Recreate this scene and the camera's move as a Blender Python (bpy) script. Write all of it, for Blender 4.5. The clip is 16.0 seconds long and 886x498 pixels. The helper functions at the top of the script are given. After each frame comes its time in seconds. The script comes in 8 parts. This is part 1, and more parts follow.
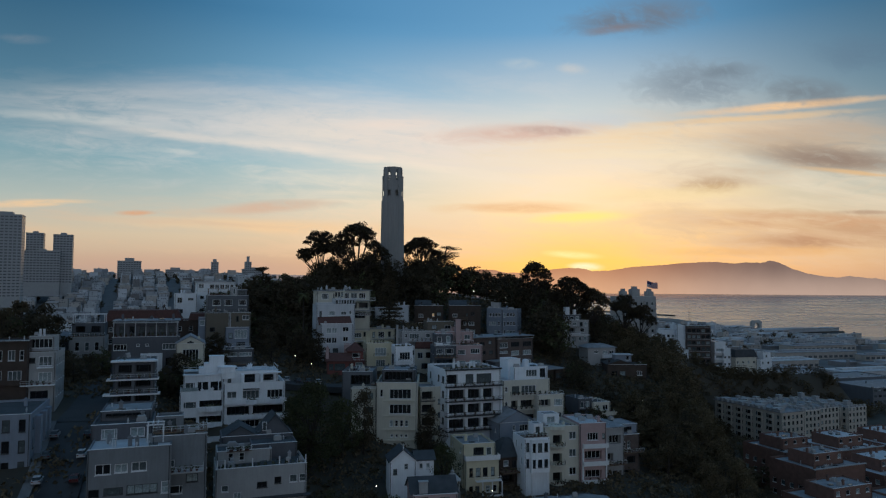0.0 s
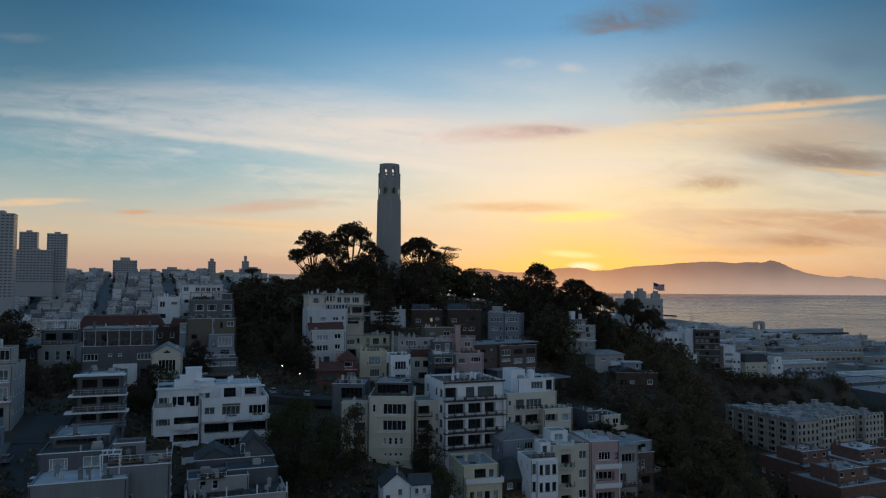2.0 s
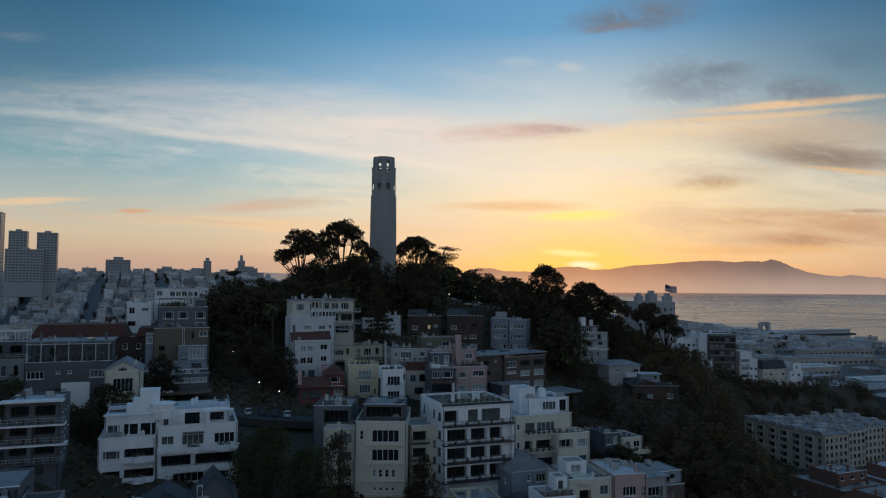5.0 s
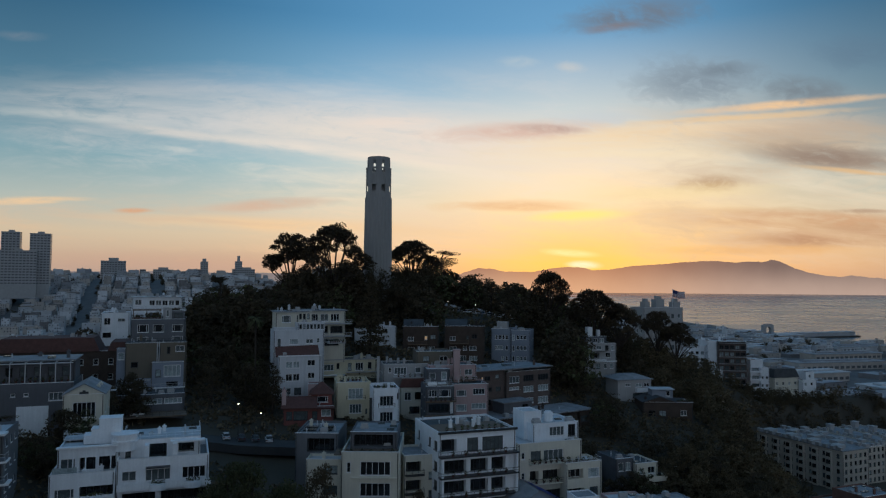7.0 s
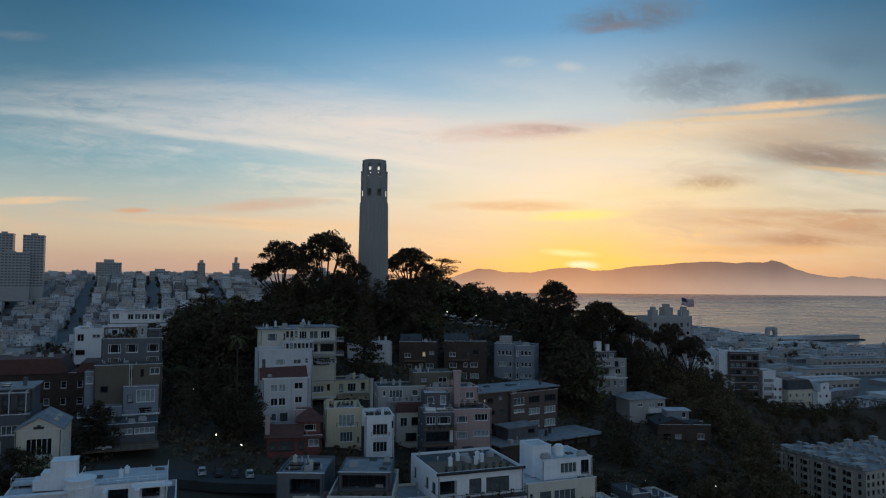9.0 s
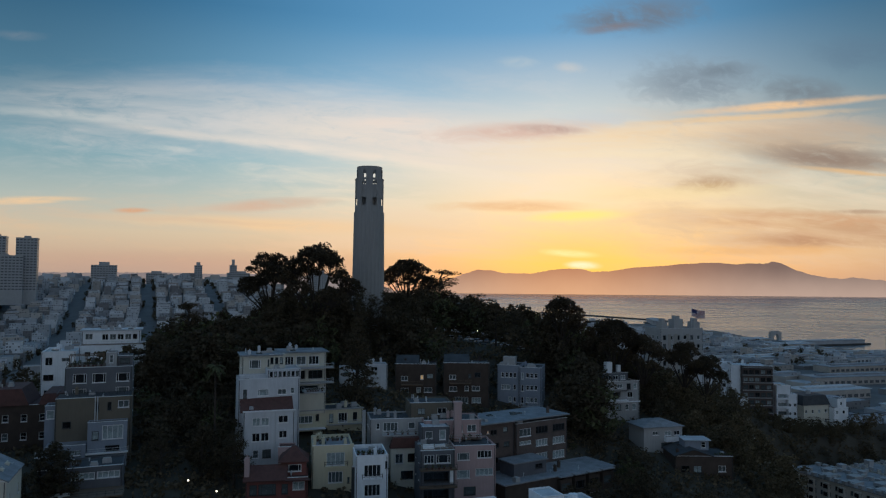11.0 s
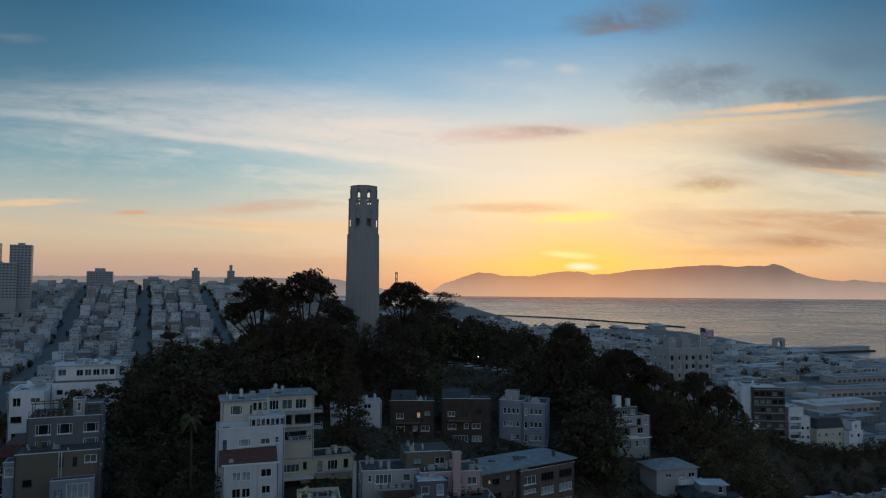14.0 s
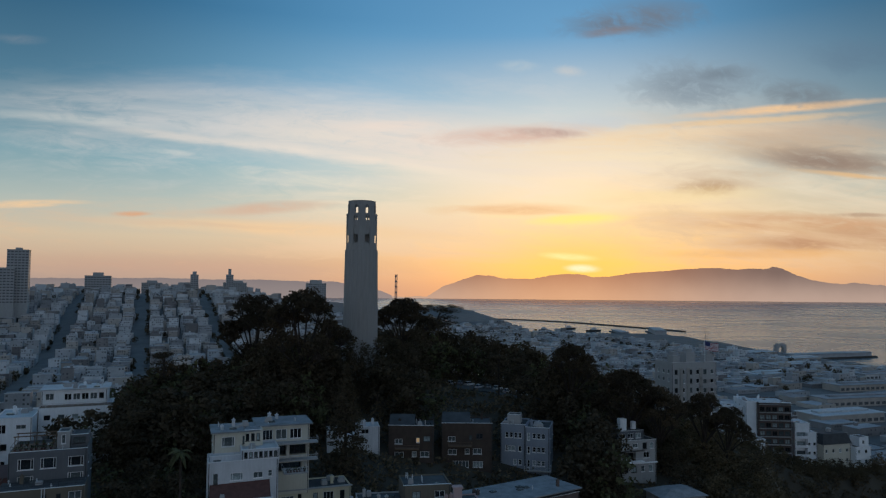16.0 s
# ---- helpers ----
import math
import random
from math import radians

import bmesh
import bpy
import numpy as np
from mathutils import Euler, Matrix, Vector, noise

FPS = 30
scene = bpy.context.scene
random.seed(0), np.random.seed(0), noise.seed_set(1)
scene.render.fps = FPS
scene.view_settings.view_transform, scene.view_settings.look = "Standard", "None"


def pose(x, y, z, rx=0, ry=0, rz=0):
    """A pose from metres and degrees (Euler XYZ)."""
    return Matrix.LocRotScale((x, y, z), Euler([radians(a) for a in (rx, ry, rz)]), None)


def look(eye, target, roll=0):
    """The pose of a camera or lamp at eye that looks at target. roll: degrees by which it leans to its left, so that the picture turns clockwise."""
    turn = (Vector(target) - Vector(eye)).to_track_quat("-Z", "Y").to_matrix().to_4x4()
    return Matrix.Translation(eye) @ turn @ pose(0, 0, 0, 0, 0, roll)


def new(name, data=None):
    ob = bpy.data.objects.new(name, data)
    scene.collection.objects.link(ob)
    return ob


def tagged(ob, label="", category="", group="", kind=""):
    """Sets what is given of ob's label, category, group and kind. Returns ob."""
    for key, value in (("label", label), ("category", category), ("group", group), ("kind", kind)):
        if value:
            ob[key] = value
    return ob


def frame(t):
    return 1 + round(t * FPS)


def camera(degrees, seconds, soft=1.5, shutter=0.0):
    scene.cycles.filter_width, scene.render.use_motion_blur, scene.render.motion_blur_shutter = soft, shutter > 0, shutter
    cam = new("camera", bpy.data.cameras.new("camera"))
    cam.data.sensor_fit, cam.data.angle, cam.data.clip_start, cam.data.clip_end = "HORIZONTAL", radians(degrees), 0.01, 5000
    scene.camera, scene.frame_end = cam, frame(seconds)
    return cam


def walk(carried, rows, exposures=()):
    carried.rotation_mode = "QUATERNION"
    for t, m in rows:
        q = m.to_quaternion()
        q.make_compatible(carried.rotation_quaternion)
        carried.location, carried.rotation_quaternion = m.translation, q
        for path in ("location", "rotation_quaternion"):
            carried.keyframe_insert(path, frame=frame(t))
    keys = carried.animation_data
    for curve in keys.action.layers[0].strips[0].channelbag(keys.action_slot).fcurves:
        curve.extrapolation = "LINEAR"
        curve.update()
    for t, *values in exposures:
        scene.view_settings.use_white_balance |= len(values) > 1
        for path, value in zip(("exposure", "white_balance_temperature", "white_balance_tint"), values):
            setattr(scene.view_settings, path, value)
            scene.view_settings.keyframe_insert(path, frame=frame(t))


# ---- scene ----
cam = camera(65, 16.0, soft=1.2)
PATH = [
    (0.0, look((26.63, -363.95, 87.80), (26.63, -264.07, 92.67), 0.41)),
    (0.5, look((26.67, -359.96, 88.26), (26.69, -260.08, 93.13), 0.42)),
    (1.0, look((26.75, -355.79, 88.65), (26.78, -255.91, 93.50), 0.44)),
    (1.5, look((26.86, -351.47, 89.02), (26.91, -251.58, 93.84), 0.45)),
    (2.0, look((26.94, -347.02, 89.38), (27.01, -247.13, 94.15), 0.46)),
    (2.5, look((26.96, -342.56, 89.71), (27.05, -242.67, 94.44), 0.47)),
    (3.0, look((26.97, -338.18, 90.05), (27.07, -238.29, 94.75), 0.47)),
    (3.5, look((26.99, -333.81, 90.37), (27.11, -233.92, 95.05), 0.46)),
    (4.0, look((27.03, -329.43, 90.60), (27.18, -229.54, 95.26), 0.45)),
    (6.5, look((27.53, -308.12, 93.20), (27.76, -208.23, 97.78), 0.47)),
    (7.0, look((27.76, -303.98, 94.25), (28.01, -204.09, 98.85), 0.48)),
    (7.5, look((27.84, -299.93, 95.19), (28.11, -200.03, 99.79), 0.48)),
    (8.0, look((27.87, -295.91, 96.19), (28.16, -196.01, 100.78), 0.49)),
    (8.5, look((27.86, -291.79, 97.29), (28.17, -191.89, 101.88), 0.49)),
    (11.0, look((27.91, -270.31, 103.99), (28.29, -170.42, 108.62), 0.54)),
    (11.5, look((28.03, -266.98, 105.49), (28.40, -167.09, 110.17), 0.53)),
    (12.0, look((28.20, -264.00, 107.01), (28.57, -164.11, 111.73), 0.52)),
    (12.5, look((28.29, -261.58, 108.42), (28.67, -161.69, 113.17), 0.50)),
    (13.0, look((28.31, -259.64, 109.89), (28.70, -159.76, 114.67), 0.48)),
    (13.5, look((28.39, -258.00, 111.32), (28.79, -158.12, 116.14), 0.46)),
    (14.0, look((28.42, -256.50, 112.76), (28.84, -156.62, 117.62), 0.46)),
    (14.5, look((28.43, -255.17, 114.16), (28.86, -155.29, 119.09), 0.46)),
    (15.0, look((28.48, -253.76, 115.52), (28.92, -153.89, 120.50), 0.48)),
    (15.5, look((28.42, -252.12, 116.94), (28.87, -152.25, 122.00), 0.50)),
    (16.0, look((28.26, -250.40, 118.38), (28.71, -150.53, 123.49), 0.52)),
]
walk(cam, PATH)


# ---- sky and sun ----
def lin(r, g, b):
    return tuple(((c / 255) / 12.92 if c <= 10 else ((c / 255 + 0.055) / 1.055) ** 2.4) for c in (r, g, b))


class Nodes:
    """A short hand for wiring shader nodes."""

    def __init__(self, tree):
        self.t = tree

    def add(self, kind, **inputs):
        n = self.t.nodes.new(kind)
        for k, v in inputs.items():
            self.put(n, k, v)
        return n

    def put(self, n, key, v):
        sock = n.inputs[int(key[1:])] if key[0] == "i" and key[1:].isdigit() else n.inputs[key]
        if isinstance(v, bpy.types.NodeSocket):
            self.t.links.new(v, sock)
        else:
            sock.default_value = v

    def m(self, op, a, b=0.0, c=0.0, clamp=False):
        n = self.t.nodes.new("ShaderNodeMath")
        n.operation, n.use_clamp = op, clamp
        for i, v in enumerate((a, b, c)):
            self.put(n, "i%d" % i, v)
        return n.outputs[0]

    def mix(self, f, a, b, kind="MIX"):
        n = self.t.nodes.new("ShaderNodeMix")
        n.data_type, n.blend_type = "RGBA", kind
        for i, v in ((0, f), (6, a), (7, b)):
            if isinstance(v, tuple) and len(v) == 3:
                v = (*v, 1)
            self.put(n, "i%d" % i, v)
        return n.outputs[2]

    def ramp(self, f, stops, ease="LINEAR"):
        n = self.t.nodes.new("ShaderNodeValToRGB")
        n.color_ramp.interpolation = ease
        els = n.color_ramp.elements
        while len(els) < len(stops):
            els.new(0.5)
        for e, (p, c) in zip(els, stops):
            e.position, e.color = p, (*c, 1) if isinstance(c, tuple) else (c, c, c, 1)
        self.put(n, "i0", f)
        return n.outputs[0]

    def step(self, v, lo, hi, a=0.0, b=1.0):
        n = self.t.nodes.new("ShaderNodeMapRange")
        n.interpolation_type = "SMOOTHSTEP"
        for i, x in enumerate((v, lo, hi, a, b)):
            self.put(n, "i%d" % i, x)
        return n.outputs[0]

    def xyz(self, x, y, z=0.0):
        return self.add("ShaderNodeCombineXYZ", i0=x, i1=y, i2=z).outputs[0]

    def noise(self, vec, scale, detail=3.0, rough=0.55, warp=0.0):
        n = self.t.nodes.new("ShaderNodeTexNoise")
        for k, v in (("Vector", vec), ("Scale", scale), ("Detail", detail), ("Roughness", rough), ("Distortion", warp)):
            self.put(n, k, v)
        return n.outputs[0]


SUN_AZ, SUN_EL = 11.3, 1.6
world = bpy.data.worlds.new("sky")
scene.world = world
world.use_nodes = True
N = Nodes(world.node_tree)
d = N.add("ShaderNodeSeparateXYZ", i0=N.add("ShaderNodeTexCoord").outputs["Generated"])
AZ = N.m("MULTIPLY", N.m("ARCTAN2", d.outputs[0], d.outputs[1]), 57.2958)
EL = N.m("MULTIPLY", N.m("ARCSINE", d.outputs[2]), 57.2958)
# away from the sun, and towards it
e = N.m("MULTIPLY", N.m("ADD", EL, 5.0), 1 / 95, clamp=True)


def stop(el, *c):
    return ((el + 5) / 95, lin(*c))


# from 45 degrees up, out of view, both ramps are raised for fill
cool = N.ramp(e, [stop(-5, 150, 130, 128), stop(-0.5, 176, 154, 146), stop(1.5, 200, 172, 150), stop(3.5, 212, 194, 168), stop(6, 186, 198, 192), stop(9.5, 146, 190, 204), stop(15, 112, 170, 204), stop(21, 66, 130, 174), stop(30, 66, 124, 172), stop(45, 96, 150, 200), stop(90, 106, 156, 204)])
warm = N.ramp(e, [stop(-5, 190, 140, 110), stop(-0.5, 238, 172, 112), stop(1.5, 250, 194, 124), stop(3.5, 250, 206, 150), stop(6, 250, 220, 172), stop(9.5, 240, 224, 198), stop(14, 192, 206, 210), stop(20, 96, 156, 198), stop(30, 66, 124, 172), stop(45, 96, 150, 200), stop(90, 106, 156, 204)])
near_sun = N.m("EXPONENT", N.m("MULTIPLY", N.m("POWER", N.m("DIVIDE", N.m("SUBTRACT", AZ, SUN_AZ + 1.5), 19.0), 2.0), -1.0))
tone = N.mix(near_sun, cool, warm)
# the unseen sky behind the eye is a raised blue, filling facades with light
behind = N.step(N.m("ABSOLUTE", AZ), 60, 120)
tone = N.mix(behind, tone, N.ramp(e, [stop(-5, 116, 120, 130), stop(0, 180, 184, 191), stop(8, 185, 198, 215), stop(25, 175, 197, 222), stop(50, 142, 179, 215), stop(90, 106, 156, 204)]))
sky = N.t.nodes.new("ShaderNodeTexSky")
sky.sky_type, sky.sun_disc = "NISHITA", False
sky.sun_elevation, sky.sun_rotation = radians(SUN_EL), radians(SUN_AZ)
tone = N.mix(0.012, tone, sky.outputs[0], "ADD")
# the sky dims away from the sun's quarter, with lens vignetting painted in
dim = N.m("MULTIPLY", N.step(N.m("ABSOLUTE", N.m("SUBTRACT", AZ, 2.5)), 6, 36, 0.0, 0.56), N.step(EL, 2, 16, 0.12, 1.0))
tone = N.mix(dim, tone, (0.0, 0.01, 0.02))


# the sky as laid out about the view's axis: offsets to the right and up, in thousandths of the distance / 1.23
ahead = N.m("MAXIMUM", d.outputs[1], 0.1)
SX, SY = N.m("MULTIPLY", N.m("DIVIDE", d.outputs[0], ahead), 1230.0), N.m("MULTIPLY", N.m("DIVIDE", d.outputs[2], ahead), 1230.0)
FRONT = N.step(d.outputs[1], 0.12, 0.4)


# the grain of all clouds: broad and fine, drawn out along the wind or puffy
def grain(stretch, scale, seed, detail=5.0, rough=0.62, warp=0.6):
    return N.noise(N.xyz(N.m("DIVIDE", SX, stretch), N.m("ADD", SY, N.m("MULTIPLY", SX, 0.05)), seed), scale, detail, rough, warp)


BROAD_GRAIN = [grain(7.0, 0.012, 3.0), grain(9.0, 0.015, 47.0), grain(6.0, 0.011, 91.0)]
PUFF_GRAIN = [grain(2.6, 0.014, 13.0), grain(2.2, 0.013, 61.0)]
DRAWN, PUFFY = grain(3.4, 0.045, 3.0, 6.0, 0.66, 0.9), grain(1.5, 0.042, 8.0, 6.0, 0.64, 0.8)
# the drifts wander a little
WX = N.m("ADD", SX, N.m("MULTIPLY", N.m("SUBTRACT", BROAD_GRAIN[0], 0.5), 46.0))
WY = N.m("ADD", SY, N.m("MULTIPLY", N.m("SUBTRACT", BROAD_GRAIN[1], 0.5), 15.0))


def cloud_group():
    """One streaked cloud as a group: a turned soft ellipse, torn by broad and fine grain."""
    g = bpy.data.node_groups.new("cloud", "ShaderNodeTree")
    for k in ("Tone", "Colour"):
        g.interface.new_socket(name=k, in_out="INPUT", socket_type="NodeSocketColor")
    for k in ("SX", "SY", "X", "Y", "Cos", "Sin", "Wide", "High", "Dense", "Ragged", "Broad", "Fine", "Front"):
        g.interface.new_socket(name=k, in_out="INPUT", socket_type="NodeSocketFloat")
    g.interface.new_socket(name="Tone", in_out="OUTPUT", socket_type="NodeSocketColor")
    n = Nodes(g)
    i = g.nodes.new("NodeGroupInput").outputs
    out = g.nodes.new("NodeGroupOutput")
    du, dv = n.m("SUBTRACT", i["SX"], i["X"]), n.m("SUBTRACT", i["SY"], i["Y"])
    a = n.m("DIVIDE", n.m("ADD", n.m("MULTIPLY", du, i["Cos"]), n.m("MULTIPLY", dv, i["Sin"])), i["Wide"])
    b = n.m("DIVIDE", n.m("SUBTRACT", n.m("MULTIPLY", dv, i["Cos"]), n.m("MULTIPLY", du, i["Sin"])), i["High"])
    b = n.m("ADD", b, n.m("MULTIPLY", n.m("SUBTRACT", i["Broad"], 0.5), i["Ragged"]))
    r = n.m("SQRT", n.m("ADD", n.m("MULTIPLY", a, a), n.m("MULTIPLY", b, b)))
    r = n.m("ADD", r, n.m("MULTIPLY", n.m("SUBTRACT", i["Fine"], 0.5), n.m("MULTIPLY", i["Ragged"], 0.9)))
    f = n.m("MULTIPLY", n.step(r, 1.05, 0.2), n.m("MULTIPLY", n.step(i["Broad"], 0.28, 0.56, 0.4, 1.0), n.step(i["Fine"], 0.3, 0.56, 0.55, 1.0)))
    f = n.m("MULTIPLY", n.m("MULTIPLY", f, i["Dense"]), i["Front"])
    g.links.new(n.mix(f, i["Tone"], i["Colour"]), out.inputs[0])
    return g


CLOUD = cloud_group()


def cloud(tone, x, y, wide, high, turn, colour, dense, ragged=1.1, seed=0.0, stretch=5.0):
    """One cloud laid on the sky."""
    n = N.t.nodes.new("ShaderNodeGroup")
    n.node_tree = CLOUD
    drawn, k = stretch > 4.5, int(seed * 10)
    for key, v in (("Tone", tone), ("Colour", (*lin(*colour), 1)), ("SX", WX), ("SY", WY), ("X", x - 784.0), ("Y", 501.0 - y + (x - 784) * 0.008), ("Cos", math.cos(radians(turn))), ("Sin", math.sin(radians(turn))),
                   ("Wide", float(wide)), ("High", float(high)), ("Dense", dense), ("Ragged", ragged), ("Broad", BROAD_GRAIN[k % 3] if drawn else PUFF_GRAIN[k % 2]), ("Fine", DRAWN if drawn else PUFFY), ("Front", FRONT)):
        N.put(n, key, v)
    return n.outputs[0]


def veil(tone, lo, hi, x0, x1, colour, dense, broad, cut=(0.42, 0.68)):
    """Fine wisps all over a band of the sky."""
    n = N.m("ADD", N.m("MULTIPLY", BROAD_GRAIN[broad], 0.68), N.m("MULTIPLY", DRAWN, 0.32))
    f = N.m("MULTIPLY", N.step(n, cut[0], cut[1], 0.0, dense), N.m("MULTIPLY", N.step(WY, lo - 60, lo + 40), N.step(WY, hi + 60, hi - 50)))
    f = N.m("MULTIPLY", f, N.m("MULTIPLY", N.step(WX, x0 - 180, x0 + 160), N.step(WX, x1 + 180, x1 - 160)))
    return N.mix(N.m("MULTIPLY", f, FRONT), tone, lin(*colour))


# high white veils
tone = cloud(tone, 330, 205, 560, 66, -5, (206, 208, 206), 0.42, 1.0, 1.0)
tone = cloud(tone, 640, 225, 460, 90, -6, (234, 222, 212), 0.6, 1.2, 1.4)
tone = veil(tone, 170, 350, -760, 420, (230, 220, 214), 0.4, 0)
tone = veil(tone, 60, 260, -300, 900, (252, 236, 208), 0.5, 1)
tone = cloud(tone, 330, 240, 190, 12, -7, (232, 220, 208), 0.5, 1.0, 2.0, 8)
tone = cloud(tone, 560, 268, 210, 15, -7, (246, 230, 214), 0.6, 1.0, 2.1, 8)
tone = cloud(tone, 800, 304, 200, 13, -9, (250, 232, 212), 0.6, 1.1, 2.2, 8)
tone = cloud(tone, 110, 206, 230, 12, -4, (212, 212, 206), 0.4, 1.1, 2.4, 8)
tone = cloud(tone, 300, 266, 60, 6, -5, (212, 214, 208), 0.5, 1.0, 2.5, 4)
tone = cloud(tone, 690, 216, 120, 14, 2, (240, 220, 206), 0.5, 1.1, 2.7, 5)
tone = cloud(tone, 575, 166, 46, 7, -3, (206, 212, 214), 0.5, 1.0, 2.8, 3)
tone = cloud(tone, 760, 255, 400, 66, -4, (242, 224, 208), 0.6, 1.1, 3.0)
tone = cloud(tone, 900, 330, 340, 34, -9, (250, 232, 206), 0.5, 1.2, 3.6)
tone = cloud(tone, 1060, 210, 120, 22, 0, (196, 206, 214), 0.5, 1.2, 3.8, 3)
tone = cloud(tone, 1120, 262, 360, 54, 3, (250, 228, 190), 0.65, 1.2, 4.0)
# warm streaks on the sun's side
tone = cloud(tone, 1190, 236, 400, 30, 5, (246, 214, 172), 0.7, 1.1, 5.5, 7)
tone = cloud(tone, 1400, 184, 240, 11, 5, (246, 204, 156), 0.95, 0.8, 5.0, 9)
tone = cloud(tone, 1330, 206, 260, 9, 4, (244, 204, 150), 0.7, 0.9, 5.2, 9)
tone = cloud(tone, 920, 234, 200, 24, 3, (218, 184, 168), 0.85, 1.0, 6.0, 5)
tone = cloud(tone, 975, 229, 80, 11, -2, (186, 156, 146), 0.75, 0.9, 6.4, 4)
tone = cloud(tone, 1400, 232, 240, 30, 5, (212, 186, 160), 0.6, 1.2, 6.8, 6)
tone = veil(tone, 30, 300, 380, 900, (202, 172, 142), 0.62, 2)
tone = cloud(tone, 1440, 252, 270, 34, 2, (196, 172, 146), 0.65, 1.2, 7.0)
tone = cloud(tone, 1490, 276, 190, 34, -3, (152, 132, 118), 0.95, 1.1, 7.5, 5)
tone = cloud(tone, 1520, 304, 130, 6, -4, (228, 188, 138), 0.8, 1.0, 7.8, 6)
tone = cloud(tone, 1264, 328, 80, 20, 3, (186, 150, 116), 1.0, 0.9, 8.0, 3)
tone = cloud(tone, 1180, 345, 260, 20, 3, (252, 226, 170), 0.6, 1.1, 8.5, 7)
tone = cloud(tone, 1420, 393, 310, 24, -1, (200, 146, 104), 1.0, 1.0, 9.0, 7)
tone = cloud(tone, 1500, 424, 270, 28, 1, (190, 142, 108), 0.95, 1.1, 9.5, 7)
tone = cloud(tone, 1360, 446, 240, 12, 0, (240, 182, 116), 0.7, 1.1, 9.8, 7)
tone = cloud(tone, 1540, 376, 70, 6, 1, (176, 142, 118), 0.7, 1.0, 9.9, 5)
tone = veil(tone, 20, 130, -900, 900, (236, 188, 146), 0.4, 1)
tone = cloud(tone, 920, 368, 170, 12, 0, (236, 182, 132), 0.75, 1.0, 10.0, 6)
tone = cloud(tone, 480, 364, 150, 14, 4, (216, 178, 152), 0.75, 1.0, 11.0, 5)
tone = cloud(tone, 238, 376, 46, 7, 0, (220, 166, 128), 0.85, 0.8, 12.0, 4)
tone = cloud(tone, 60, 358, 120, 8, 2, (244, 204, 158), 0.85, 0.9, 13.0, 7)
tone = cloud(tone, 520, 402, 420, 20, -2, (246, 206, 158), 0.7, 1.1, 14.0, 8)
tone = cloud(tone, 300, 392, 260, 8, -2, (214, 186, 160), 0.5, 1.1, 14.2, 8)
tone = cloud(tone, 330, 470, 500, 26, 0, (196, 158, 142), 0.4, 1.1, 14.5, 9)
# grey drifts overhead
tone = cloud(tone, 1130, 24, 160, 42, 8, (112, 122, 136), 0.95, 1.1, 15.0, 2.6)
tone = cloud(tone, 1090, 46, 80, 12, 8, (132, 122, 124), 0.7, 1.0, 15.5, 3)
tone = cloud(tone, 1240, 138, 150, 52, 2, (128, 142, 154), 0.8, 1.4, 16.0, 2.0)
tone = cloud(tone, 1290, 124, 60, 20, 4, (116, 130, 142), 0.7, 1.2, 16.5, 2.0)
tone = cloud(tone, 1430, 158, 110, 28, -4, (116, 124, 132), 0.8, 1.2, 17.0, 2.6)
tone = cloud(tone, 1540, 90, 120, 40, 0, (96, 120, 142), 0.5, 1.2, 17.5, 3)
tone = cloud(tone, 925, 108, 46, 14, 0, (180, 196, 206), 0.6, 1.2, 18.0, 2)
tone = cloud(tone, 1018, 120, 34, 14, -8, (214, 208, 200), 0.6, 1.1, 18.5, 2)
tone = cloud(tone, 25, 60, 60, 12, -4, (130, 142, 154), 0.4, 1.1, 19.0, 3)
# lit bars beside the sun and its glow
gx, gy = N.m("DIVIDE", N.m("SUBTRACT", AZ, SUN_AZ), 6.5), N.m("DIVIDE", N.m("SUBTRACT", EL, SUN_EL), 2.6)
glow = N.m("EXPONENT", N.m("MULTIPLY", N.m("ADD", N.m("MULTIPLY", gx, gx), N.m("MULTIPLY", gy, gy)), -1.0))
tone = N.mix(N.m("MULTIPLY", glow, 0.7), tone, lin(255, 218, 92))
tone = cloud(tone, 1025, 384, 110, 12, 3, (255, 238, 140), 1.0, 0.6, 20.0, 5)
tone = cloud(tone, 1012, 450, 62, 9, -4, (255, 246, 168), 1.0, 0.4, 21.0, 5)
tone = cloud(tone, 1034, 472, 40, 10, 0, (255, 253, 206), 1.0, 0.25, 22.0, 4)
background = world.node_tree.nodes["Background"]
N.put(background, "Color", tone)
background.inputs["Strength"].default_value = 1.0

lamp_data = bpy.data.lights.new("sun", "SUN")
lamp_data.energy, lamp_data.angle, lamp_data.color = 0.6, radians(3.0), (1.0, 0.62, 0.3)
sun = new("sun", lamp_data)
sun.matrix_world = look((0, 0, 300), (-math.sin(radians(SUN_AZ)), -math.cos(radians(SUN_AZ)), 300 - math.tan(radians(SUN_EL))))


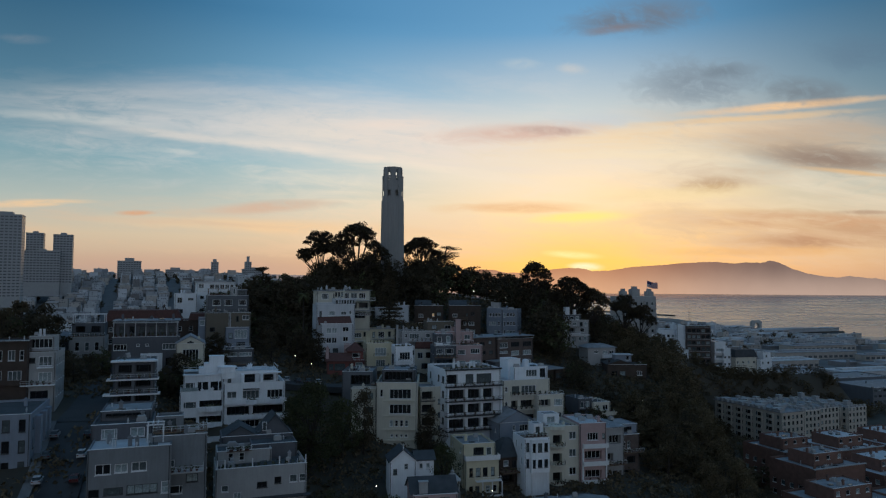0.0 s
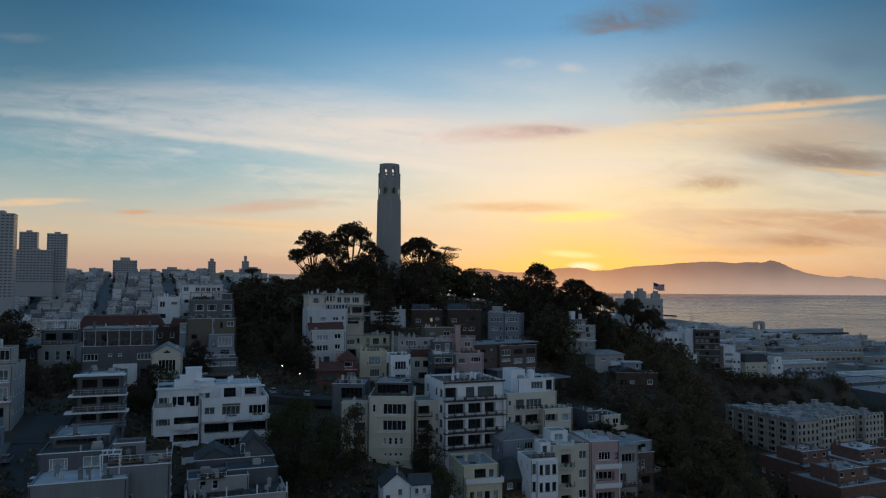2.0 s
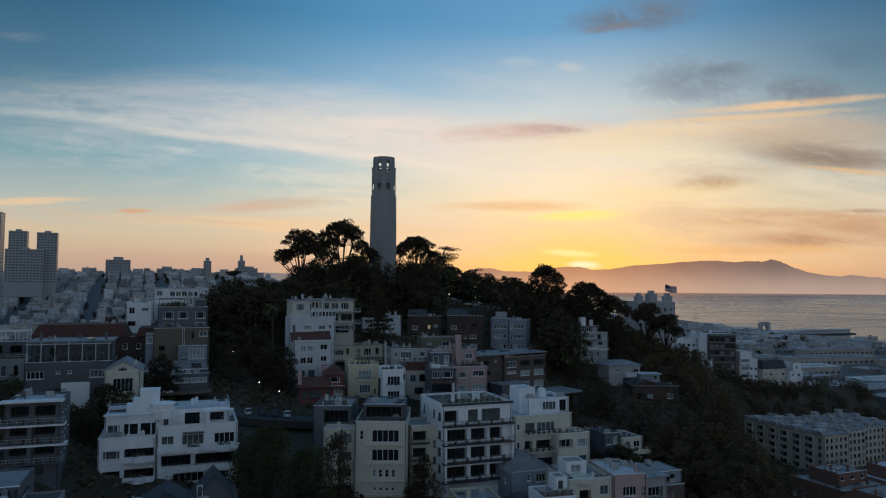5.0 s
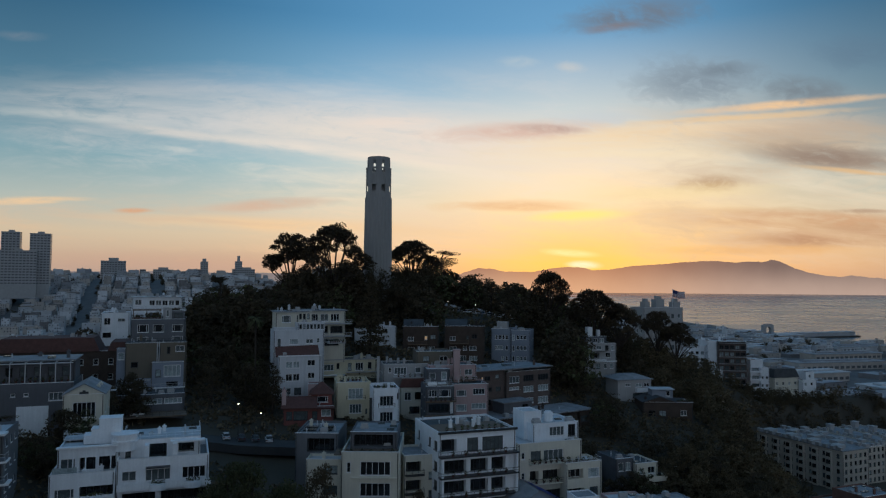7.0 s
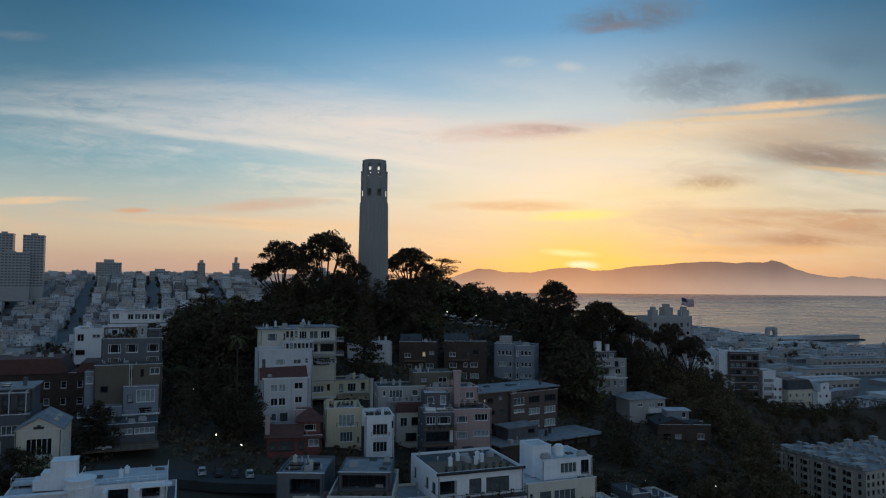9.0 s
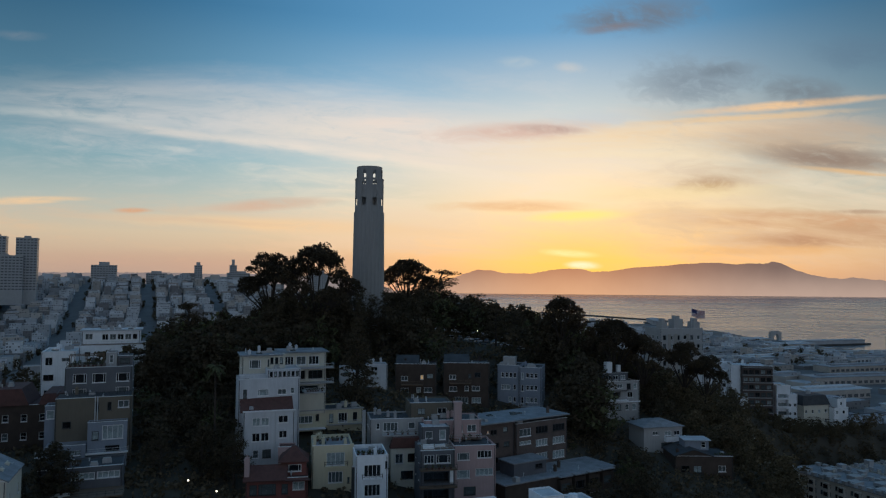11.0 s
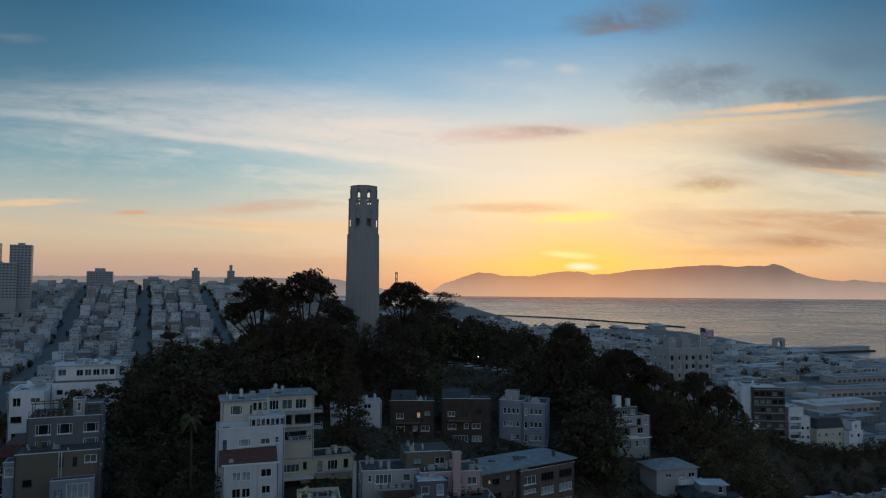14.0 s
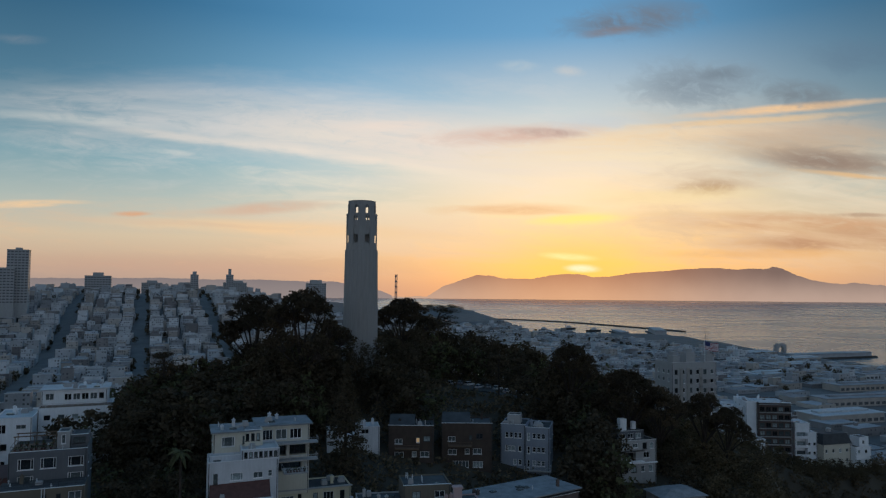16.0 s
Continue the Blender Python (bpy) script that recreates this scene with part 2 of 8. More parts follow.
# ---- materials ----
def surface(name, colour, rough=0.8, scale=0.6, vary=0.25, bump=0.15, metal=0.0, streak=0.0, island=0.0, each=0.0, fine=8.0):
    """A worn surface: stains and grain at two sizes, streaks running down, a fine relief."""
    mat = bpy.data.materials.new(name)
    mat.use_nodes = True
    n = Nodes(mat.node_tree)
    b = mat.node_tree.nodes["Principled BSDF"]
    co = n.add("ShaderNodeTexCoord").outputs["Object"]
    big, small = n.noise(co, scale, 4), n.noise(co, scale * fine, 3)
    f = n.m("ADD", n.m("MULTIPLY", big, 0.65), n.m("MULTIPLY", small, 0.35))
    if streak:
        mp = n.add("ShaderNodeMapping", Vector=co)
        mp.inputs["Scale"].default_value = (1.6, 1.6, 0.12)
        f = n.m("ADD", n.m("MULTIPLY", f, 1 - streak), n.m("MULTIPLY", n.noise(mp.outputs[0], 1.5, 4), streak))
    dark = tuple(c * (1 - vary) for c in colour)
    light = tuple(min(1, c * (1 + vary * 0.6)) for c in colour)
    col = n.ramp(f, [(0.3, dark), (0.7, light)])
    if island:
        r = n.add("ShaderNodeNewGeometry").outputs["Random Per Island"]
        col = n.mix(1.0, col, n.ramp(r, [(0, 1 - island), (1, 1 + island)]), "MULTIPLY")
    if each:
        r = n.add("ShaderNodeObjectInfo").outputs["Random"]
        col = n.mix(1.0, col, n.ramp(r, [(0, 1 - each), (1, 1 + each)]), "MULTIPLY")
    n.put(b, "Base Color", col)
    n.put(b, "Roughness", n.step(small, 0.2, 0.8, max(0.05, rough - 0.12), min(1, rough + 0.1)))
    b.inputs["Metallic"].default_value = metal
    if bump:
        n.put(b, "Normal", n.add("ShaderNodeBump", Strength=bump, Height=small).outputs[0])
    return mat


def glass(name, colour, rough=0.06):
    mat = surface(name, colour, rough, 0.5, 0.5, 0.02)
    mat.node_tree.nodes["Principled BSDF"].inputs["IOR"].default_value = 1.6
    return mat


def lit(name, colour, power):
    mat = bpy.data.materials.new(name)
    mat.use_nodes = True
    b = mat.node_tree.nodes["Principled BSDF"]
    b.inputs["Base Color"].default_value = (*colour, 1)
    b.inputs["Emission Color"].default_value = (*colour, 1)
    b.inputs["Emission Strength"].default_value = power
    return mat


WHITE = surface("white_stucco", (0.8, 0.83, 0.86), 0.85, 0.35, 0.16, 0.12, streak=0.4)
# white greyed down: shade of the woods is put into this paint
SHADEWHITE = surface("shaded_white_paint", (0.58, 0.6, 0.63), 0.85, 0.35, 0.2, 0.12, streak=0.45)
CREAM = surface("cream_stucco", (0.62, 0.59, 0.5), 0.85, 0.35, 0.16, 0.12, streak=0.4)
YELLOW = surface("pale_yellow_paint", (0.6, 0.55, 0.4), 0.8, 0.4, 0.15, 0.1, streak=0.4)
PINK = surface("dusty_pink_stucco", (0.46, 0.33, 0.32), 0.85, 0.4, 0.18, 0.12, streak=0.4)
TAN = surface("tan_stucco", (0.15, 0.13, 0.1), 0.85, 0.4, 0.18, 0.12, streak=0.4)
GREY = surface("grey_paint", (0.125, 0.135, 0.15), 0.8, 0.4, 0.2, 0.12, streak=0.35)
BLUEGREY = surface("blue_grey_siding", (0.24, 0.275, 0.33), 0.8, 0.4, 0.18, 0.12, streak=0.35)
DARKGREY = surface("dark_grey_siding", (0.11, 0.115, 0.13), 0.8, 0.4, 0.25, 0.15, streak=0.3)
BROWN = surface("brown_shingle", (0.07, 0.05, 0.04), 0.9, 0.5, 0.35, 0.3)
BRICK = surface("dark_brick", (0.12, 0.09, 0.08), 0.9, 0.6, 0.3, 0.3)
REDWALL = surface("faded_red_stucco", (0.2, 0.07, 0.06), 0.85, 0.5, 0.25, 0.15)
CONCRETE = surface("weathered_concrete", (0.34, 0.33, 0.31), 0.9, 0.25, 0.2, 0.15, streak=0.5)
TOWERMAT = surface("grey_tower_concrete", (0.33, 0.32, 0.31), 0.9, 0.12, 0.14, 0.12, streak=0.55)
PALEBLOCK = surface("pale_grey_render", (0.38, 0.38, 0.38), 0.85, 0.3, 0.2, 0.12, streak=0.4)
ASHBLUE = surface("ash_blue_render", (0.2, 0.215, 0.23), 0.85, 0.3, 0.25, 0.12, streak=0.4)
TRIM = surface("white_trim", (0.74, 0.75, 0.76), 0.6, 1.5, 0.1, 0.05)
DARKTRIM = surface("dark_metal_trim", (0.03, 0.032, 0.035), 0.5, 1.5, 0.2, 0.05)
RAIL = surface("painted_steel_rail", (0.5, 0.52, 0.54), 0.5, 2.0, 0.15, 0.05)
ROOFGREY = surface("grey_roof_felt", (0.25, 0.26, 0.275), 0.75, 0.35, 0.45, 0.2)
ROOFDARK = surface("dark_roof_felt", (0.055, 0.06, 0.066), 0.8, 0.35, 0.45, 0.2)
ROOFPALE = surface("pale_roof_membrane", (0.5, 0.53, 0.56), 0.65, 0.3, 0.3, 0.15)
TILE = surface("red_clay_tile", (0.105, 0.046, 0.038), 0.85, 1.0, 0.35, 0.25)
TARP = surface("blue_tarpaulin", (0.02, 0.05, 0.28), 0.5, 0.8, 0.25, 0.2)
WOOD = surface("weathered_timber", (0.16, 0.11, 0.075), 0.85, 0.8, 0.3, 0.2)
GLASS = glass("dark_window_glass", (0.012, 0.014, 0.017))
BLIND = glass("pane_with_pale_blind", (0.3, 0.36, 0.37), 0.25)
CURTAIN = glass("pane_with_grey_curtain", (0.1, 0.12, 0.125), 0.2)
LITPANE = lit("lamplit_pane", (1.0, 0.62, 0.28), 0.25)
BULB = lit("lamp_bulb", (1.0, 0.88, 0.66), 6.0)
ASPHALT = surface("asphalt", (0.05, 0.051, 0.053), 0.95, 0.2, 0.3, 0.2)
PAVING = surface("grey_paving", (0.16, 0.16, 0.16), 0.9, 0.5, 0.25, 0.15)
BARK = surface("dark_bark", (0.05, 0.037, 0.028), 0.95, 1.5, 0.4, 0.5)
SANDBRICK = surface("sandy_brick", (0.52, 0.48, 0.42), 0.9, 0.3, 0.25, 0.15, streak=0.4)
STREETS = surface("pale_street_concrete", (0.14, 0.137, 0.134), 0.9, 0.05, 0.4, 0.1, fine=12)
REDBRICK = surface("dull_red_brick", (0.2, 0.11, 0.085), 0.9, 0.6, 0.3, 0.2)
ROCK = surface("brown_cliff_rock", (0.24, 0.19, 0.145), 0.95, 0.15, 0.45, 0.8)


def foliage(name, colour):
    mat = surface(name, colour, 0.75, 0.25, 0.45, 0.0, island=0.35, each=0.25)
    n = Nodes(mat.node_tree)
    b = mat.node_tree.nodes["Principled BSDF"]
    b.inputs["Specular IOR Level"].default_value = 0.12
    # thin leaves let light through
    col = b.inputs["Base Color"].links[0].from_socket
    through_leaf = n.add("ShaderNodeBsdfTranslucent", Color=n.mix(1.0, col, (1.3, 1.1, 0.7), "MULTIPLY"))
    both = n.add("ShaderNodeMixShader", i0=0.2, i1=b.outputs[0], i2=through_leaf.outputs[0])
    n.put(mat.node_tree.nodes["Material Output"], "Surface", both.outputs[0])
    return mat


LEAF = foliage("dark_cypress_foliage", (0.082, 0.066, 0.044))
LEAF2 = foliage("eucalyptus_foliage", (0.078, 0.06, 0.04))
LEAF3 = foliage("broadleaf_foliage", (0.082, 0.086, 0.045))
# shrub and cliffside leaf colours are lightened, in place of sunward haze
SHRUB = foliage("hillside_shrubs", (0.125, 0.1, 0.066))
HAZELEAF = foliage("haze_pale_dry_foliage", (0.13, 0.102, 0.062))


# ---- building helpers ----
def mesh(name, verts, faces, mats, index=None, smooth=False):
    me = bpy.data.meshes.new(name)
    me.from_pydata(verts, [], faces)
    for m in mats if isinstance(mats, (list, tuple)) else (mats,):
        me.materials.append(m)
    if index is not None:
        me.polygons.foreach_set("material_index", index)
    if smooth:
        me.polygons.foreach_set("use_smooth", [True] * len(me.polygons))
    me.update()
    return me


def child(name, me, parent, m=None, label=""):
    ob = new(name, me)
    ob.parent = parent
    if m is not None:
        ob.matrix_basis = m
    return tagged(ob, label)


def root(name, m, label, category, group="", kind=""):
    ob = new(name)
    ob.empty_display_size = 0.5
    ob.matrix_basis = m
    return tagged(ob, label, category, group, kind)


class Solid:
    """Collects boxes, prisms and tubes into one mesh."""

    def __init__(self):
        self.v, self.f = [], []

    def quad(self, a, b, c, d):
        k = len(self.v)
        self.v += [a, b, c, d]
        self.f.append((k, k + 1, k + 2, k + 3))

    def box(self, x0, x1, y0, y1, z0, z1):
        return self.prism([(x0, y0), (x1, y0), (x1, y1), (x0, y1)], z0, z1)

    def prism(self, ring, z0, z1, scale=1.0):
        k, n = len(self.v), len(ring)
        cx, cy = sum(p[0] for p in ring) / n, sum(p[1] for p in ring) / n
        self.v += [(x, y, z0) for x, y in ring]
        self.v += [(cx + (x - cx) * scale, cy + (y - cy) * scale, z1) for x, y in ring]
        self.f += [(k + i, k + (i + 1) % n, k + n + (i + 1) % n, k + n + i) for i in range(n)]
        self.f += [tuple(range(k + n - 1, k - 1, -1)), tuple(range(k + n, k + 2 * n))]
        return self

    def round(self, x, y, r, z0, z1, n=12, scale=1.0):
        return self.prism([(x + r * math.cos(6.2832 * i / n), y + r * math.sin(6.2832 * i / n)) for i in range(n)], z0, z1, scale)

    def tube(self, a, b, r0, r1, n=6):
        a, b = Vector(a), Vector(b)
        w = (b - a).normalized()
        u = w.cross(Vector((0.31, 0.52, 0.79))).normalized()
        t = w.cross(u)
        k = len(self.v)
        for p, r in ((a, r0), (b, r1)):
            self.v += [tuple(p + (u * math.cos(6.2832 * i / n) + t * math.sin(6.2832 * i / n)) * r) for i in range(n)]
        self.f += [(k + i, k + (i + 1) % n, k + n + (i + 1) % n, k + n + i) for i in range(n)]
        self.f += [tuple(range(k + n - 1, k - 1, -1)), tuple(range(k + n, k + 2 * n))]
        return self

    def weld(self):
        """Joins the corners that meet."""
        seen, index, out = {}, [], []
        for p in self.v:
            k = (round(p[0], 3), round(p[1], 3), round(p[2], 3))
            if k not in seen:
                seen[k] = len(out)
                out.append(p)
            index.append(seen[k])
        faces, known = [], {}
        for f in self.f:
            g = tuple(index[i] for i in f)
            if len(set(g)) == len(g):
                known.setdefault(frozenset(g), []).append(g)
        self.v, self.f = out, [g[0] for g in known.values() if len(g) == 1]
        return self

    def done(self, name, mat, smooth=False):
        return mesh(name, self.v, self.f, mat, None, smooth)


def part(name, solid, mat, parent, label="", m=None):
    return child(name, solid.done(name, mat), parent, m, label)


WINDOW_MESHES = {}


def window_meshes(w, h, bars, rows, trim):
    """A frame with glazing bars and its panes, centred on the opening, facing -y."""
    key = (round(w, 1), round(h, 1), bars, rows, trim.name)
    if key not in WINDOW_MESHES:
        f, p = Solid(), Solid()
        t, b = 0.14, 0.05
        for y in (0, 0.1):
            for a, c in ((w / 2, h / 2), (w / 2 - t, h / 2 - t)):
                f.v += [(-a, y, -c), (a, y, -c), (a, y, c), (-a, y, c)]
        for i in range(4):
            j = (i + 1) % 4
            f.f += [(i, j, j + 4, i + 4), (i + 8, j + 8, j + 12, i + 12), (i, j, j + 8, i + 8), (i + 4, j + 4, j + 12, i + 12)]
        cuts = (-0.32, 0.32) if bars == 0 else [i / bars - 0.5 for i in range(1, bars)]
        for x in cuts:
            x *= w
            f.box(x - b, x + b, 0.01, 0.09, -h / 2 + t, h / 2 - t)
        for i in range(1, rows):
            z = -h / 2 + h * i / rows
            f.box(-w / 2 + t, w / 2 - t, 0.015, 0.085, z - b / 2, z + b / 2)
        f.box(-w / 2 - 0.08, w / 2 + 0.08, -0.3, 0.0, -h / 2 - 0.1, -h / 2)
        p.box(-w / 2 + 0.02, w / 2 - 0.02, 0.05, 0.07, -h / 2 + 0.02, h / 2 - 0.02)
        WINDOW_MESHES[key] = (f.done("window_frame", trim), p.done("pane", GLASS))
    return WINDOW_MESHES[key]


def pane_mesh(me, mat):
    key = (me.name, mat.name)
    if key not in WINDOW_MESHES:
        c = me.copy()
        c.materials[0] = mat
        WINDOW_MESHES[key] = c
    return WINDOW_MESHES[key]


RNG = random.Random(7)
FOOTPRINTS = []


def built(x, y, margin=1.0):
    """Whether a house stands at this spot of the plan."""
    for inv, u0, u1, v0, v1, cx, cy, far in FOOTPRINTS:
        if abs(x - cx) > far or abs(y - cy) > far:
            continue
        p = inv @ Vector((x, y, 0))
        if u0 - margin < p.x < u1 + margin and v0 - margin < p.y < v1 + margin:
            return True
    return False


def row(n, w, h, z, width, margin=0.8, style="", shift=0.0):
    """n equal openings in one row along a facade."""
    if n == 1:
        return [(width / 2 + shift, z, w, h, style)]
    return [(margin + w / 2 + (width - 2 * margin - w) * i / (n - 1) + shift, z, w, h, style) for i in range(n)]


def storeys(n, w, h, zs, width, margin=0.8, style=""):
    return [o for z in zs for o in row(n, w, h, z, width, margin, style)]


class House:
    """A house in its own axes: u to the right along the street front, v inwards, z up from its foot."""

    def __init__(self, name, label, category, x, y, z, yaw, wall=WHITE, roof=ROOFGREY, trim=TRIM, group=""):
        self.root = root(name, pose(x, y, z, 0, 0, yaw), label, category, group)
        self.wall, self.roof, self.trim = wall, roof, trim

    def facade(self, solid, o, along, width, z0, z1, openings):
        """A wall face with recessed openings; windows stand in them."""
        o, along = Vector(o), Vector(along)
        out = Vector((along.y, -along.x, 0))
        xs = sorted({0.0, width, *(c for a, z, w, h, *_ in openings for c in (a - w / 2, a + w / 2))})
        zs = sorted({z0, z1, *(c for a, z, w, h, *_ in openings for c in (z - h / 2, z + h / 2))})
        xs = [c for c in xs if 0 <= c <= width]
        zs = [c for c in zs if z0 <= c <= z1]

        def p(a, z, deep=0.0):
            q = o + along * a - out * deep
            return (q.x, q.y, z)

        for i in range(len(xs) - 1):
            for j in range(len(zs) - 1):
                a, z = (xs[i] + xs[i + 1]) / 2, (zs[j] + zs[j + 1]) / 2
                if not any(abs(a - oa) < ow / 2 and abs(z - oz) < oh / 2 for oa, oz, ow, oh, *_ in openings):
                    solid.quad(p(xs[i], zs[j]), p(xs[i + 1], zs[j]), p(xs[i + 1], zs[j + 1]), p(xs[i], zs[j + 1]))
        for a, z, w, h, *rest in openings:
            style = rest[0] if rest else ""
            deep = 1.6 if "r" in style else 0.3
            a0, a1, c0, c1 = a - w / 2, a + w / 2, z - h / 2, z + h / 2
            solid.quad(p(a0, c0), p(a1, c0), p(a1, c0, deep), p(a0, c0, deep))
            solid.quad(p(a0, c1, deep), p(a1, c1, deep), p(a1, c1), p(a0, c1))
            solid.quad(p(a0, c0), p(a0, c0, deep), p(a0, c1, deep), p(a0, c1))
            solid.quad(p(a1, c0, deep), p(a1, c0), p(a1, c1), p(a1, c1, deep))
            trim = DARKTRIM if "d" in style else self.trim
            bars = max(1, round(w / 0.95)) if "n" in style else 0 if 2.7 < w < 4 else max(1, round(w / 1.25))
            rows = 2 if "s" in style or (w < 1.5 and h > 1.4 and "d" not in style) else 1
            fm, pm = window_meshes(w, h, bars, rows, trim)
            q = o + along * a - out * (deep - 0.14)
            m = Matrix.Translation((q.x, q.y, z)) @ Matrix((( along.x, -out.x, 0, 0), (along.y, -out.y, 0, 0), (0, 0, 1, 0), (0, 0, 0, 1)))
            win = child("window", fm, self.root, m)
            pane = BLIND if "b" in style else CURTAIN if "c" in style else LITPANE if "l" in style else None
            if pane is None:
                pane = GLASS if "r" in style else RNG.choice((GLASS, GLASS, GLASS, CURTAIN, CURTAIN, BLIND))
            child("pane", pane_mesh(pm, pane), win)
            solid.quad(p(a0, c0, deep), p(a1, c0, deep), p(a1, c1, deep), p(a0, c1, deep))

    def block(self, u0, u1, v0, v1, z0, z1, front=(), left=(), right=(), wall=None, roof=None, edge=0.5, name="wall"):
        """Four walls with openings, a parapet and a sunken flat roof. Openings: along the face from its own left end, height, size."""
        mid = self.root.matrix_basis @ Vector(((u0 + u1) / 2, (v0 + v1) / 2, 0))
        FOOTPRINTS.append((self.root.matrix_basis.inverted(), u0, u1, v0, v1, mid.x, mid.y, math.hypot(u1 - u0, v1 - v0) / 2 + 3))
        s = Solid()
        w, dpt = u1 - u0, v1 - v0
        self.facade(s, (u0, v0, 0), (1, 0, 0), w, z0, z1, list(front))
        self.facade(s, (u0, v1, 0), (0, -1, 0), dpt, z0, z1, list(left))
        self.facade(s, (u1, v0, 0), (0, 1, 0), dpt, z0, z1, list(right))
        self.facade(s, (u1, v1, 0), (-1, 0, 0), w, z0, z1, [])
        t = 0.25
        if edge:
            a, b = [(u0, v0), (u1, v0), (u1, v1), (u0, v1)], [(u0 + t, v0 + t), (u1 - t, v0 + t), (u1 - t, v1 - t), (u0 + t, v1 - t)]
            for i in range(4):
                j = (i + 1) % 4
                s.quad((*a[i], z1), (*a[j], z1), (*b[j], z1), (*b[i], z1))
                s.quad((*b[i], z1), (*b[j], z1), (*b[j], z1 - edge), (*b[i], z1 - edge))
        part(name, s, wall or self.wall, self.root)
        if edge:
            part("roof", Solid().box(u0 + t, u1 - t, v0 + t, v1 - t, z1 - edge - 0.3, z1 - edge), roof or self.roof, self.root)
            part("coping", Solid().box(u0 - 0.06, u1 + 0.06, v0 - 0.06, v0 + t, z1 + 0.003, z1 + 0.1), self.trim if self.trim is TRIM else DARKTRIM, self.root)
            if w * dpt > 36 and w > 4 and dpt > 4:
                self.bits(min(6, int(w * dpt / 22)), u0 + 1, u1 - 1, v0 + 1, v1 - 1, z1 - edge, int(abs(u0 * 7 + z1 * 13 + mid.x * 3)))
                for u in (u0 + 0.18, u1 - 0.3):
                    part("downpipe", Solid().tube((u, v0 - 0.1, max(z0, 0)), (u, v0 - 0.1, z1 - 0.2), 0.07, 0.07, 6), DARKTRIM, self.root)
        return self

    def slab(self, u0, u1, v0, v1, z, mat=None, thick=0.22, name="balcony", rail="", railmat=None, label=""):
        b = part(name, Solid().box(u0, u1, v0, v1, z - thick, z), mat or self.trim, self.root, label)
        if rail:
            s = Solid()
            h = 1.0
            if "solid" in rail:
                s.box(u0, u1, v0, v0 + 0.1, z, z + h).box(u0, u0 + 0.1, v0 + 0.1, v1, z, z + h).box(u1 - 0.1, u1, v0 + 0.1, v1, z, z + h)
            else:
                n = max(2, round((u1 - u0) / (1.6 if "wide" in rail else 0.5)))
                for i in range(n + 1):
                    u = u0 + 0.04 + (u1 - u0 - 0.08) * i / n
                    s.box(u - 0.03, u + 0.03, v0, v0 + 0.06, z, z + h)
                s.box(u0, u1, v0, v0 + 0.07, z + h, z + h + 0.07)
                for u in (u0, u1 - 0.07):
                    s.box(u, u + 0.07, v0 + 0.07, v1, z + h, z + h + 0.07)
                    s.box(u, u + 0.06, v1 - 0.06, v1, z, z + h)
                if "wide" in rail:
                    s.box(u0, u1, v0 + 0.01, v0 + 0.05, z + 0.5, z + 0.55)
            child("railing", s.done("railing", railmat or RAIL), b)
        return self

    def bits(self, n, u0, u1, v0, v1, z, seed=0):
        """Pipes, vents, boxes and chimneys on a flat roof."""
        r = random.Random(seed)
        for i in range(n):
            u, v, k = r.uniform(u0, u1), r.uniform(v0, v1), r.random()
            if k < 0.4:
                part("vent_pipe", Solid().round(u, v, 0.12, z, z + r.uniform(0.6, 1.4), 8).round(u, v, 0.2, z + 0.5, z + 0.7, 8), RAIL, self.root)
            elif k < 0.62:
                a, b = r.uniform(0.5, 1.0), r.uniform(0.4, 0.8)
                part("roof_unit", Solid().box(u - a, u + a, v - b, v + b, z, z + r.uniform(0.5, 1.1)).box(u - a * 0.8, u + a * 0.8, v - b * 0.8, v + b * 0.8, z, z + 1.15), PALEBLOCK, self.root)
            elif k < 0.8:
                part("chimney", Solid().box(u - 0.35, u + 0.35, v - 0.3, v + 0.3, z, z + 1.7).box(u - 0.45, u + 0.45, v - 0.4, v + 0.4, z + 1.5, z + 1.62).round(u, v, 0.15, z + 1.7, z + 2.0, 8), self.wall, self.root)
            else:
                part("skylight", Solid().box(u - 0.8, u + 0.8, v - 0.6, v + 0.6, z, z + 0.25).box(u - 0.7, u + 0.7, v - 0.5, v + 0.5, z + 0.25, z + 0.32), CURTAIN, self.root)
        return self

    def pots(self, n, u0, u1, v, z, seed=0):
        """Planters with bushes along a terrace edge."""
        r = random.Random(seed)
        for i in range(n):
            u = u0 + (u1 - u0) * (i + 0.5) / n + r.uniform(-0.2, 0.2)
            pot = part("planter", Solid().round(u, v, 0.22, z, z + 0.45, 8, 1.25), TILE, self.root)
            child("plant", leaf_mesh("plant", [((u, v, z + 0.7), (0.4, 0.35, 0.45))], 26, 0.22, LEAF3, 40 + i + seed), pot)
        return self

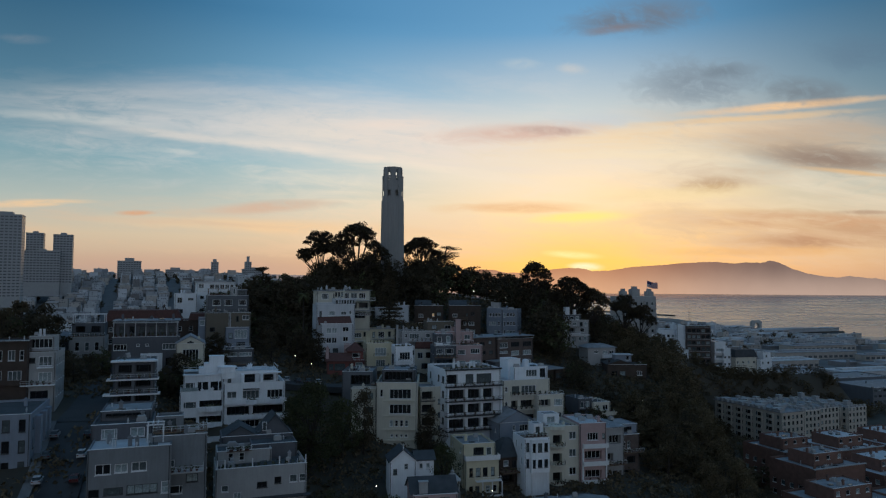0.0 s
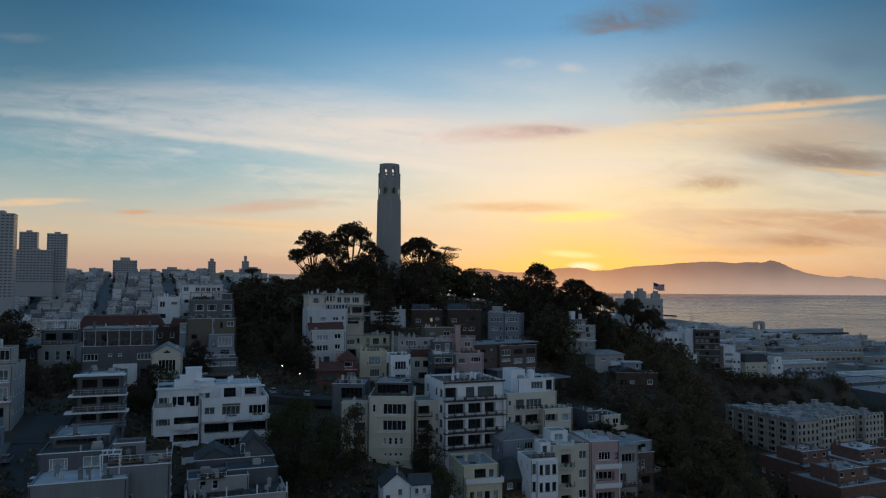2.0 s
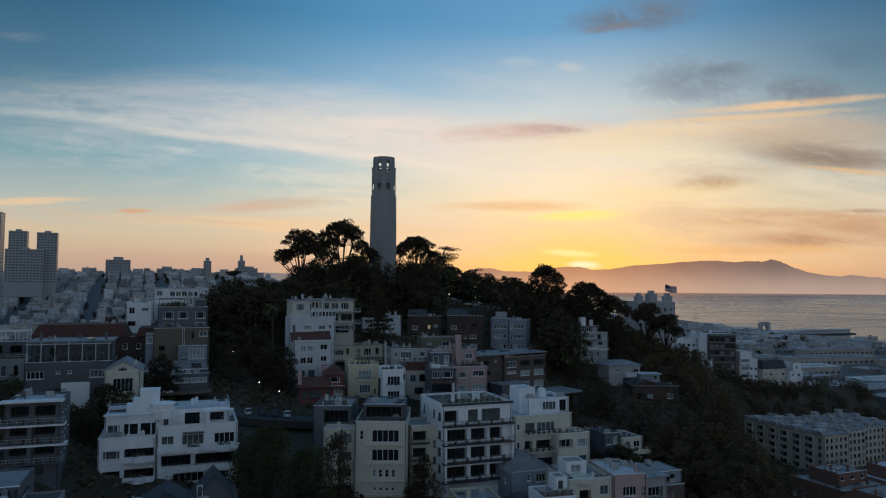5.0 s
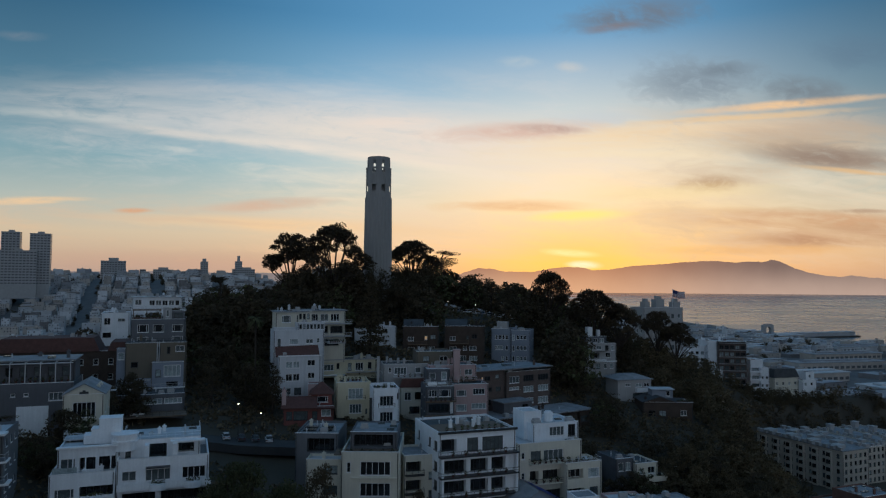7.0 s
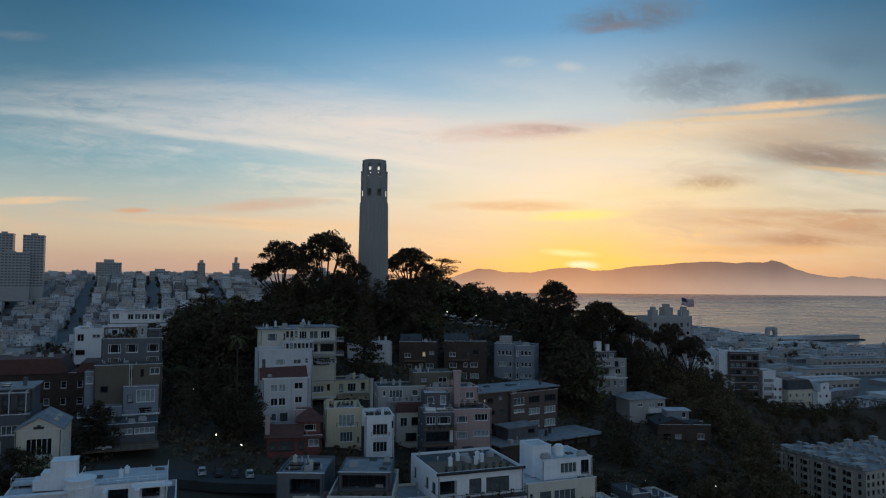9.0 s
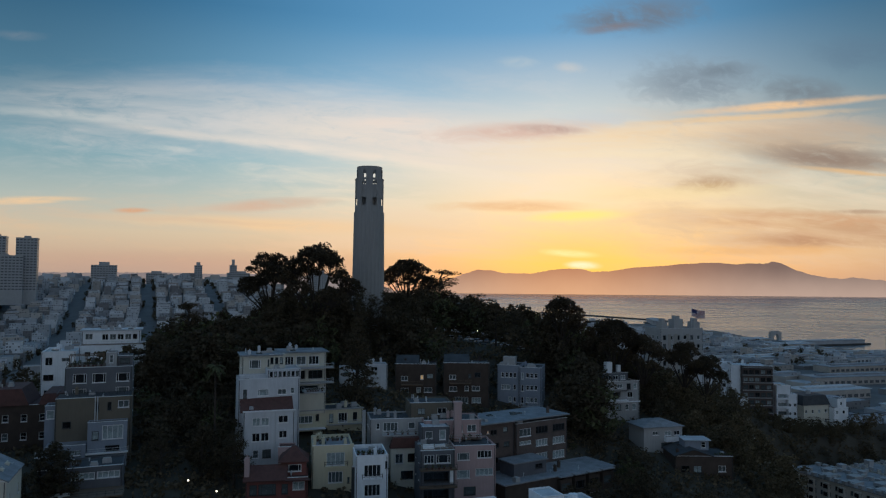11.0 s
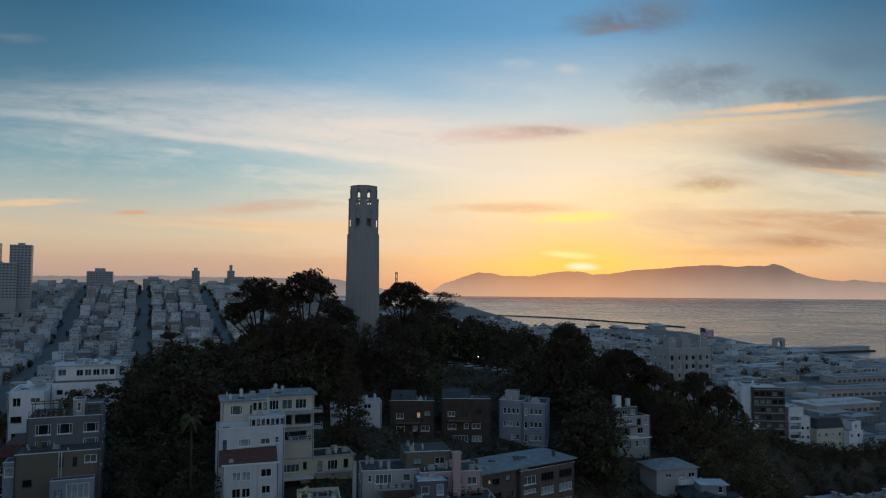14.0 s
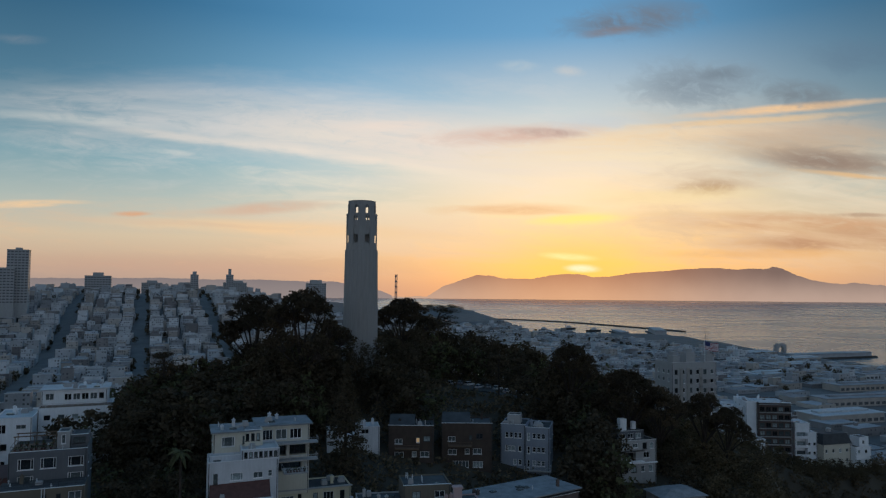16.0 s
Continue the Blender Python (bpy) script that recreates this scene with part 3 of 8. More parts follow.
    def gable(self, u0, u1, v0, v1, z, rise, along_v=True, mat=None, over=0.35, wall=None):
        """A pitched roof with thickness over two gable walls."""
        m = (u0 + u1) / 2 if along_v else (v0 + v1) / 2
        s = Solid()
        t = 0.2
        if along_v:
            for v in (v0, v1):
                g = Solid()
                g.v += [(u0, v, z), (u1, v, z), (m, v, z + rise)]
                g.f.append((0, 1, 2))
                part("gable_wall", g, wall or self.wall, self.root)
            k = rise / (m - u0)
            for a in (-1, 1):
                e = (u0 - over) if a < 0 else (u1 + over)
                ze = z - over * k
                s.v += [(e, v0 - over, ze), (m, v0 - over, z + rise), (m, v1 + over, z + rise), (e, v1 + over, ze)]
                s.v += [(e, v0 - over, ze + t), (m, v0 - over, z + rise + t), (m, v1 + over, z + rise + t), (e, v1 + over, ze + t)]
        else:
            for u in (u0, u1):
                g = Solid()
                g.v += [(u, v0, z), (u, v1, z), (u, m, z + rise)]
                g.f.append((0, 1, 2))
                part("gable_wall", g, wall or self.wall, self.root)
            k = rise / (m - v0)
            for a in (-1, 1):
                e = (v0 - over) if a < 0 else (v1 + over)
                ze = z - over * k
                s.v += [(u0 - over, e, ze), (u0 - over, m, z + rise), (u1 + over, m, z + rise), (u1 + over, e, ze)]
                s.v += [(u0 - over, e, ze + t), (u0 - over, m, z + rise + t), (u1 + over, m, z + rise + t), (u1 + over, e, ze + t)]
        for k in (0, 8):
            s.f += [(k, k + 1, k + 2, k + 3), (k + 4, k + 5, k + 6, k + 7), (k, k + 1, k + 5, k + 4), (k + 2, k + 3, k + 7, k + 6), (k, k + 3, k + 7, k + 4), (k + 1, k + 2, k + 6, k + 5)]
        part("roof", s, mat or self.roof, self.root)
        return self

    def hip(self, u0, u1, v0, v1, z, rise, top=0.3, mat=None, over=0.4):
        part("roof", Solid().box(u0 - over, u1 + over, v0 - over, v1 + over, z, z + 0.15).prism([(u0 - over, v0 - over), (u1 + over, v0 - over), (u1 + over, v1 + over), (u0 - over, v1 + over)], z + 0.15, z + rise, top), mat or self.roof, self.root)
        return self


def leaf_arrays(clumps, per, size, seed, flat=1.0, shell=0.55):
    """Small leaf cards scattered through clumps: centre and half sizes of each."""
    r = np.random.default_rng(seed)
    c = np.repeat(np.array([k[0] for k in clumps], float), per, 0)
    h = np.repeat(np.array([k[1] for k in clumps], float), per, 0)
    n = len(c)
    w = r.normal(size=(n, 3))
    w /= np.linalg.norm(w, axis=1, keepdims=True)
    p = c + w * h * (shell + (1.05 - shell) * r.random((n, 1)) ** 0.6)
    a = r.normal(size=(n, 3)) * (1, 1, flat)
    a /= np.linalg.norm(a, axis=1, keepdims=True)
    b = np.cross(a, r.normal(size=(n, 3)))
    b /= np.linalg.norm(b, axis=1, keepdims=True)
    s = size * r.uniform(0.55, 1.25, (n, 1))
    v = np.stack([p - a * s, p + b * s * 0.55, p + a * s, p - b * s * 0.55], 1).reshape(-1, 3)
    return v


def leaf_mesh(name, clumps, per, size, mat, seed, flat=1.0, shell=0.55):
    return quad_mesh(name, leaf_arrays(clumps, per, size, seed, flat, shell), mat)


def quad_mesh(name, v, mat):
    """A mesh of loose four-cornered leaves."""
    me = bpy.data.meshes.new(name)
    n = len(v) // 4
    me.vertices.add(len(v))
    me.vertices.foreach_set("co", np.asarray(v, np.float32).ravel())
    me.loops.add(len(v))
    me.loops.foreach_set("vertex_index", np.arange(len(v), dtype=np.int32))
    me.polygons.add(n)
    me.polygons.foreach_set("loop_start", np.arange(0, len(v), 4, dtype=np.int32))
    me.update(calc_edges=True)
    me.materials.append(mat)
    return me


# ---- ground, water, far shore ----
GX = [-220, -120, -60, 0, 50, 100, 150, 210]
GY = [-300, -240, -190, -150, -100, -50, 0, 60, 140, 250]
GZ = [
    [30, 28, 25, 15, 10, 8, 4, 3], [47, 46, 43, 24, 18, 14, 6, 3], [58, 58, 54, 33, 27, 24, 8, 3], [61, 62, 58, 43, 33, 29, 14, 5], [56, 62, 62, 57, 43, 38, 28, 10],
    [46, 56, 68, 71, 60, 52, 42, 20], [36, 46, 72, 85, 78, 63, 48, 30], [28, 38, 66, 84, 77, 66, 52, 29], [20, 28, 44, 56, 58, 57, 49, 26], [14, 16, 20, 24, 24, 20, 12, 8],
]


def ease(t):
    t = min(1.0, max(0.0, t))
    return t * t * (3 - 2 * t)


def cell(v, g):
    v = min(max(v, g[0]), g[-1])
    i = max(i for i in range(len(g) - 1) if g[i] <= v)
    t = (v - g[i]) / (g[i + 1] - g[i])
    return i, 0.5 * t + 0.5 * ease(t)


def cliff_edge(y):
    return float(np.interp(y, [-300, -150, -60, 0, 60, 95, 130, 250], [75, 116, 133, 150, 172, 240, 300, 330]))


def shore(x):
    return float(np.interp(x, [-5000, 100, 160, 250, 540, 600, 640, 700, 800, 1200], [2700, 2650, 2560, 1480, 1470, 1400, 1000, 740, 500, 300]))


def ground_height(x, y):
    i, a = cell(x, GX)
    j, b = cell(y, GY)
    hill = (GZ[j][i] * (1 - a) + GZ[j][i + 1] * a) * (1 - b) + (GZ[j + 1][i] * (1 - a) + GZ[j + 1][i + 1] * a) * b
    hill = 3 + (hill - 3) * (1 - ease((x - cliff_edge(y) + 4) / 26))
    # the valley and the hill with the towers beyond it
    far = 4 + 12 * ease((150 - x) / 250) + 76 * ease((y - 560 + 0.25 * (x + 500)) / 520) * ease((-130 - x) / 330)
    far *= 1 - 0.5 * ease((y - 1300) / 900)
    if x > 60 and y > 1700:
        far = 14
    far += 24 * math.exp(-(((x - 10) / 105) ** 2 + ((y - 2480) / 140) ** 2))
    k = max(ease((y - 170) / 110), ease((-150 - x) / 120) if y > -60 else 0.0, ease((x - 330) / 80), ease((-260 - y) / 80))
    z = hill * (1 - k) + far * k
    # the sunken yard before the white building
    z -= 8.5 * math.exp(-((x + 34) / 14) ** 2 - ((y + 184) / 9) ** 2)
    z += 0.8 * noise.noise((x * 0.05, y * 0.05, 0.3)) * (1 - k)
    s = shore(x) - y
    return z if s > 20 else -3 + (z + 3) * ease((s + 10) / 30)


def steps(*runs):
    out = []
    for a, b, n in runs:
        out += [a + (b - a) * i / n for i in range(n)]
    return out + [runs[-1][1]]


def make_ground():
    xs = steps((-4900, -900, 10), (-900, -260, 32), (-260, 330, 118), (330, 900, 30), (900, 4900, 12))
    ys = steps((-4900, -420, 8), (-420, 260, 136), (260, 1300, 52), (1300, 2800, 40), (2800, 4640, 6))
    v = [(x, y, ground_height(x, y)) for y in ys for x in xs]
    n = len(xs)
    f = [(j * n + i, j * n + i + 1, (j + 1) * n + i + 1, (j + 1) * n + i) for j in range(len(ys) - 1) for i in range(n - 1)]
    mat = surface("dry_hillside_soil", (0.06, 0.052, 0.038), 0.95, 0.06, 0.45, 0.4, fine=20)
    mid = [((v[q[0]][0] + v[q[2]][0]) / 2, (v[q[0]][1] + v[q[2]][1]) / 2) for q in f]
    kinds = [2 if y > 250 or x > 330 else int(-160 < y < 30 and cliff_edge(y) - 5 < x < cliff_edge(y) + 19 and noise.noise((x * 0.05, y * 0.05, 4)) > -0.12) for x, y in mid]
    tagged(new("ground", mesh("ground", v, f, [mat, ROCK, STREETS], kinds, True)), "dark hillside soil sloping down to flat ground", "ground", kind="structure")


make_ground()

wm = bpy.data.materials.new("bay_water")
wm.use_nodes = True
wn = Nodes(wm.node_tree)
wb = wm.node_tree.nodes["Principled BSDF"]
# base colour raised above clear water's, adding brightness the reflection lacks
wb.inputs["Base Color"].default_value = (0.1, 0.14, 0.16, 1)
wb.inputs["Roughness"].default_value = 0.16
wco = wn.add("ShaderNodeTexCoord").outputs["Object"]
wmap = wn.add("ShaderNodeMapping", Vector=wco)
wmap.inputs["Scale"].default_value = (0.12, 0.2, 1)
wave = wn.noise(wmap.outputs[0], 3.0, 4)
wn.put(wb, "Normal", wn.add("ShaderNodeBump", Strength=0.16, Distance=1.0, Height=wave).outputs[0])
wn.put(wb, "Roughness", wn.step(wn.noise(wmap.outputs[0], 0.02, 4, 0.6, 1.5), 0.3, 0.7, 0.22, 0.31))
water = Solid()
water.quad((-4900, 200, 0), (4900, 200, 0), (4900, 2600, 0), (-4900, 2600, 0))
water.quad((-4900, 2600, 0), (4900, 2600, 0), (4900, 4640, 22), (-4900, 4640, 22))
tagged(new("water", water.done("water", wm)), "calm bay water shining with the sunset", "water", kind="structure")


def far_ridge(name, label, y, xs, zs, rough, low, top, seed):
    """A distant glowing mountain chain; haze and sunset warmth are painted into its emission."""
    mat = bpy.data.materials.new(name)
    mat.use_nodes = True
    n = Nodes(mat.node_tree)
    co = n.add("ShaderNodeSeparateXYZ", i0=n.add("ShaderNodeTexCoord").outputs["Object"])
    # the paler foot is haze put into the emission colour
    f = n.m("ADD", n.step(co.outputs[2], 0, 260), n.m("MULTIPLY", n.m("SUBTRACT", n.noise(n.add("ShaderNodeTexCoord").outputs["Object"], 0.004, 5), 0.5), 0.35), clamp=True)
    # sunset warmth painted in towards the sun's side
    sunset_tint = n.m("EXPONENT", n.m("MULTIPLY", n.m("POWER", n.m("DIVIDE", n.m("SUBTRACT", co.outputs[0], 900.0), 900.0), 2.0), -1.0))
    a = n.mix(sunset_tint, low[0], low[1])
    b = n.mix(sunset_tint, top[0], top[1])
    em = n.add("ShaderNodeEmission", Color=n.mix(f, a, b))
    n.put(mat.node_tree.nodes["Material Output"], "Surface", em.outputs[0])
    v, fc = [], []
    m, k = 420, 5
    for i in range(m + 1):
        x = xs[0] + (xs[-1] - xs[0]) * i / m
        z = float(np.interp(x, xs, zs)) + rough * (noise.noise((x * 0.012, seed, 0)) + 0.6 * noise.noise((x * 0.05, seed, 2)))
        for j in range(k):
            t = j / (k - 1)
            v.append((x, y + 40 * t + 14 * noise.noise((x * 0.01, t * 3, seed)) * t, -4 + (z + 4) * t))
        v.append((x, y + 140, -4))
    w = k + 1
    fc = [(i * w + j, (i + 1) * w + j, (i + 1) * w + j + 1, i * w + j + 1) for i in range(m) for j in range(k)]
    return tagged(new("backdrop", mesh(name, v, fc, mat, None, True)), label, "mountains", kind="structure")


far_ridge("ridge_across_bay", "mauve mountain ridge backdrop across the bay with painted haze", 4560,
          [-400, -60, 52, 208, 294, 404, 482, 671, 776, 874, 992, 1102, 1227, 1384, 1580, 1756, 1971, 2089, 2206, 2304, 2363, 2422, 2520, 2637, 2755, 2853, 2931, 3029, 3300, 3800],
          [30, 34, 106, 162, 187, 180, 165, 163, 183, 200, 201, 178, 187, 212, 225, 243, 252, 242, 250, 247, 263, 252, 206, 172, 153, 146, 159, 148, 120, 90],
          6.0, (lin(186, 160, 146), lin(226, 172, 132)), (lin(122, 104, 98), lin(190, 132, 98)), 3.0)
far_ridge("ridge_beyond_city", "low ridge backdrop beyond the city with painted haze", 4480,
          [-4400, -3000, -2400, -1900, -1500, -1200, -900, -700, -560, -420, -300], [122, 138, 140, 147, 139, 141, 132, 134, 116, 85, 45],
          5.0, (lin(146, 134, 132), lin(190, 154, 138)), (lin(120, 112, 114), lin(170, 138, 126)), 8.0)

# ---- the far city ----
AWAY, SIDE = Vector((-0.391, 0.920)), Vector((0.920, 0.391))
# wall, roof and glass tones kept close together, imitating haze over distance
CITY = [surface("city_wall_%s" % k, c, 0.85, 0.15, 0.2, 0.0, island=0.22) for k, c in (("white", (0.54, 0.56, 0.58)), ("grey", (0.38, 0.395, 0.415)), ("tan", (0.44, 0.405, 0.37)), ("dark", (0.23, 0.22, 0.22)))]
CITYROOF = surface("city_roof", (0.3, 0.31, 0.33), 0.85, 0.1, 0.35, 0.0, island=0.45)
CITYGLASS = glass("city_glass", (0.11, 0.115, 0.125), 0.3)


def city_house(v, f, mi, c, w, dp, z, h, k, r, near):
    """One house of the far city: body, roof with parapet, dark windows set in the near face."""
    ax, sx = AWAY, SIDE

    def p(a, s, zz):
        q = c + ax * a + sx * s
        return (q.x, q.y, zz)

    def box(a0, a1, s0, s1, z0, z1, side, top):
        b = len(v)
        v.extend([p(a0, s0, z0), p(a0, s1, z0), p(a1, s1, z0), p(a1, s0, z0), p(a0, s0, z1), p(a0, s1, z1), p(a1, s1, z1), p(a1, s0, z1)])
        f.extend([(b, b + 1, b + 5, b + 4), (b + 1, b + 2, b + 6, b + 5), (b + 2, b + 3, b + 7, b + 6), (b + 3, b, b + 4, b + 7), (b + 4, b + 5, b + 6, b + 7)])
        mi.extend([side] * 4 + [top])

    def pane(a0, a1, s0, s1, z0, z1):
        b = len(v)
        v.extend([p(a0, s0, z0), p(a1, s1, z0), p(a1, s1, z1), p(a0, s0, z1)])
        f.append((b, b + 1, b + 2, b + 3))
        mi.append(5)

    box(0, dp, 0, w, z - 14, z + h, k, 4)
    box(-0.2, 0.25, -0.1, w + 0.1, z + h, z + h + 0.6, 0 if r.random() < 0.4 else k, k)
    if r.random() < 0.5:
        a, s = r.uniform(1, dp - 4), r.uniform(0.5, w - 3)
        box(a, a + 2.6, s, s + 2.2, z + h, z + h + r.uniform(1.2, 2.8), k, 4)
    if near:
        n = max(2, int(w / 2.6))
        zz = z + h - 2.4
        while zz > z + h - 10:
            for i in range(n):
                s = (i + 0.5) * w / n
                if r.random() < 0.55:
                    continue
                pane(-0.06, -0.06, s - 0.7, s + 0.7, zz, zz + 1.5)
            for i in range(int(dp / 4)):
                a = (i + 0.5) * 4
                if r.random() < 0.5:
                    pane(a - 0.6, a + 0.6, w + 0.06, w + 0.06, zz, zz + 1.5)
            zz -= 3.2


def far_city():
    r = random.Random(11)
    v, f, mi = [], [], []
    for row_i in range(-7, 9):
        s_street = -72 + 105 * row_i
        for strip in range(4):
            s0 = s_street + 11 + strip * 21
            a = 330.0
            while a < 1500:
                if (a - 330) % 148 < 14:
                    a += 14
                    continue
                w = r.uniform(10, 19)
                front = r.uniform(7, 12) if r.random() < 0.85 else r.uniform(14, 22)
                s = s0 + r.uniform(-1, 6)
                c = AWAY * a + SIDE * s
                q = AWAY * (a + front / 2) + SIDE * (s + w / 2)
                if shore(q.x) - q.y > 60 and not (q.x > -40 and q.y < 330) and not (q.x > 330 and q.y < 520) and r.random() > 0.05:
                    z = ground_height(q.x, q.y)
                    h = r.uniform(6.5, 13.5) if r.random() < 0.88 else r.uniform(14, 22)
                    if q.x > 0:
                        h *= 0.62
                    k = r.choices((0, 1, 2, 3), (5, 3, 3, 2))[0]
                    city_house(v, f, mi, c, w, front, z, h, k, r, a < 1200)
                a += front + (0.0 if r.random() < 0.6 else r.uniform(1, 6))
    tagged(new("city_houses", mesh("city_houses", v, f, CITY + [CITYROOF, CITYGLASS], mi)), "pale terraced houses crowding the far hillside streets", "houses", kind="stuff")


far_city()


def tower_block(x, y, top, w, dp, base, yaw=23, cap=(0.5, 6), wall=PALEBLOCK, label="tall hazy grey apartment tower on the far hill"):
    """A far high-rise with a grid of windows and a lift house."""
    t = root("apartment_tower", pose(x, y, base, 0, 0, yaw), label, "tower", "towers on the far hill")
    h = top - base
    part("wall", Solid().box(-w / 2, w / 2, -dp / 2, dp / 2, -20, h), wall, t)
    part("lift_house", Solid().box(-w * cap[0] / 2, w * cap[0] / 2, -dp / 4, dp / 4, h, h + cap[1]), wall, t)
    part("roof_edge", Solid().box(-w / 2 - 0.4, w / 2 + 0.4, -dp / 2 - 0.4, dp / 2 + 0.4, h, h + 0.8), wall, t)
    n, s = max(3, int(w / 5)), Solid()
    bands = max(2, int(h / 4.5))
    for j in range(bands):
        z = h - 3.6 - j * (h - 3) / bands
        s = Solid()
        for i in range(n):
            u = -w / 2 + w * (i + 0.5) / n
            s.box(u - w / n * 0.34, u + w / n * 0.34, -dp / 2 - 0.1, -dp / 2, z, z + 1.9)
        for i in range(max(2, int(dp / 6))):
            q = -dp / 2 + dp * (i + 0.5) / max(2, int(dp / 6))
            s.box(w / 2, w / 2 + 0.1, q - 1.6, q + 1.6, z, z + 1.9)
        tagged(part("window_band", s, CITYGLASS, t), kind="stuff")


tower_block(-642, 860, 167, 30, 22, 80, cap=(0.3, 4))
tower_block(-695, 866, 170, 27, 22, 80, cap=(0.3, 4))
tower_block(-667, 840, 138, 56, 24, 80, cap=(0.2, 3))
tower_block(-612, 650, 182, 44, 30, 60, cap=(0.4, 5))
tower_block(-642, 1120, 129, 46, 30, 86, cap=(0.4, 7))
tower_block(-552, 1400, 136, 17, 17, 80, cap=(0.5, 8))
tower_block(-575, 1402, 112, 60, 26, 80)
tower_block(-656, 1410, 116, 46, 26, 80)
tower_block(-456, 1358, 136, 15, 15, 78, cap=(0.4, 14))
tower_block(-448, 1372, 118, 50, 26, 78, cap=(0.7, 5))
tower_block(-245, 1290, 118, 40, 24, 40, cap=(0.6, 8))
tower_block(-415, 1180, 82, 30, 40, 50)
tower_block(-520, 1120, 96, 40, 18, 60)


# ---- the tower on the hill ----
def ring_wall(s, r0, r1, z0, z1, holes, n=144):
    """A round wall of radius r0 (inside) to r1 with arched openings right through it."""
    def wedge(a, b, lo, hi):
        s.prism([(r1 * math.sin(a), -r1 * math.cos(a)), (r1 * math.sin(b), -r1 * math.cos(b)), (r0 * math.sin(b), -r0 * math.cos(b)), (r0 * math.sin(a), -r0 * math.cos(a))], lo, hi)

    for i in range(n):
        a, b = 2 * math.pi * i / n, 2 * math.pi * (i + 1) / n
        mid = (a + b) / 2
        cuts = []
        for ang, half, lo, hi, arch in holes:
            off = (mid - radians(ang) + math.pi) % (2 * math.pi) - math.pi
            x = off * r1
            if abs(x) < half:
                cuts.append((lo, hi + (math.sqrt(half * half - x * x) if arch else 0)))
        z = z0
        for lo, hi in sorted(cuts):
            wedge(a, b, z, lo)
            z = hi
        wedge(a, b, z, z1)


def make_tower():
    t = root("lookout_tower", pose(0, 0, 84, 0, 0, 5.6), "tall fluted grey concrete lookout tower with arched openings at its top", "tower")
    eight = [22.5 + 45 * i for i in range(8)]
    base = Solid().box(-13, 13, -10, 10, 0, 7).box(-11, 11, -8.5, 8.5, 7, 9).box(-8.5, 8.5, -8, 8, 9, 12.4)
    part("base", base, TOWERMAT, t, "low stepped concrete base hall")
    # fluted shaft, tapering
    s, n = Solid(), 96
    rings = [(0, 6.3), (13, 6.22), (30, 6.05), (46.4, 5.86)]
    for k, (z, r) in enumerate(rings):
        for i in range(n):
            a = 2 * math.pi * i / n
            q = r - (0.16 if i % 4 in (1, 2) else 0.0)
            s.v.append((q * math.sin(a), -q * math.cos(a), z))
    for k in range(len(rings) - 1):
        for i in range(n):
            j = (i + 1) % n
            s.f.append((k * n + i, k * n + j, (k + 1) * n + j, (k + 1) * n + i))
    s.f.append(tuple(range(3 * n, 4 * n)))
    part("shaft", s, TOWERMAT, t)
    s = Solid()
    ring_wall(s, 5.3, 5.52, 46.4, 59.3, [(a, 0.95, 47.9, 54.2, True) for a in eight] + [(a + o, 0.22, 57.0, 58.7, False) for a in eight for o in (-5.6, 5.6)])
    ring_wall(s, 5.12, 5.3, 46.4, 56.4, [(a, 0.95, 49.0, 51.9, False) for a in eight])
    s.weld()
    part("loggia", s, TOWERMAT, t, "ring of tall open loggia bays")
    part("core", Solid().round(0, 0, 3.2, 46.4, 56.4, 32), TOWERMAT, t)
    s = Solid()
    ring_wall(s, 4.45, 5.02, 59.3, 63.0, [(a, 0.66, 59.6, 61.95, True) for a in eight])
    ring_wall(s, 4.35, 4.9, 63.0, 64.0, [])
    s.weld()
    part("crown", s, TOWERMAT, t, "open crown with round-arched lookouts")
    s = Solid()
    ring_wall(s, 4.9, 5.6, 59.0, 59.4, [], 72)
    ring_wall(s, 4.1, 4.95, 63.8, 64.1, [], 72)
    s.weld()
    part("cornice", s, TOWERMAT, t)


make_tower()

# ---- houses by the foot of the view ----
FOOT = 12.0  # walls go down into the slope


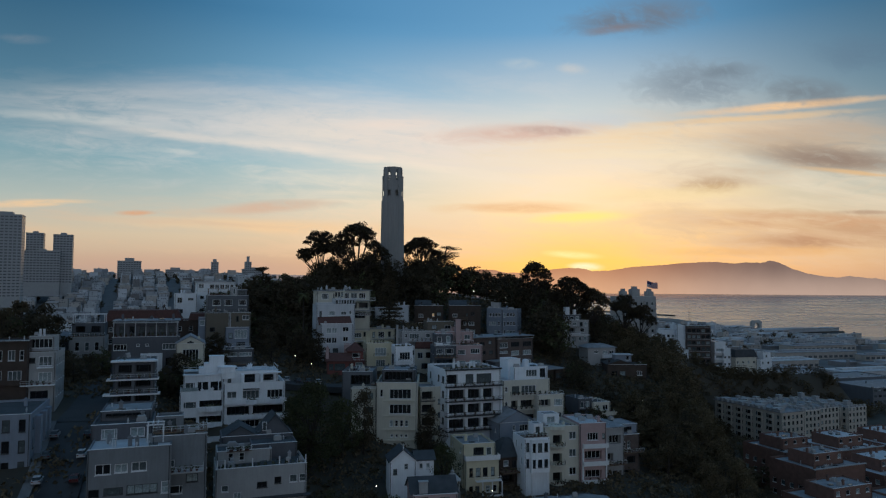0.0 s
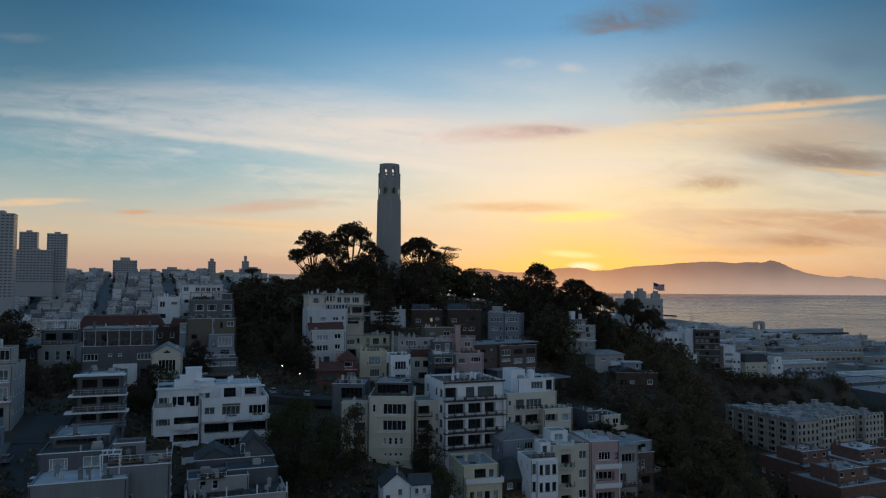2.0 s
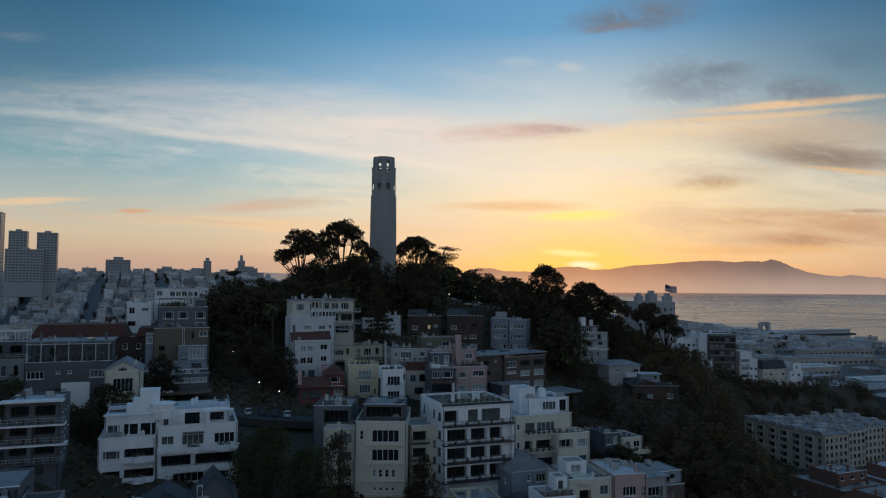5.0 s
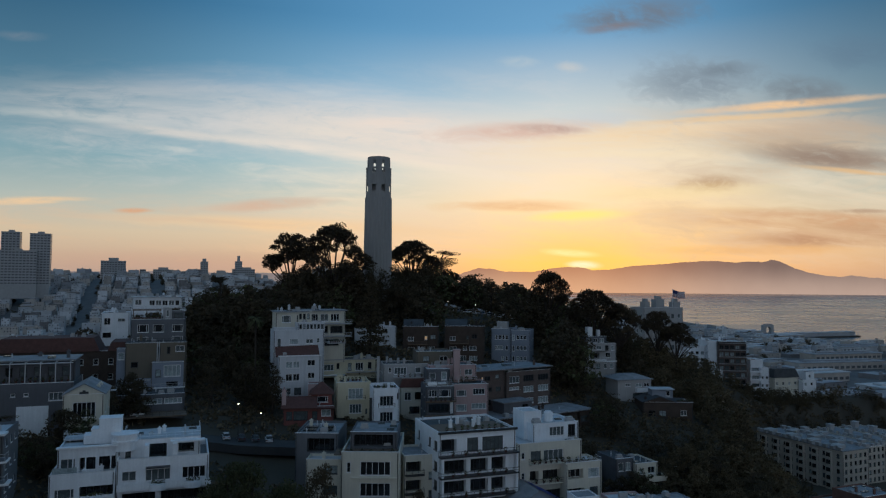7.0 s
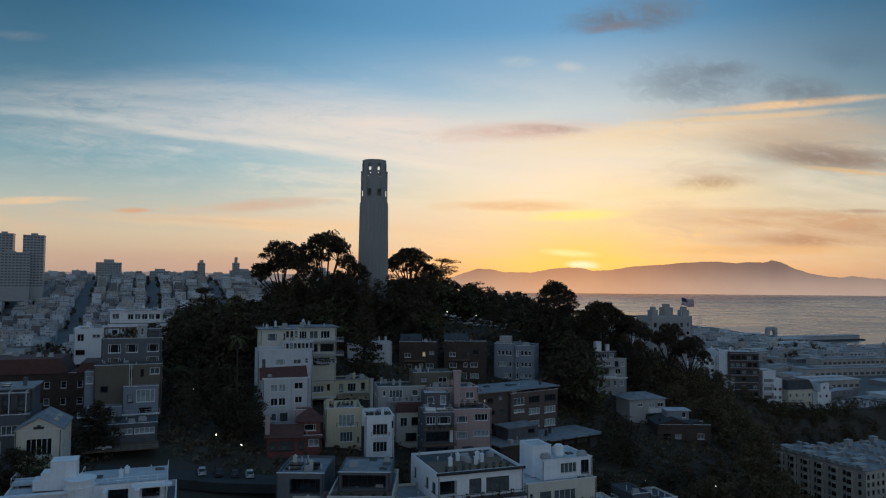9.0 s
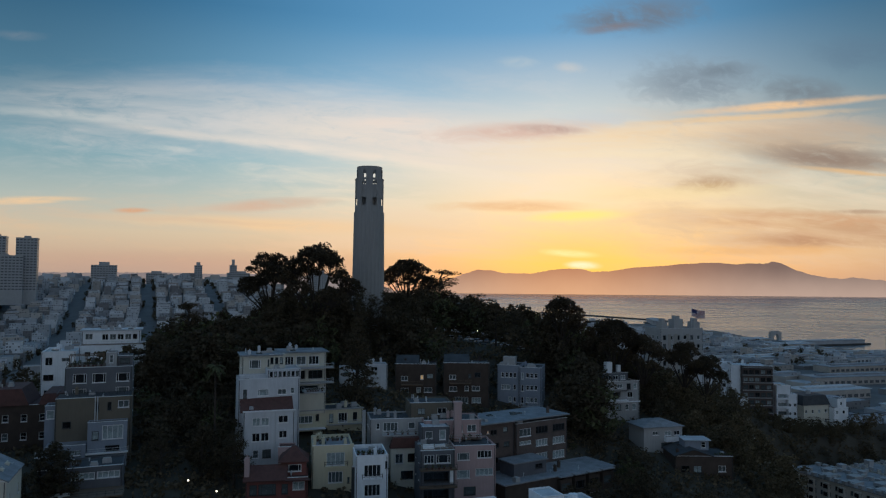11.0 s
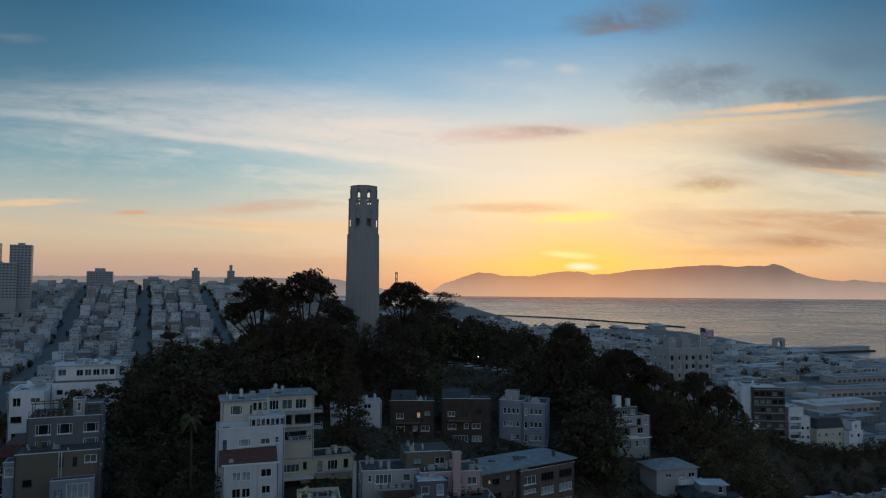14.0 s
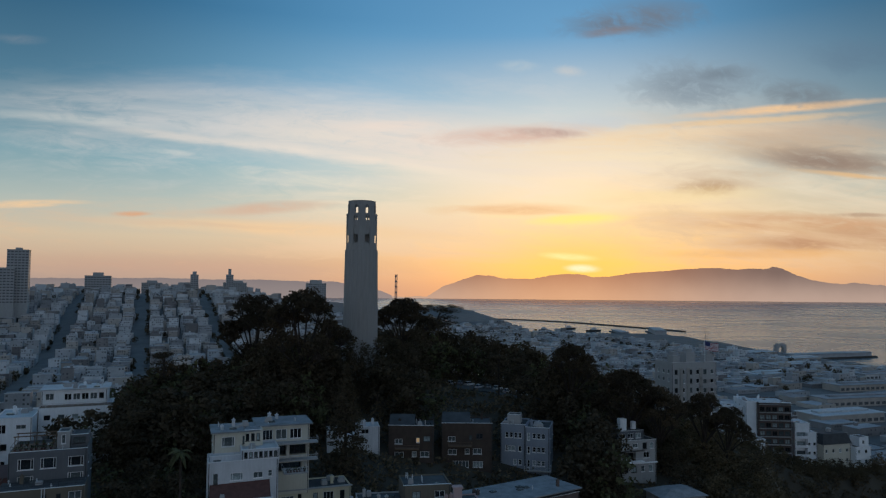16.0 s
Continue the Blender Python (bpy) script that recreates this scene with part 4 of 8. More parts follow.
def white_terraces():
    h = House("apartment_building", "white stucco apartment building with stepped terraces and roof stairhouse", "building", -44.7, -173, 36.9, 20)
    # left half: open terrace on top, deep balconies below
    rows = [(2.6, 17.0, 3.4, 1.8, "c"), (8.0, 17.0, 5.8, 2.2, "dr"), (2.6, 12.7, 3.4, 1.8, "d"), (8.0, 12.7, 5.8, 2.2, "dr"), (2.6, 8.4, 2.4, 1.4, "d"), (8.0, 8.6, 5.0, 1.6, "d")]
    h.block(0, 11.2, 0, 15, -FOOT, 20.6, rows, left=storeys(4, 1.0, 1.3, (8, 12, 16), 15, 1.5), edge=1.3, roof=TILE)
    h.block(0.8, 11.3, 3.6, 14.6, 19.3, 24.6, [(1.8, 21.4, 2.6, 2.5, "c"), (5.2, 21.3, 2.8, 2.8, "dr"), (8.6, 21.3, 3.0, 2.8, "dr")], edge=0.35, roof=ROOFPALE)
    h.slab(4.9, 11.0, -1.1, 0.0, 15.6, WHITE, 0.25, "balcony", "solid", WHITE).slab(4.9, 11.0, -1.1, 0.0, 11.3, WHITE, 0.25, "balcony", "solid", WHITE)
    h.slab(0.6, 11.3, 3.0, 4.2, 24.9, WHITE, 0.3, "roof_rim")
    # right half: banded balconies with rounded ends
    rows = [(2.2, 19.2, 2.6, 1.9, ""), (7.4, 19.1, 4.6, 2.3, ""), (14.0, 19.1, 4.4, 2.3, ""), (4.0, 14.7, 6.0, 2.4, "dr"), (12.2, 14.7, 8.4, 2.4, "dr"), (6.6, 11.0, 6.4, 2.0, ""), (13.5, 11.0, 3.2, 1.8, ""), (3, 8, 2.2, 1.4, "")]
    h.block(11.4, 28.2, 0.6, 15, -FOOT, 22.4, rows, right=storeys(3, 1.2, 1.5, (11, 15, 19), 14, 1.5), edge=1.2, roof=PAVING)
    h.block(11.3, 26.6, 4.4, 14.7, 21.2, 25.2, [(1.8, 22.9, 1.0, 2.0, "d"), (7.0, 22.9, 3.8, 2.8, "dr"), (12.6, 23.2, 3.0, 1.8, "dr")], edge=0.4, roof=ROOFPALE)
    for u in (16.2, 21.4):
        part("wall_fin", Solid().box(u, u + 0.8, 1.6, 4.4, 21.2, 24.6), WHITE, h.root)
    h.slab(20.9, 27.4, 2.6, 4.4, 24.9, WHITE, 0.3, "canopy")
    for z, u0, u1, out in ((16.9, 11.6, 27.6, 1.1), (12.7, 15.8, 22.4, 1.3), (12.6, 22.8, 28.2, 1.2)):
        s = Solid().box(u0, u1, 0.6 - out, 0.6, z - 0.3, z).round(u1, 0.6, out, z - 0.3, z, 20)
        b = part("balcony", s, WHITE, h.root)
        s = Solid().box(u0, u1, 0.6 - out, 0.72 - out, z, z + 1.05)
        for i in range(8):
            a0, a1 = -1.5708 + 0.2 * i, -1.5708 + 0.2 * (i + 1)
            p, q = (u1 + out * math.cos(a0), 0.6 + out * math.sin(a0)), (u1 + out * math.cos(a1), 0.6 + out * math.sin(a1))
            s.quad((*p, z), (*q, z), (*q, z + 1.05), (*p, z + 1.05))
        child("parapet", s.done("parapet", WHITE), b)
    part("awning", Solid().prism([(16.6, -0.7), (21.0, -0.7), (21.0, 0.58), (16.6, 0.58)], 20.6, 20.8), DARKTRIM, h.root, "dark cloth awning")
    for u, z, r in ((8.0, 15.6, 1.5), (8.0, 11.3, 1.5), (18.8, 16.9, 1.5), (25.2, 16.9, 1.5)):
        bay = part("bowed_balcony", Solid().round(u, -0.6, r, z - 0.3, z + 0.9, 20), WHITE, h.root)
        child("plant", leaf_mesh("plant", [((u + q, -0.9, z + 1.2), (0.5, 0.5, 0.4)) for q in (-0.8, 0.1, 0.9)], 40, 0.2, LEAF3, int(u * z)), bay)
    for u in (1.2, 3.4, 5.6, 7.8, 10.0):
        part("terrace_column", Solid().box(u, u + 0.22, 3.1, 3.35, 19.3, 24.6), WHITE, h.root)
    part("terrace_screen", Solid().box(0.4, 4.6, 0.45, 0.52, 20.6, 21.7), BLIND, h.root, "frosted glass terrace screen")
    # roof: stepped stairhouse, drum, rim rail
    h.block(7.6, 11.6, 6.0, 10, 24.6, 29.4, edge=0)
    h.block(6.2, 7.6, 6.2, 9.8, 24.6, 27.4, edge=0)
    h.block(4.9, 6.2, 6.4, 9.6, 24.6, 26.2, edge=0)
    for u0, u1, z in ((7.5, 11.7, 29.4), (6.1, 7.6, 27.4), (4.8, 6.2, 26.2)):
        part("stairhouse_cap", Solid().box(u0, u1, 6.1, 9.9, z, z + 0.12), WHITE, h.root)
    part("roof_drum", Solid().round(12.4, 5.2, 2.6, 25.0, 25.4, 24).round(12.4, 5.2, 2.3, 23.4, 26.4, 24).round(12.4, 5.2, 2.6, 26.4, 26.7, 24), WHITE, h.root)
    h.slab(12.0, 26.6, 4.4, 14.7, 25.3, ROOFPALE, 0.1, "roof_deck", "wide", WHITE).slab(0.8, 6.0, 10.4, 14.6, 25.0, ROOFPALE, 0.3, "roof_step", "wide", WHITE)
    h.block(7.2, 11.6, -5.5, 0, -FOOT, 9.2, [(2.2, 3.4, 1.7, 1.3, "d"), (2.2, 7.2, 2.6, 1.6, "c")], edge=0.5)
    part("outdoor_sofa", Solid().box(5.4, 8.2, 1.6, 2.6, 19.3, 19.9).box(5.4, 8.2, 2.6, 2.9, 19.3, 20.6).box(8.2, 8.6, 1.6, 2.9, 19.3, 20.3), TRIM, h.root)
    h.pots(7, 1, 10.5, 0.8, 19.3, 3).pots(7, 16.2, 22, -0.3, 12.7, 9).pots(5, 23, 28, -0.1, 12.6, 5).pots(5, 5.4, 10.6, -0.5, 15.6, 8).pots(5, 5.2, 10.6, -0.5, 11.3, 18).pots(4, 23, 27, 1.2, 21.2, 28).bits(6, 14, 26, 7, 13, 25.35, 4)


def tiered_balconies():
    h = House("balcony_house", "narrow grey house with white-edged tiers of deep balconies", "house", -57.8, -186, 47, 20, GREY, ROOFPALE)
    h.block(0.8, 10.6, 1.6, 13, -FOOT, 20, [(2.6, 18.0, 3.2, 2.0, "dr"), (7.0, 18.0, 3.6, 2.0, "dr"), (2.6, 14.4, 3.2, 2.1, "dr"), (7.0, 14.4, 3.6, 2.1, "dr"), (2.6, 10.6, 3.2, 2.1, "dr"), (7.0, 10.6, 3.6, 2.1, "dr"), (5, 6.6, 4, 1.8, "d")], right=storeys(3, 1.1, 1.4, (10, 14, 18), 11, 1.5))
    for z, w in ((20.3, 0.0), (15.7, 0.9), (11.9, 1.6)):
        h.slab(0.2 - w, 11.2 + w * 0.5, -0.6 - w * 0.3, 2.2, z, TRIM, 0.35, "balcony_roof")
    for z in (16.2, 12.4, 8.6):
        h.slab(0.2, 11.4, -0.8, 1.6, z - 0.35, GREY, 0.2, "balcony", "wide")
        h.pots(4, 0.6, 10.8, -0.3, z - 0.35, int(z))
    part("wall_pier", Solid().box(5.2, 5.9, -0.5, 1.6, 8.3, 15.3), GREY, h.root)
    h.bits(4, 2, 9, 4, 11, 20.3, 8)


def street_corner_house():
    h = House("flat_roofed_house", "pale flat-roofed house with roof decks and white rails", "house", -36.7, -238, 36, 20, ASHBLUE, ROOFPALE)
    h.block(0, 14, 0, 12, -FOOT, 21.4, [(2.6, 17.8, 2.6, 1.9, ""), (5.6, 17.8, 2.2, 1.6, "b"), (8.6, 17.9, 2.6, 1.7, ""), (1.2, 13.6, 1.8, 1.5, "d"), (4.4, 13.8, 3.2, 1.3, "d"), (9.2, 13.8, 5.2, 1.7, "d"), (13.1, 13.8, 1.4, 2.2, "b"), (4, 9.5, 2.4, 1.5, "")], left=storeys(3, 1.2, 1.5, (13, 17), 12, 1.5), edge=0.35)
    h.block(-0.6, 10.4, 9.5, 22, 5, 24.0, [(3.2, 22.2, 2.8, 1.9, "b"), (8.2, 22.3, 2.6, 1.8, "b")], wall=DARKGREY, roof=ROOFDARK, edge=0.3)
    h.block(0.4, 9.8, 15, 26, 20, 25.6, [(4.6, 24.8, 7.4, 0.7, "d")], wall=DARKGREY, roof=ROOFGREY, edge=0.3)
    h.slab(10.5, 20.5, 6, 13, 22.6, WOOD, 0.25, "roof_deck", "wide", TRIM)
    h.block(10.6, 20.4, 4, 13, -FOOT, 22.3, [(3, 17, 2, 1.4, ""), (7.2, 14, 2.2, 1.6, "d"), (4, 12, 3, 1.6, "")], right=storeys(2, 1.2, 1.5, (12, 16, 19), 9, 1.5), edge=0.3)
    h.block(11, 16, 8.4, 12.8, 22.7, 25.2, [(2.4, 24, 2.4, 1.4, "d")], edge=0.3, roof=ROOFDARK)
    part("roof_pergola", Solid().box(9.6, 9.75, 3, 3.15, 21.4, 24.6).box(12.4, 12.55, 3, 3.15, 21.4, 24.6).box(9.6, 9.75, 6, 6.15, 21.4, 24.6).box(12.4, 12.55, 6, 6.15, 21.4, 24.6).box(9.5, 12.65, 2.95, 3.2, 24.6, 24.8).box(9.5, 12.65, 5.95, 6.2, 24.6, 24.8).box(10.5, 10.65, 2.9, 6.3, 24.8, 24.95).box(11.4, 11.55, 2.9, 6.3, 24.8, 24.95), TRIM, h.root)
    h.slab(13.2, 19.8, 0.6, 4, 16, PALEBLOCK, 0.2, "balcony", "wide").pots(5, 13.6, 19.4, 1.2, 16, 6)
    h.bits(8, 1, 13, 2, 8, 21.05, 21).bits(4, 12, 20, 7, 12, 22.6, 22).pots(6, 11, 20, 6.6, 22.6, 2)


def gabled_grey_house():
    h = House("gabled_house", "dark grey shingled house with steep gabled roof", "house", -25.9, -196, 34, 20, DARKGREY, ROOFDARK)
    h.block(0, 16.8, 0, 9, -FOOT, 16.6, [(11.0, 13.0, 2.0, 1.9, ""), (15.0, 13.6, 2.6, 1.7, "s"), (2.5, 14, 1.6, 1.5, "d"), (5.4, 14, 1.2, 1.5, "d"), (8, 14, 1.2, 1.5, "d")], right=storeys(2, 1.3, 1.5, (10, 14), 9, 1.5), edge=0.3)
    h.gable(8.6, 16.6, 1.5, 9, 16.3, 4.6, True, ROOFDARK)
    h.gable(0.3, 8.4, 0.8, 9, 16.3, 2.4, True, ROOFDARK)
    part("dormer_window", Solid().box(9.6, 10.6, 1.38, 1.5, 17.2, 19.4), TRIM, h.root)
    part("dormer_pane", Solid().box(9.75, 10.45, 1.3, 1.38, 17.35, 19.25), CURTAIN, h.root)
    h.slab(1, 8, -2.6, 0, 10.8, WOOD, 0.2, "deck", "wide", TRIM).bits(3, 9, 15, 2, 4, 16.6, 5)


def low_deck_house():
    h = House("flat_roofed_house", "low white house with a dark planted roof terrace", "house", -22.0, -212, 26, 20, PALEBLOCK, ROOFDARK)
    h.block(0, 19.5, 0, 12, -FOOT, 21.2, [(4.6, 15.0, 1.6, 2.0, "n"), (9.8, 17.2, 2.2, 1.3, "d"), (13.2, 17.9, 1.5, 1.5, "d"), (16.6, 18.0, 1.7, 1.7, "c"), (18.6, 18.0, 1.4, 1.7, "c"), (2, 17, 1.5, 1.4, "")], left=storeys(2, 1.2, 1.4, (14, 18), 12, 2), right=storeys(2, 1.2, 1.4, (14, 18), 12, 2))
    h.block(0.4, 12.4, 6, 13.5, 20, 23.6, [(3, 22.2, 1.2, 1.8, ""), (5.4, 22.2, 1.2, 1.8, "")], edge=0.4)
    h.block(8.2, 18.6, 9, 16, 20, 24.0, [(3, 22.2, 3, 1.4, "d")], wall=DARKGREY, edge=0.3)
    h.slab(-0.6, 20.2, -1.8, 0, 14.6, ROOFDARK, 0.2, "porch_roof")
    h.slab(2.4, 8, 5.4, 6, 23.6, WOOD, 0.15, "roof_deck", "wide", TRIM)
    for u in (0.2, 1.8, 7.6, 13.4, 19.2):
        part("roof_post", Solid().box(u, u + 0.25, 0.3, 0.55, 20.9, 23.0), TRIM, h.root)
    h.bits(9, 1, 18.5, 1, 5.5, 20.7, 31).pots(12, 0.8, 18.8, 0.9, 20.7, 12).pots(6, 2.6, 7.8, 5.6, 23.6, 15)


def left_edge_houses():
    h = House("townhouse", "pale blue-grey townhouse with tall framed windows and a dark roof", "house", -79.4, -221.5, 40, 20, BLUEGREY, ROOFDARK)
    h.block(0, 20, 0, 21, -FOOT, 19.4, [(15.4, z, 1.5, 2.6, "d") for z in (17, 12.6, 8.2)] + [(18.4, z, 1.3, 2.6, "d") for z in (17, 12.6, 8.2)] + [(4, 16.6, 3, 2, "b"), (9, 16.6, 3, 2.2, "dr"), (9, 12, 3, 2.2, "dr")], right=[(a, z, 1.2, 2.4, "d") for z in (8.4, 12.8, 17) for a in (2.6, 5.4, 10, 13, 17)], edge=0.5)
    for a in (3, 8.6, 13.4):
        part("bay_window", Solid().box(20, 21.1, a + 1.4, a + 3.8, 5, 18.2), BLUEGREY, h.root)
    h.slab(6, 12, -2, 0, 14.2, TRIM, 0.25, "balcony", "solid", TRIM).slab(6, 12, -2, 0, 9.8, TRIM, 0.25, "balcony", "solid", TRIM)
    for u in (3, 7):
        for v in (7, 11):
            part("skylight", Solid().box(u, u + 1.8, v, v + 1.6, 18.9, 19.3), BLIND, h.root)
    h.bits(5, 2, 18, 3, 19, 18.9, 61)
    h = House("townhouse", "white townhouse with a glazed rooftop room and bay windows", "house", -78.4, -189, 50, 20, PALEBLOCK, ROOFDARK)
    h.block(0, 7.6, 0, 13, -FOOT, 19.6, [(2.2, 17.6, 1.5, 1.4, "d"), (5.2, 17.4, 3.0, 2.4, "n"), (5.2, 13.4, 3.0, 2.4, "n"), (1, 13.6, 1.2, 2.6, "d"), (4, 9, 4, 2, "d")], right=storeys(4, 1.1, 1.6, (9, 13, 17), 13, 1.2), edge=0.5)
    h.block(0.9, 6.6, 3, 10, 19, 23.4, [(2.8, 21.6, 5.0, 2.4, "n")], edge=0.3, roof=ROOFDARK)
    h.slab(0, 7.6, -1.4, 0, 11.6, WHITE, 0.25, "balcony", "wide").slab(0.1, 7.5, 0.1, 3, 19.7, WOOD, 0.2, "roof_deck", "wide").slab(3.4, 7, -0.9, 0, 15.9, WHITE, 0.25, "balcony", "wide")
    h.pots(5, 0.5, 7, -0.8, 11.6, 3).bits(3, 1.5, 6, 4, 9, 23.1, 9)
    part("chimney", Solid().box(2.2, 2.7, 8, 8.5, 23, 25).box(3.1, 3.6, 8, 8.5, 23, 25), TRIM, h.root)
    h = House("shingled_house", "brown shingled house with tall bay windows", "house", -88, -193, 50, 20, BROWN, ROOFDARK)
    h.block(0, 12, 0, 12, -FOOT, 22.6, [(5.4, 19, 1.6, 2.6, "n"), (8.2, 19, 1.6, 2.6, "n"), (10.4, 19, 1, 2.6, ""), (5.4, 14, 1.6, 2.6, "n"), (9, 14, 3, 2.4, "n")], edge=0.4)
    h.slab(4, 11.6, -0.9, 0, 12, BROWN, 0.3, "balcony", "solid", BROWN).slab(-0.3, 12.3, -0.4, 0, 22.6, BROWN, 0.4, "eave")
    h = House("porch_house", "grey house with a columned front and a rooftop pergola", "house", -99, -129, 58, 20, GREY, ROOFGREY)
    h.block(0, 11, 0, 12, -FOOT, 10.6, [(2.6, 7.4, 1.4, 3.0, ""), (5.6, 7.4, 1.4, 3.0, ""), (8.6, 7.4, 1.4, 3.0, "")], right=storeys(3, 1.2, 1.8, (3, 7), 12, 1.5), edge=0.5, wall=PALEBLOCK)
    h.block(0.4, 10.6, 3.2, 12, 10, 15.2, [(2.6, 13, 3, 2.2, "dr"), (7.4, 13, 3, 2.2, "dr")], edge=0.3)
    h.slab(0.2, 10.8, 0, 3.2, 10.8, WOOD, 0.2, "terrace", "wide", TRIM).pots(6, 0.8, 10.2, 0.6, 10.8, 4)
    s = Solid()
    for u in (0.6, 4, 7.4, 10.4):
        s.box(u, u + 0.2, 3.4, 3.6, 15.2, 18).box(u, u + 0.2, 8, 8.2, 15.2, 18)
    s.box(0.4, 10.8, 3.3, 3.7, 18, 18.25).box(0.4, 10.8, 7.9, 8.3, 18, 18.25)
    part("pergola", s, TRIM, h.root)
    h = House("side_house", "small dark house with a sloping roof", "house", -110.5, -128, 58, 20, DARKGREY, ROOFGREY)
    h.block(0, 10, 0, 10, -FOOT, 9.6, storeys(3, 1.2, 1.6, (3, 7), 10, 1.2), edge=0.2)
    h.gable(0, 10, 0, 10, 9.6, 2.2, False, ROOFGREY)


def balcony_blocks():
    h = House("apartment_building", "cream apartment building with wide framed windows and roof deck", "building", -4.1, -148.5, 28.8, 0, CREAM, ROOFGREY)
    h.block(0, 9.4, 0, 14, -FOOT, 31.6, [(5.6, 29.0, 6.0, 3.0, "dr")], left=storeys(3, 1.1, 1.8, (18, 22, 26), 14, 2), wall=GREY)
    h.block(3.4, 11.2, -5, 0, -FOOT, 27.2, [(5.2, 25.0, 3.0, 1.8, "d"), (5.2, 20.8, 3.0, 1.8, "d"), (5.2, 17, 3.0, 1.7, "d"), (5.2, 13.2, 2.6, 1.5, "d")], left=row(1, 2, 2, 24.4, 5, style="d"), roof=ROOFPALE)
    h.block(11.2, 23.4, -7.5, 12, -FOOT, 29.4, [(1.6, 26.2, 0.9, 2.2, ""), (7.2, 26.0, 6.4, 2.9, ""), (7.2, 21.6, 6.4, 2.8, ""), (4.6, 17.4, 1.0, 1.9, ""), (6.1, 17.4, 1.0, 1.9, ""), (7.6, 17.4, 1.0, 1.9, ""), (9.1, 17.4, 1.0, 1.9, ""), (4.8, 13.8, 0.8, 0.9, ""), (6.2, 13.8, 0.8, 0.9, ""), (7.6, 13.8, 0.8, 0.9, ""), (9.0, 13.8, 0.8, 0.9, ""), (1.8, 12, 1.0, 1.2, "d")], right=storeys(4, 1.2, 1.6, (14, 18, 22, 26), 19, 2), edge=0.8)
    for z in (24.2, 19.8, 15.8, 12.6):
        h.slab(13.4, 23.0, -7.9, -7.5, z, CREAM, 0.3, "ledge")
    h.block(12.4, 22.6, -2, 10, 28.8, 32.4, [(5, 30.6, 8.6, 2.7, "dr")], wall=DARKGREY, roof=ROOFGREY, edge=0.3)
    h.slab(9.6, 23.2, -7.2, -2, 28.75, WOOD, 0.15, "roof_deck", "wide", DARKTRIM)
    h.bits(6, 1, 8.5, 2, 12, 31.1, 14).pots(6, 10, 23, -6.6, 28.75, 7)
    for u in (0.8, 4.4):
        part("roof_panel", Solid().box(u, u + 3, 4, 6, 31.3, 31.45).box(u, u + 3, 7, 9, 31.3, 31.45), GLASS, h.root, "dark solar panels on a flat roof")
    h = House("balcony_wing", "narrow wing of stacked dark balconies between two blocks", "building", 20.0, -150, 30, 15, CREAM, ROOFGREY)
    h.block(0, 8.2, 0, 10, -FOOT, 26, [(2.2, 23.4, 3.4, 2.4, "dr"), (2.2, 19.4, 3.4, 2.4, "dr"), (2.2, 15.4, 3.4, 2.4, "dr"), (2.2, 11.4, 3.4, 2.4, "dr"), (6.4, 21.4, 1.6, 1.6, "d"), (6.4, 17.4, 1.6, 1.6, "d"), (6.4, 13.4, 1.6, 1.6, "d")])
    for z in (21.9, 17.9, 13.9, 9.9):
        h.slab(0.2, 4.4, -1.3, 0, z, DARKTRIM, 0.2, "balcony", "wide", DARKTRIM)
    h = House("apartment_building", "white apartment building with full-width dark balconies", "building", 27.7, -152.6, 30, 20, WHITE, ROOFDARK)
    cols = [(3.4, 5.8, "dr"), (9.4, 4.2, "dr"), (14.0, 3.4, "dr")]
    top = [(2.2, 3.6, "dr"), (7.8, 2.6, "d"), (12.6, 5.0, "dn")]
    fr = [(u, z, w, 2.9, st) for i, z in enumerate((28.6, 24.0, 19.6, 15.2)) for u, w, st in (cols if i else top)]
    h.block(0, 18.2, 0, 17, -FOOT, 31.6, fr, left=[(a, z, w, 2.0, s) for z in (28.4, 24, 20, 16) for a, w, s in ((3, 1.4, "d"), (10.6, 1.6, "d"), (14.6, 2.2, "d"))])
    for z in (26.6, 22.2, 17.8, 13.4):
        h.slab(-0.2, 18.4, -1.7, 0, z, DARKTRIM, 0.3, "balcony", "wide", DARKTRIM)
        h.pots(5, 1, 17, -1.2, z, int(z))
    part("fascia", Solid().box(-0.3, 18.5, -0.4, 0.0, 31.2, 31.7), DARKTRIM, h.root)
    for u in (0.2, 17.7):
        part("wall_pier", Solid().box(u, u + 0.4, -1.5, 0, 12, 26.4), WHITE, h.root)
    h.slab(1, 17, 1, 10, 31.25, WOOD, 0.1, "roof_deck").pots(9, 1.5, 16.5, 1.6, 31.25, 17).bits(9, 1, 17, 3, 15, 31.25, 18)
    h = House("apartment_building", "cream apartment building stepped back in terraces under a white penthouse", "building", 45.8, -143.5, 30, 20, CREAM, ROOFPALE)
    h.block(0, 16.5, 0, 14, -FOOT, 27.2, [(1.2, 24.4, 0.9, 1.6, ""), (4.4, 24.2, 2.6, 2.2, "d"), (9, 24.2, 5.2, 2.4, "c"), (1.2, 19.8, 0.9, 1.6, ""), (4.0, 19.6, 2.2, 2.4, "dr"), (8.6, 19.6, 4.8, 2.4, "dr"), (4.0, 15.2, 2.2, 2.2, "dr"), (8.6, 15.2, 4.8, 2.2, "d"), (13.6, 15.2, 3.2, 2.2, "d"), (8, 11, 1.6, 1.2, "")], left=storeys(3, 0.9, 1.5, (16, 20, 24), 14, 2), edge=0.7)
